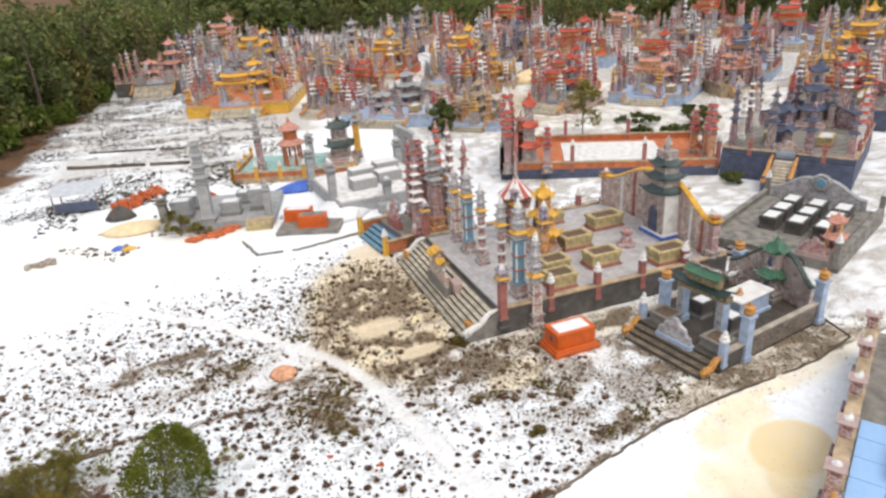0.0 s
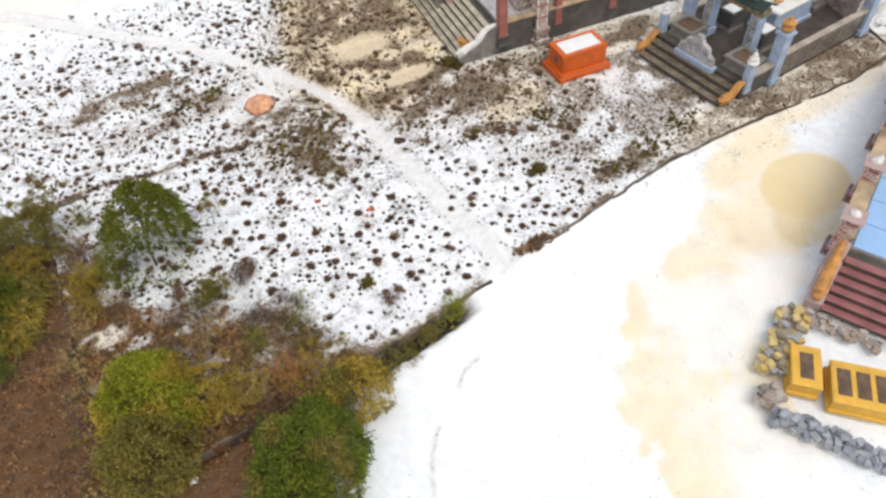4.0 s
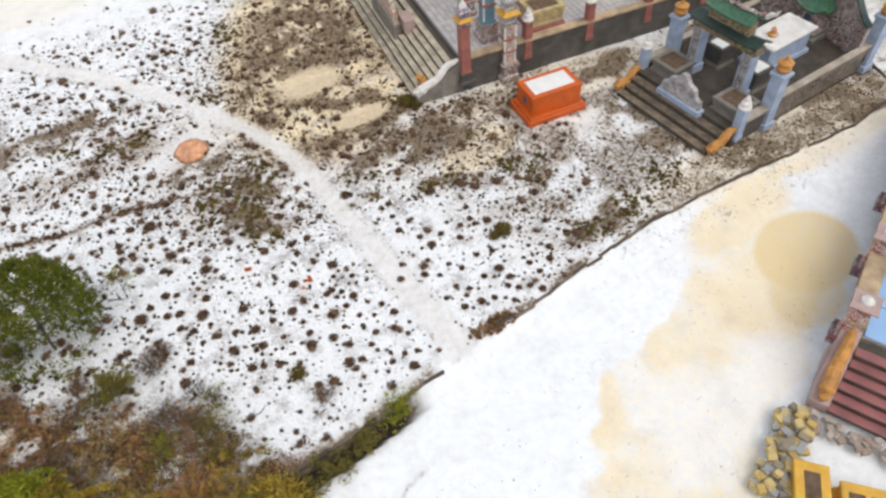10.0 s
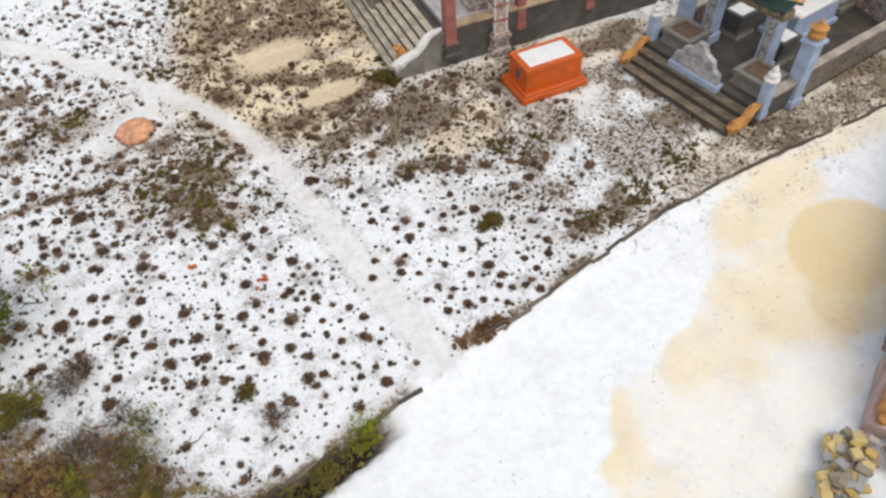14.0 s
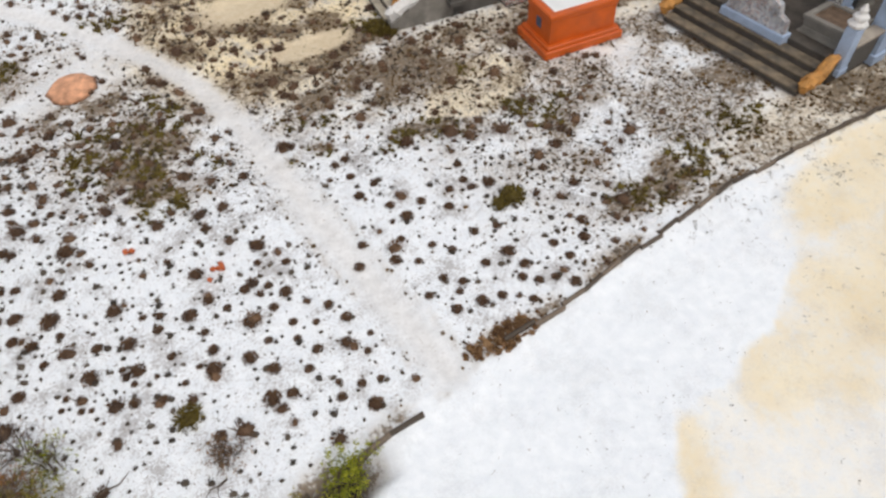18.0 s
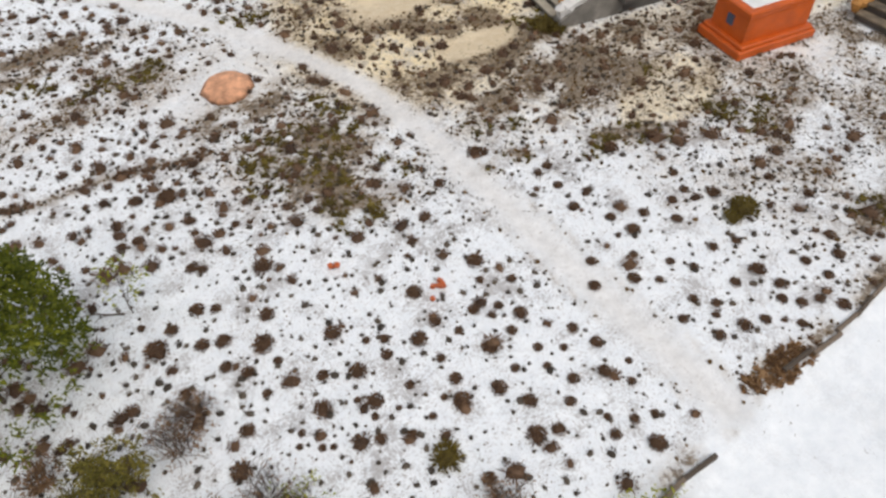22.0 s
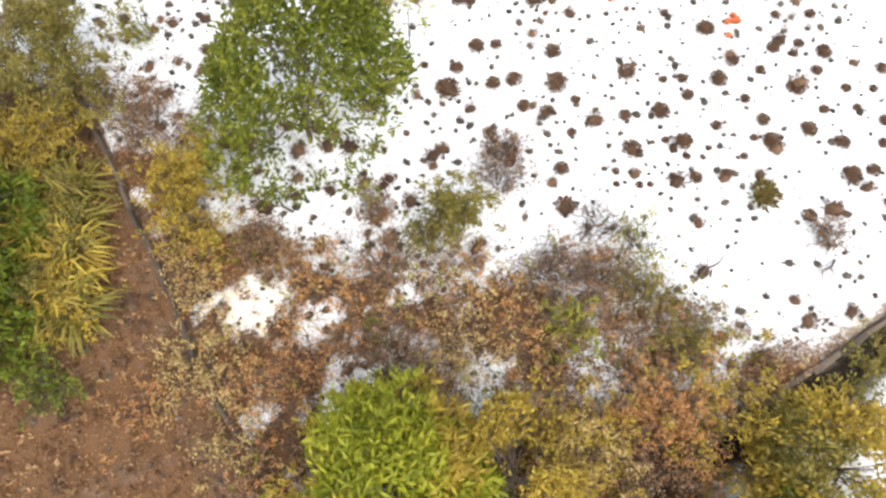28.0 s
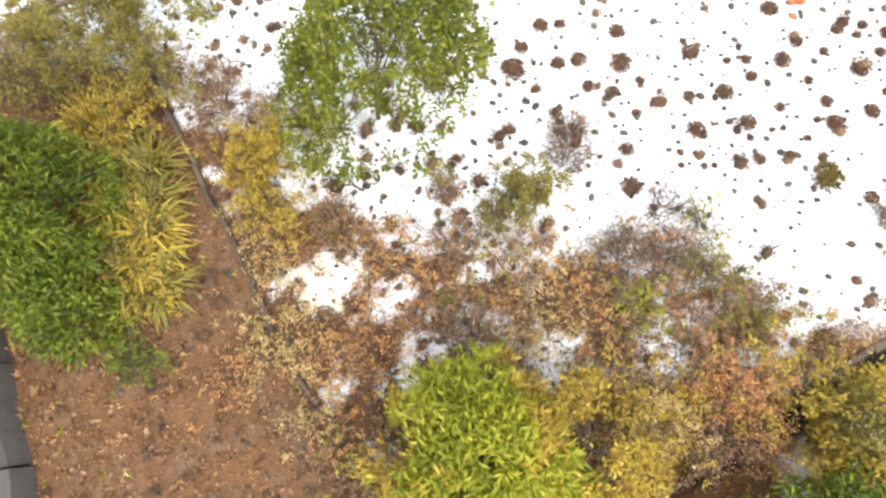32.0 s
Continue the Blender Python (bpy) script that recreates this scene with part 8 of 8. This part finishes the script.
TUFTS_YOUNG_TREE = [(-2.88, -3.62, 0.14), (-2.85, -4.26, 0.12), (-2.72, -6.33, 0.08), (-2.53, -4.21, 0.13), (-2.53, -6.93, 0.22), (-2.46, -3.07, 0.16), (-2.24, -6.59, 0.13), (-2.21, -7.93, 0.12), (-1.84, -3.23, 0.22), (-1.81, -7.12, 0.14), (-1.77, -6.33, 0.15), (-1.67, -5.33, 0.14), (-1.65, -9.57, 0.17), (-1.52, -4.1, 0.13), (-1.51, -7.7, 0.12), (-1.46, -7.18, 0.15), (-1.45, -6.42, 0.11), (-1.43, -8.96, 0.13), (-1.2, -7.95, 0.13), (-1, -8.45, 0.09), (-0.84, -7.52, 0.2), (-0.76, -9.54, 0.06), (-0.71, -4.53, 0.1), (-0.69, -7.93, 0.09), (-0.67, -9.34, 0.07), (-0.65, -6.96, 0.15), (-0.47, -5.84, 0.2), (-0.44, -9.7, 0.07)]
TUFTS_MIDDLE = [(-0.28, -9.75, 0.06), (-0.26, -9.09, 0.17), (-0.09, -8.51, 0.11), (0.1, -9.75, 0.06), (0.29, -9.16, 0.07), (0.3, -7.8, 0.16), (0.41, -9.93, 0.11), (0.46, -8.67, 0.16), (0.46, -9.55, 0.07), (0.55, -9.3, 0.15), (0.77, -8.17, 0.08), (0.88, -10.06, 0.1), (1, -8.58, 0.11), (1.07, -8.27, 0.1), (1.15, -9.25, 0.09), (1.28, -9.9, 0.07), (1.57, -9.68, 0.07), (1.6, -8.51, 0.16), (1.65, -11.15, 0.12), (1.79, -9.02, 0.09), (1.8, -9.85, 0.16), (1.86, -9.46, 0.12), (1.88, -7.58, 0.16), (1.99, -8.29, 0.12), (2.05, -11.22, 0.11), (2.28, -8.65, 0.09), (2.42, -9.88, 0.15), (2.59, -10.83, 0.17)]
TUFTS_KERB = [(2.62, -9.17, 0.15), (2.69, -8.36, 0.12), (2.77, -10.29, 0.13), (2.82, -9.68, 0.09), (2.94, -10.88, 0.12), (3.06, -7.81, 0.09), (3.09, -9.02, 0.1), (3.11, -8.46, 0.1), (3.16, -7.39, 0.17), (3.31, -9.85, 0.08), (3.33, -9.49, 0.09), (3.33, -10.56, 0.1), (3.39, -8.76, 0.14), (3.57, -10.23, 0.11), (3.58, -8.03, 0.1), (3.68, -11.3, 0.1), (3.72, -9.67, 0.08), (3.72, -11.01, 0.07), (4.04, -9.4, 0.11), (4.07, -11.21, 0.09), (4.09, -10.31, 0.12), (4.16, -11.67, 0.15), (4.26, -9.8, 0.12), (4.38, -10.65, 0.08), (4.4, -11.26, 0.08), (4.55, -10.32, 0.07)]
TUFTS_PATH = [(3.36, -5.24, 0.13), (4.4, -4.71, 0.19), (4.87, -8.75, 0.12), (5.1, -8.26, 0.11), (5.49, -6.95, 0.13), (5.52, -6.29, 0.11), (5.57, -8.92, 0.13), (5.58, -5.71, 0.12), (5.84, -10, 0.1), (5.87, -8.46, 0.09), (5.97, -9.13, 0.09), (6, -7.48, 0.11), (6.18, -10.52, 0.12), (6.2, -7.94, 0.16), (6.25, -9.72, 0.1), (6.38, -8.87, 0.09), (6.56, -9.95, 0.1), (6.64, -7.64, 0.12), (6.69, -9.14, 0.1), (6.7, -10.53, 0.14), (7.05, -5.8, 0.18), (7.09, -10.57, 0.11), (7.11, -8.05, 0.12)]
TUFTS_PATH_EAST = [(7.15, -9.72, 0.11), (7.3, -8.9, 0.11), (7.32, -7.6, 0.11), (7.57, -10.89, 0.1), (7.63, -10.34, 0.11), (7.68, -9.66, 0.16), (7.71, -7.46, 0.11), (7.78, -8.96, 0.1), (7.8, -6.97, 0.11), (7.83, -10.08, 0.13), (7.89, -10.53, 0.11), (8.05, -5.8, 0.16), (8.17, -7.78, 0.15), (8.21, -10.61, 0.1), (8.49, -10.86, 0.13), (8.59, -9.85, 0.11), (8.72, -10.27, 0.11), (9.21, -9.98, 0.13), (9.4, -9.57, 0.13), (9.44, -7.87, 0.11), (9.8, -8.57, 0.12), (10.09, -7.34, 0.16)]


def surveyed(x, y):
    """The open sand where the larger tufts stand singly."""
    west = (x > -3) & (x < 4.8) & (y > -12) & (y < -5.1)
    east = (x >= 4.8) & (x < 10) & (y > -11.2) & (y < -6.7)
    return np.where(west | east, 1.0, 0.0)


tufts("heath_tufts", 4000, -13, 13, -14, 16, 0.105, "leaf_tuft", "brown heath tufts dotted over white sand", 51, lambda x, y: heath_density(x, y) * (1 - 0.7 * surveyed(x, y)), 90, 0.34, 0.06, 0.48, 0.36, 0.6)
tufts("heath_sprigs", 12000, -13, 14, -14, 18, 0.042, "leaf_dark", "small grey-brown tufts scattered over white sand", 52, lambda x, y: heath_density(x, y) * 0.9, 14, 0.45, 0.11, 0.24, 0.5)
tufts("heath_specks", 40000, -13, 14, -14, 16, 0.018, "leaf_tuft", "tiny dry specks strewn over white sand", 56, lambda x, y: 0.02 + heath_density(x, y), 3, 0.45, 0.35, dome=False)
tufts("heath_mat", 18000, -8, 26, -12, 14, 0.03, "leaf_mat", "dense dark heath round the tombs", 53, dark_density, 12, 0.45, 0.15, 0.0, 0.45, 0.45)
tufts("heath_mat", 14000, -3, 26, -11, 2, 0.022, "leaf_dark", "grey stubble between the tombs", 58, salt_density, 6, 0.4, 0.35, 0.0, 0.7, dome=False)
tufts("moss_mat", 3400, -6, 16, -12.5, 9, 0.06, "leaf_moss", "low olive moss and grass among the heath", 57, moss_density, 26, 0.35, 0.14, 0.0, 0.7, 0.4)
tufts("heath_mat", 1500, -14, 12, 14, 40, 0.12, "leaf_dark", "grey heath specks on far white sand", 54, lambda x, y: 0.5 * (fbm(x, y, 4, 3, 3) > 0.5) * (np.abs(y - 44) + np.abs(x + 8) < 26), 10)
tufts("dry_litter", 130, 5.6, 7.8, -11.9, -10.9, 0.05, "litter_leaf", "brown leaf litter at the end of the path", 66, lambda x, y: blob(x + (fbm(x, y, 0.5, 3, 4) - 0.5) * 0.8, y, 6.7, -11.38, 0.65, 0.2, 10, 0.6), 14, 0.4, 0.2, 0.0, 0.6, 0.4)
tufts("road_grit", 1500, -2, 16, -22, -10, 0.014, "leaf_dark", "dark grit strewn over the sand road", 68, lambda x, y: np.where(masks(x, y)[7], 0.1 + 0.9 * (fbm(x, y, 1.5, 3, 19) > 0.55), 0.0), 4, 0.5, 0.5, 0.0, 0.5, 0.3, dome=False)
tufts("far_stubble", 16000, -24, 8, 30, 88, 0.1, "leaf_dark", "grey dry grass between far kerbs", 59, lambda x, y: np.clip((fbm(x * 0.5 + y * 0.2, y, 2.0, 3, 45) - 0.35) * 4, 0, 1), 6, 0.4, 0.3, 0.0, 0.8, dome=False)
tufts("dry_litter", 26000, -16, 3, -20, 2, 0.032, "litter_leaf", "dry fallen leaves and stubble", 55, lambda x, y: masks(x, y)[1] * 0.7 * (0.35 + 0.65 * (x < -7.9)), 4, 0.4, 0.5, 0.0, 1.1, dome=False)


tufts("furrow_heath", 1500, -12, 1, -5.5, 0.5, 0.045, "leaf_tuft", "row of brown heath along an old furrow", 67, lambda x, y: np.clip(1.3 - near_line(x + (fbm(x, y, 0.8, 3, 4) - 0.5) * 0.5, y + (fbm(x, y, 0.9, 3, 7) - 0.5) * 0.5, FURROW) / 0.16, 0, 1) * np.clip(0.5 + (fbm(x, y, 0.8, 3, 15) - 0.45) * 5, 0, 1), 30, 0.4, 0.12, 0.0, 0.5, 0.5)


def scrub_density(x, y, seed):
    """Where the dry scrub stands: below the litter line, open over clean sand, thin behind the west kerb."""
    side = above(x, y, LITTER) + (fbm(x, y, 1.3, 3, 6) - 0.5) * 1.2
    want = np.clip(0.5 - side / 0.7, 0, 1) * np.clip((x + 7.9) / 0.4, 0.06, 1) * np.clip((above(x, y, KERB_S) + 0.1) / 0.3, 0.05, 1)
    return want * np.clip(0.5 + (fbm(x, y, 0.8, 4, seed) - 0.5) * 5, 0, 1) * (1 - bare_sand(x, y)) * np.clip((0.7 - x) / 0.6, 0, 1)


def undergrowth(name, count, mat, label, seed, leaf, per=9):
    """Low lacy scrub: small dry leaves in loose drifts over the litter."""
    rng = np.random.default_rng(seed)
    px, py = rng.uniform(-12, 1, count * 10), rng.uniform(-15, -3, count * 10)
    keep = rng.uniform(0, 1, len(px)) < scrub_density(px, py, seed)
    px, py = px[keep][:count], py[keep][:count]
    tips = np.stack([px, py, lie(px, py) + 0.03 + 0.3 * rng.uniform(0, 1, len(px)) ** 2], -1)
    outs = rng.normal(size=tips.shape) * 0.8 + (0, 0, 0.4)
    return tagged(new(name, spray_mesh(name, rng, tips, outs, per, leaf * 1.2, leaf * 0.36, mat, 1.0)), label, "undergrowth", kind="stuff")


undergrowth("undergrowth", 3400, "leaf_dry", "lacy brown undergrowth of dry leaves", 61, 0.06)
undergrowth("undergrowth", 1300, "leaf_rust", "lacy rusty undergrowth of dry leaves", 62, 0.06)
undergrowth("undergrowth", 1300, "leaf_straw", "lacy straw-yellow undergrowth of small leaves", 63, 0.055)
undergrowth("undergrowth", 420, "leaf_lime", "thin pale green sprouts in dry undergrowth", 64, 0.07)


def dead_stems():
    """Fallen and leaning dead twigs over the scrub."""
    rng = np.random.default_rng(71)
    px, py = rng.uniform(-9, 0.8, 30000), rng.uniform(-14.5, -5, 30000)
    keep = rng.uniform(0, 1, len(px)) < scrub_density(px, py, 65)
    px, py = px[keep][:3200], py[keep][:3200]
    foot = np.stack([px, py, lie(px, py)], -1)
    a = rng.normal(2.2, 0.9, len(px))
    ln = rng.uniform(0.15, 0.6, len(px))
    tip = foot + np.stack([np.cos(a) * ln, np.sin(a) * ln, rng.uniform(0.04, 0.6, len(px)) * ln], -1)
    v, f = stem_tubes(rng, foot, tip, rng.uniform(0.002, 0.006, len(px)))
    tagged(new("dead_twigs", quick_mesh("dead_twigs", v, f, "twig")), "grey brown dead twigs lying over dry scrub", "twigs", kind="stuff")


dead_stems()
for tx, ty, turn, ln in ((-2.95, -5.9, 160, 0.75), (-0.45, -11.4, 15, 0.7), (-5.6, -8.0, 120, 0.5), (1.6, -11.9, 200, 0.4)):
    t = thing("fallen_branch", tx, ty, lie_at(tx, ty) + 0.03, turn, "dark fallen branch lying on white sand", "branch")
    part("bough", Shape().tube([(0, 0, 0), (ln * 0.35, 0.03, 0.03), (ln * 0.7, -0.02, 0.02), (ln, 0.06, 0.05)], [0.022, 0.018, 0.013, 0.005], 6).mesh("bough", "bark"), t)
    part("side_twig", Shape().tube([(ln * 0.4, 0.03, 0.03), (ln * 0.55, 0.12, 0.05), (ln * 0.62, 0.2, 0.03)], [0.01, 0.007, 0.003], 5).mesh("side_twig", "bark"), t)

for i, (tx, ty, r) in enumerate(((-0.48, -12.18, 0.12), (10.62, -10.2, 0.12), (0.54, -14.1, 0.1), (0.75, -14.25, 0.14), (1.31, -13.8, 0.08), (-4.9, -14.7, 0.12), (0.9, -2.55, 0.1), (0.35, -14.35, 0.08))):
    ob = new("stone", shared(("stone", i), lambda s: s.loft([[(r * k * (1 + 0.25 * math.sin(j * 2.1 + i)) * math.cos(j * 0.9), r * 0.8 * k * math.sin(j * 0.9), z * r) for j in range(7)] for k, z in ((0.9, -0.2), (1.0, 0.2), (0.7, 0.55), (0.2, 0.65))]), "tarp_white"))
    ob.location = (tx, ty, lie_at(tx, ty))
    tagged(ob, "pale scrap of plaster lying on the ground", "stone")

TUFT_MESHES = {}


def tuft_thing(x, y, r, mat, seed):
    key = (mat, seed % 9)
    if key not in TUFT_MESHES:
        v, f = cushion(np.zeros((1, 3)), np.array([0.15]), np.random.default_rng(key[1]), 300, 0.26, 0.06, 0.55)
        TUFT_MESHES[key] = quick_mesh("heath_tuft", v, f, mat)
    ob = new("heath_tuft", TUFT_MESHES[key])
    ob.matrix_basis = pose(x, y, lie_at(x, y), 0, 0, 47 * seed % 360) @ Matrix.Scale(r / 0.146, 4)
    tagged(ob, "round cushion of dry brown heath on white sand" if mat != "leaf_moss" else "fresh green tuft of grass on white sand", "tuft", "heath tufts")


for i, (px, py, r) in enumerate(TUFTS_YOUNG_TREE + TUFTS_MIDDLE + TUFTS_KERB + TUFTS_PATH + TUFTS_PATH_EAST):
    tuft_thing(px, py, r, "leaf_tuft", 300 + i)
for i, (px, py, r) in enumerate(((1.22, -10.6, 0.26), (8.45, -8.35, 0.3), (8.1, -8.45, 0.2), (8.05, -0.95, 0.4), (8.3, -1.25, 0.3))):
    tuft_thing(px, py, r, "leaf_moss", 500 + i)


def forest():
    """The pine wood round the cemetery, seen from far off, in trees of three tones."""
    rng = np.random.default_rng(5)
    spots = []
    edge = [(-26, 50), (-23, 64), (-18.5, 76), (-14, 98), (-6, 118), (4, 168), (30, 172), (47, 156), (62, 134), (83, 116), (103, 101), (120, 84), (140, 74)]
    for (x0, y0), (x1, y1) in zip(edge, edge[1:]):
        length = math.hypot(x1 - x0, y1 - y0)
        nx_, ny_ = -(y1 - y0) / length, (x1 - x0) / length
        for k in range(int(length * 3.2)):
            u, v = rng.uniform(0, 1), rng.uniform(0, 1) ** 1.5 * 60
            spots.append((x0 + (x1 - x0) * u + nx_ * v, y0 + (y1 - y0) * u + ny_ * v, rng.uniform(5, 8.5) * (1.6 if x0 < 4 else 1.15), rng.choice((0, 0, 0, 1, 2))))
    for k in range(160):
        spots.append((rng.uniform(-60, -26), rng.uniform(46, 85), rng.uniform(5, 10), rng.choice((0, 1, 1, 2))))
    for (x0, y0), (x1, y1) in zip(edge[:5], edge[1:6]):
        for k in range(50):
            u = rng.uniform(0, 1)
            spots.append((x0 + (x1 - x0) * u + rng.uniform(-9, 3.5), y0 + (y1 - y0) * u, rng.uniform(0.8, 3.0), rng.choice((1, 2, 2))))
    for k in range(650):
        spots.append((rng.uniform(-30, 170), rng.uniform(175, 400), rng.uniform(9, 13), rng.choice((0, 0, 1))))
    cs, trunks = ([], [], []), Shape()
    far = []
    for x, y, h, kind in spots:
        m = 26
        a, e = rng.uniform(0, 6.28, m), rng.uniform(0.12, 1, m)
        r = h * 0.36 * np.sqrt(np.clip(1.05 - e, 0.04, 1)) * rng.uniform(0.5, 1.1, m)
        ends = np.stack([x + r * np.cos(a), y + r * np.sin(a), e * h], -1)
        if y > 173:
            far.append(clumps(rng, ends[::2], rng.uniform(0.1, 0.2, m // 2) * h, 8))
            continue
        cs[kind].append(clumps(rng, ends, rng.uniform(0.07, 0.14, m) * h, 13 if y < 110 else 7))
        trunks.tube([(x, y, -0.2), (x + 0.1, y, h * 0.5), (x, y, h * 0.9)], [h * 0.022, h * 0.016, h * 0.004], 5)
    for kind, mat, words in ((0, "forest", "dense dark green pine wood round the cemetery"), (1, "forest_olive", "olive pines in the wood round the cemetery"), (2, "forest_green", "fresh green trees along the edge of the wood")):
        wood = tagged(new("pine_wood", leaf_mesh("pine_wood", np.concatenate(cs[kind]), 0.44, mat, 6 + kind, 0.3)), words, "woods", kind="stuff")
    tr = new("trunks", trunks.mesh("trunks", "bark"))
    tr.parent = wood
    tagged(new("far_wood", leaf_mesh("far_wood", np.concatenate(far), 1.5, "forest", 9, 0.3)), "distant dark pine wood behind the cemetery", "woods", kind="stuff")


forest()

# ---- terrace tiles ----
side = 0.235
tile_mesh = shared(("tile", side), lambda s: s.box(0, 0, 0, side - 0.02, side - 0.02, 0.014, 0.004), "tile")
rest = Shape()
for i in range(int(13.3 / side)):
    for j in range(int(10.1 / side)):
        tx, ty = 1.95 + i * side, 0.22 + j * side
        if i < 10 and j < 28:
            part("tile", tile_mesh, big, tx, ty, HGT - 0.013)
        else:
            rest.box(tx, ty, HGT - 0.013, tx + side - 0.02, ty + side - 0.02, HGT + 0.001, 0.004)
part("tile_field", rest.mesh("tile_field", "tile"), big)["kind"] = "stuff"
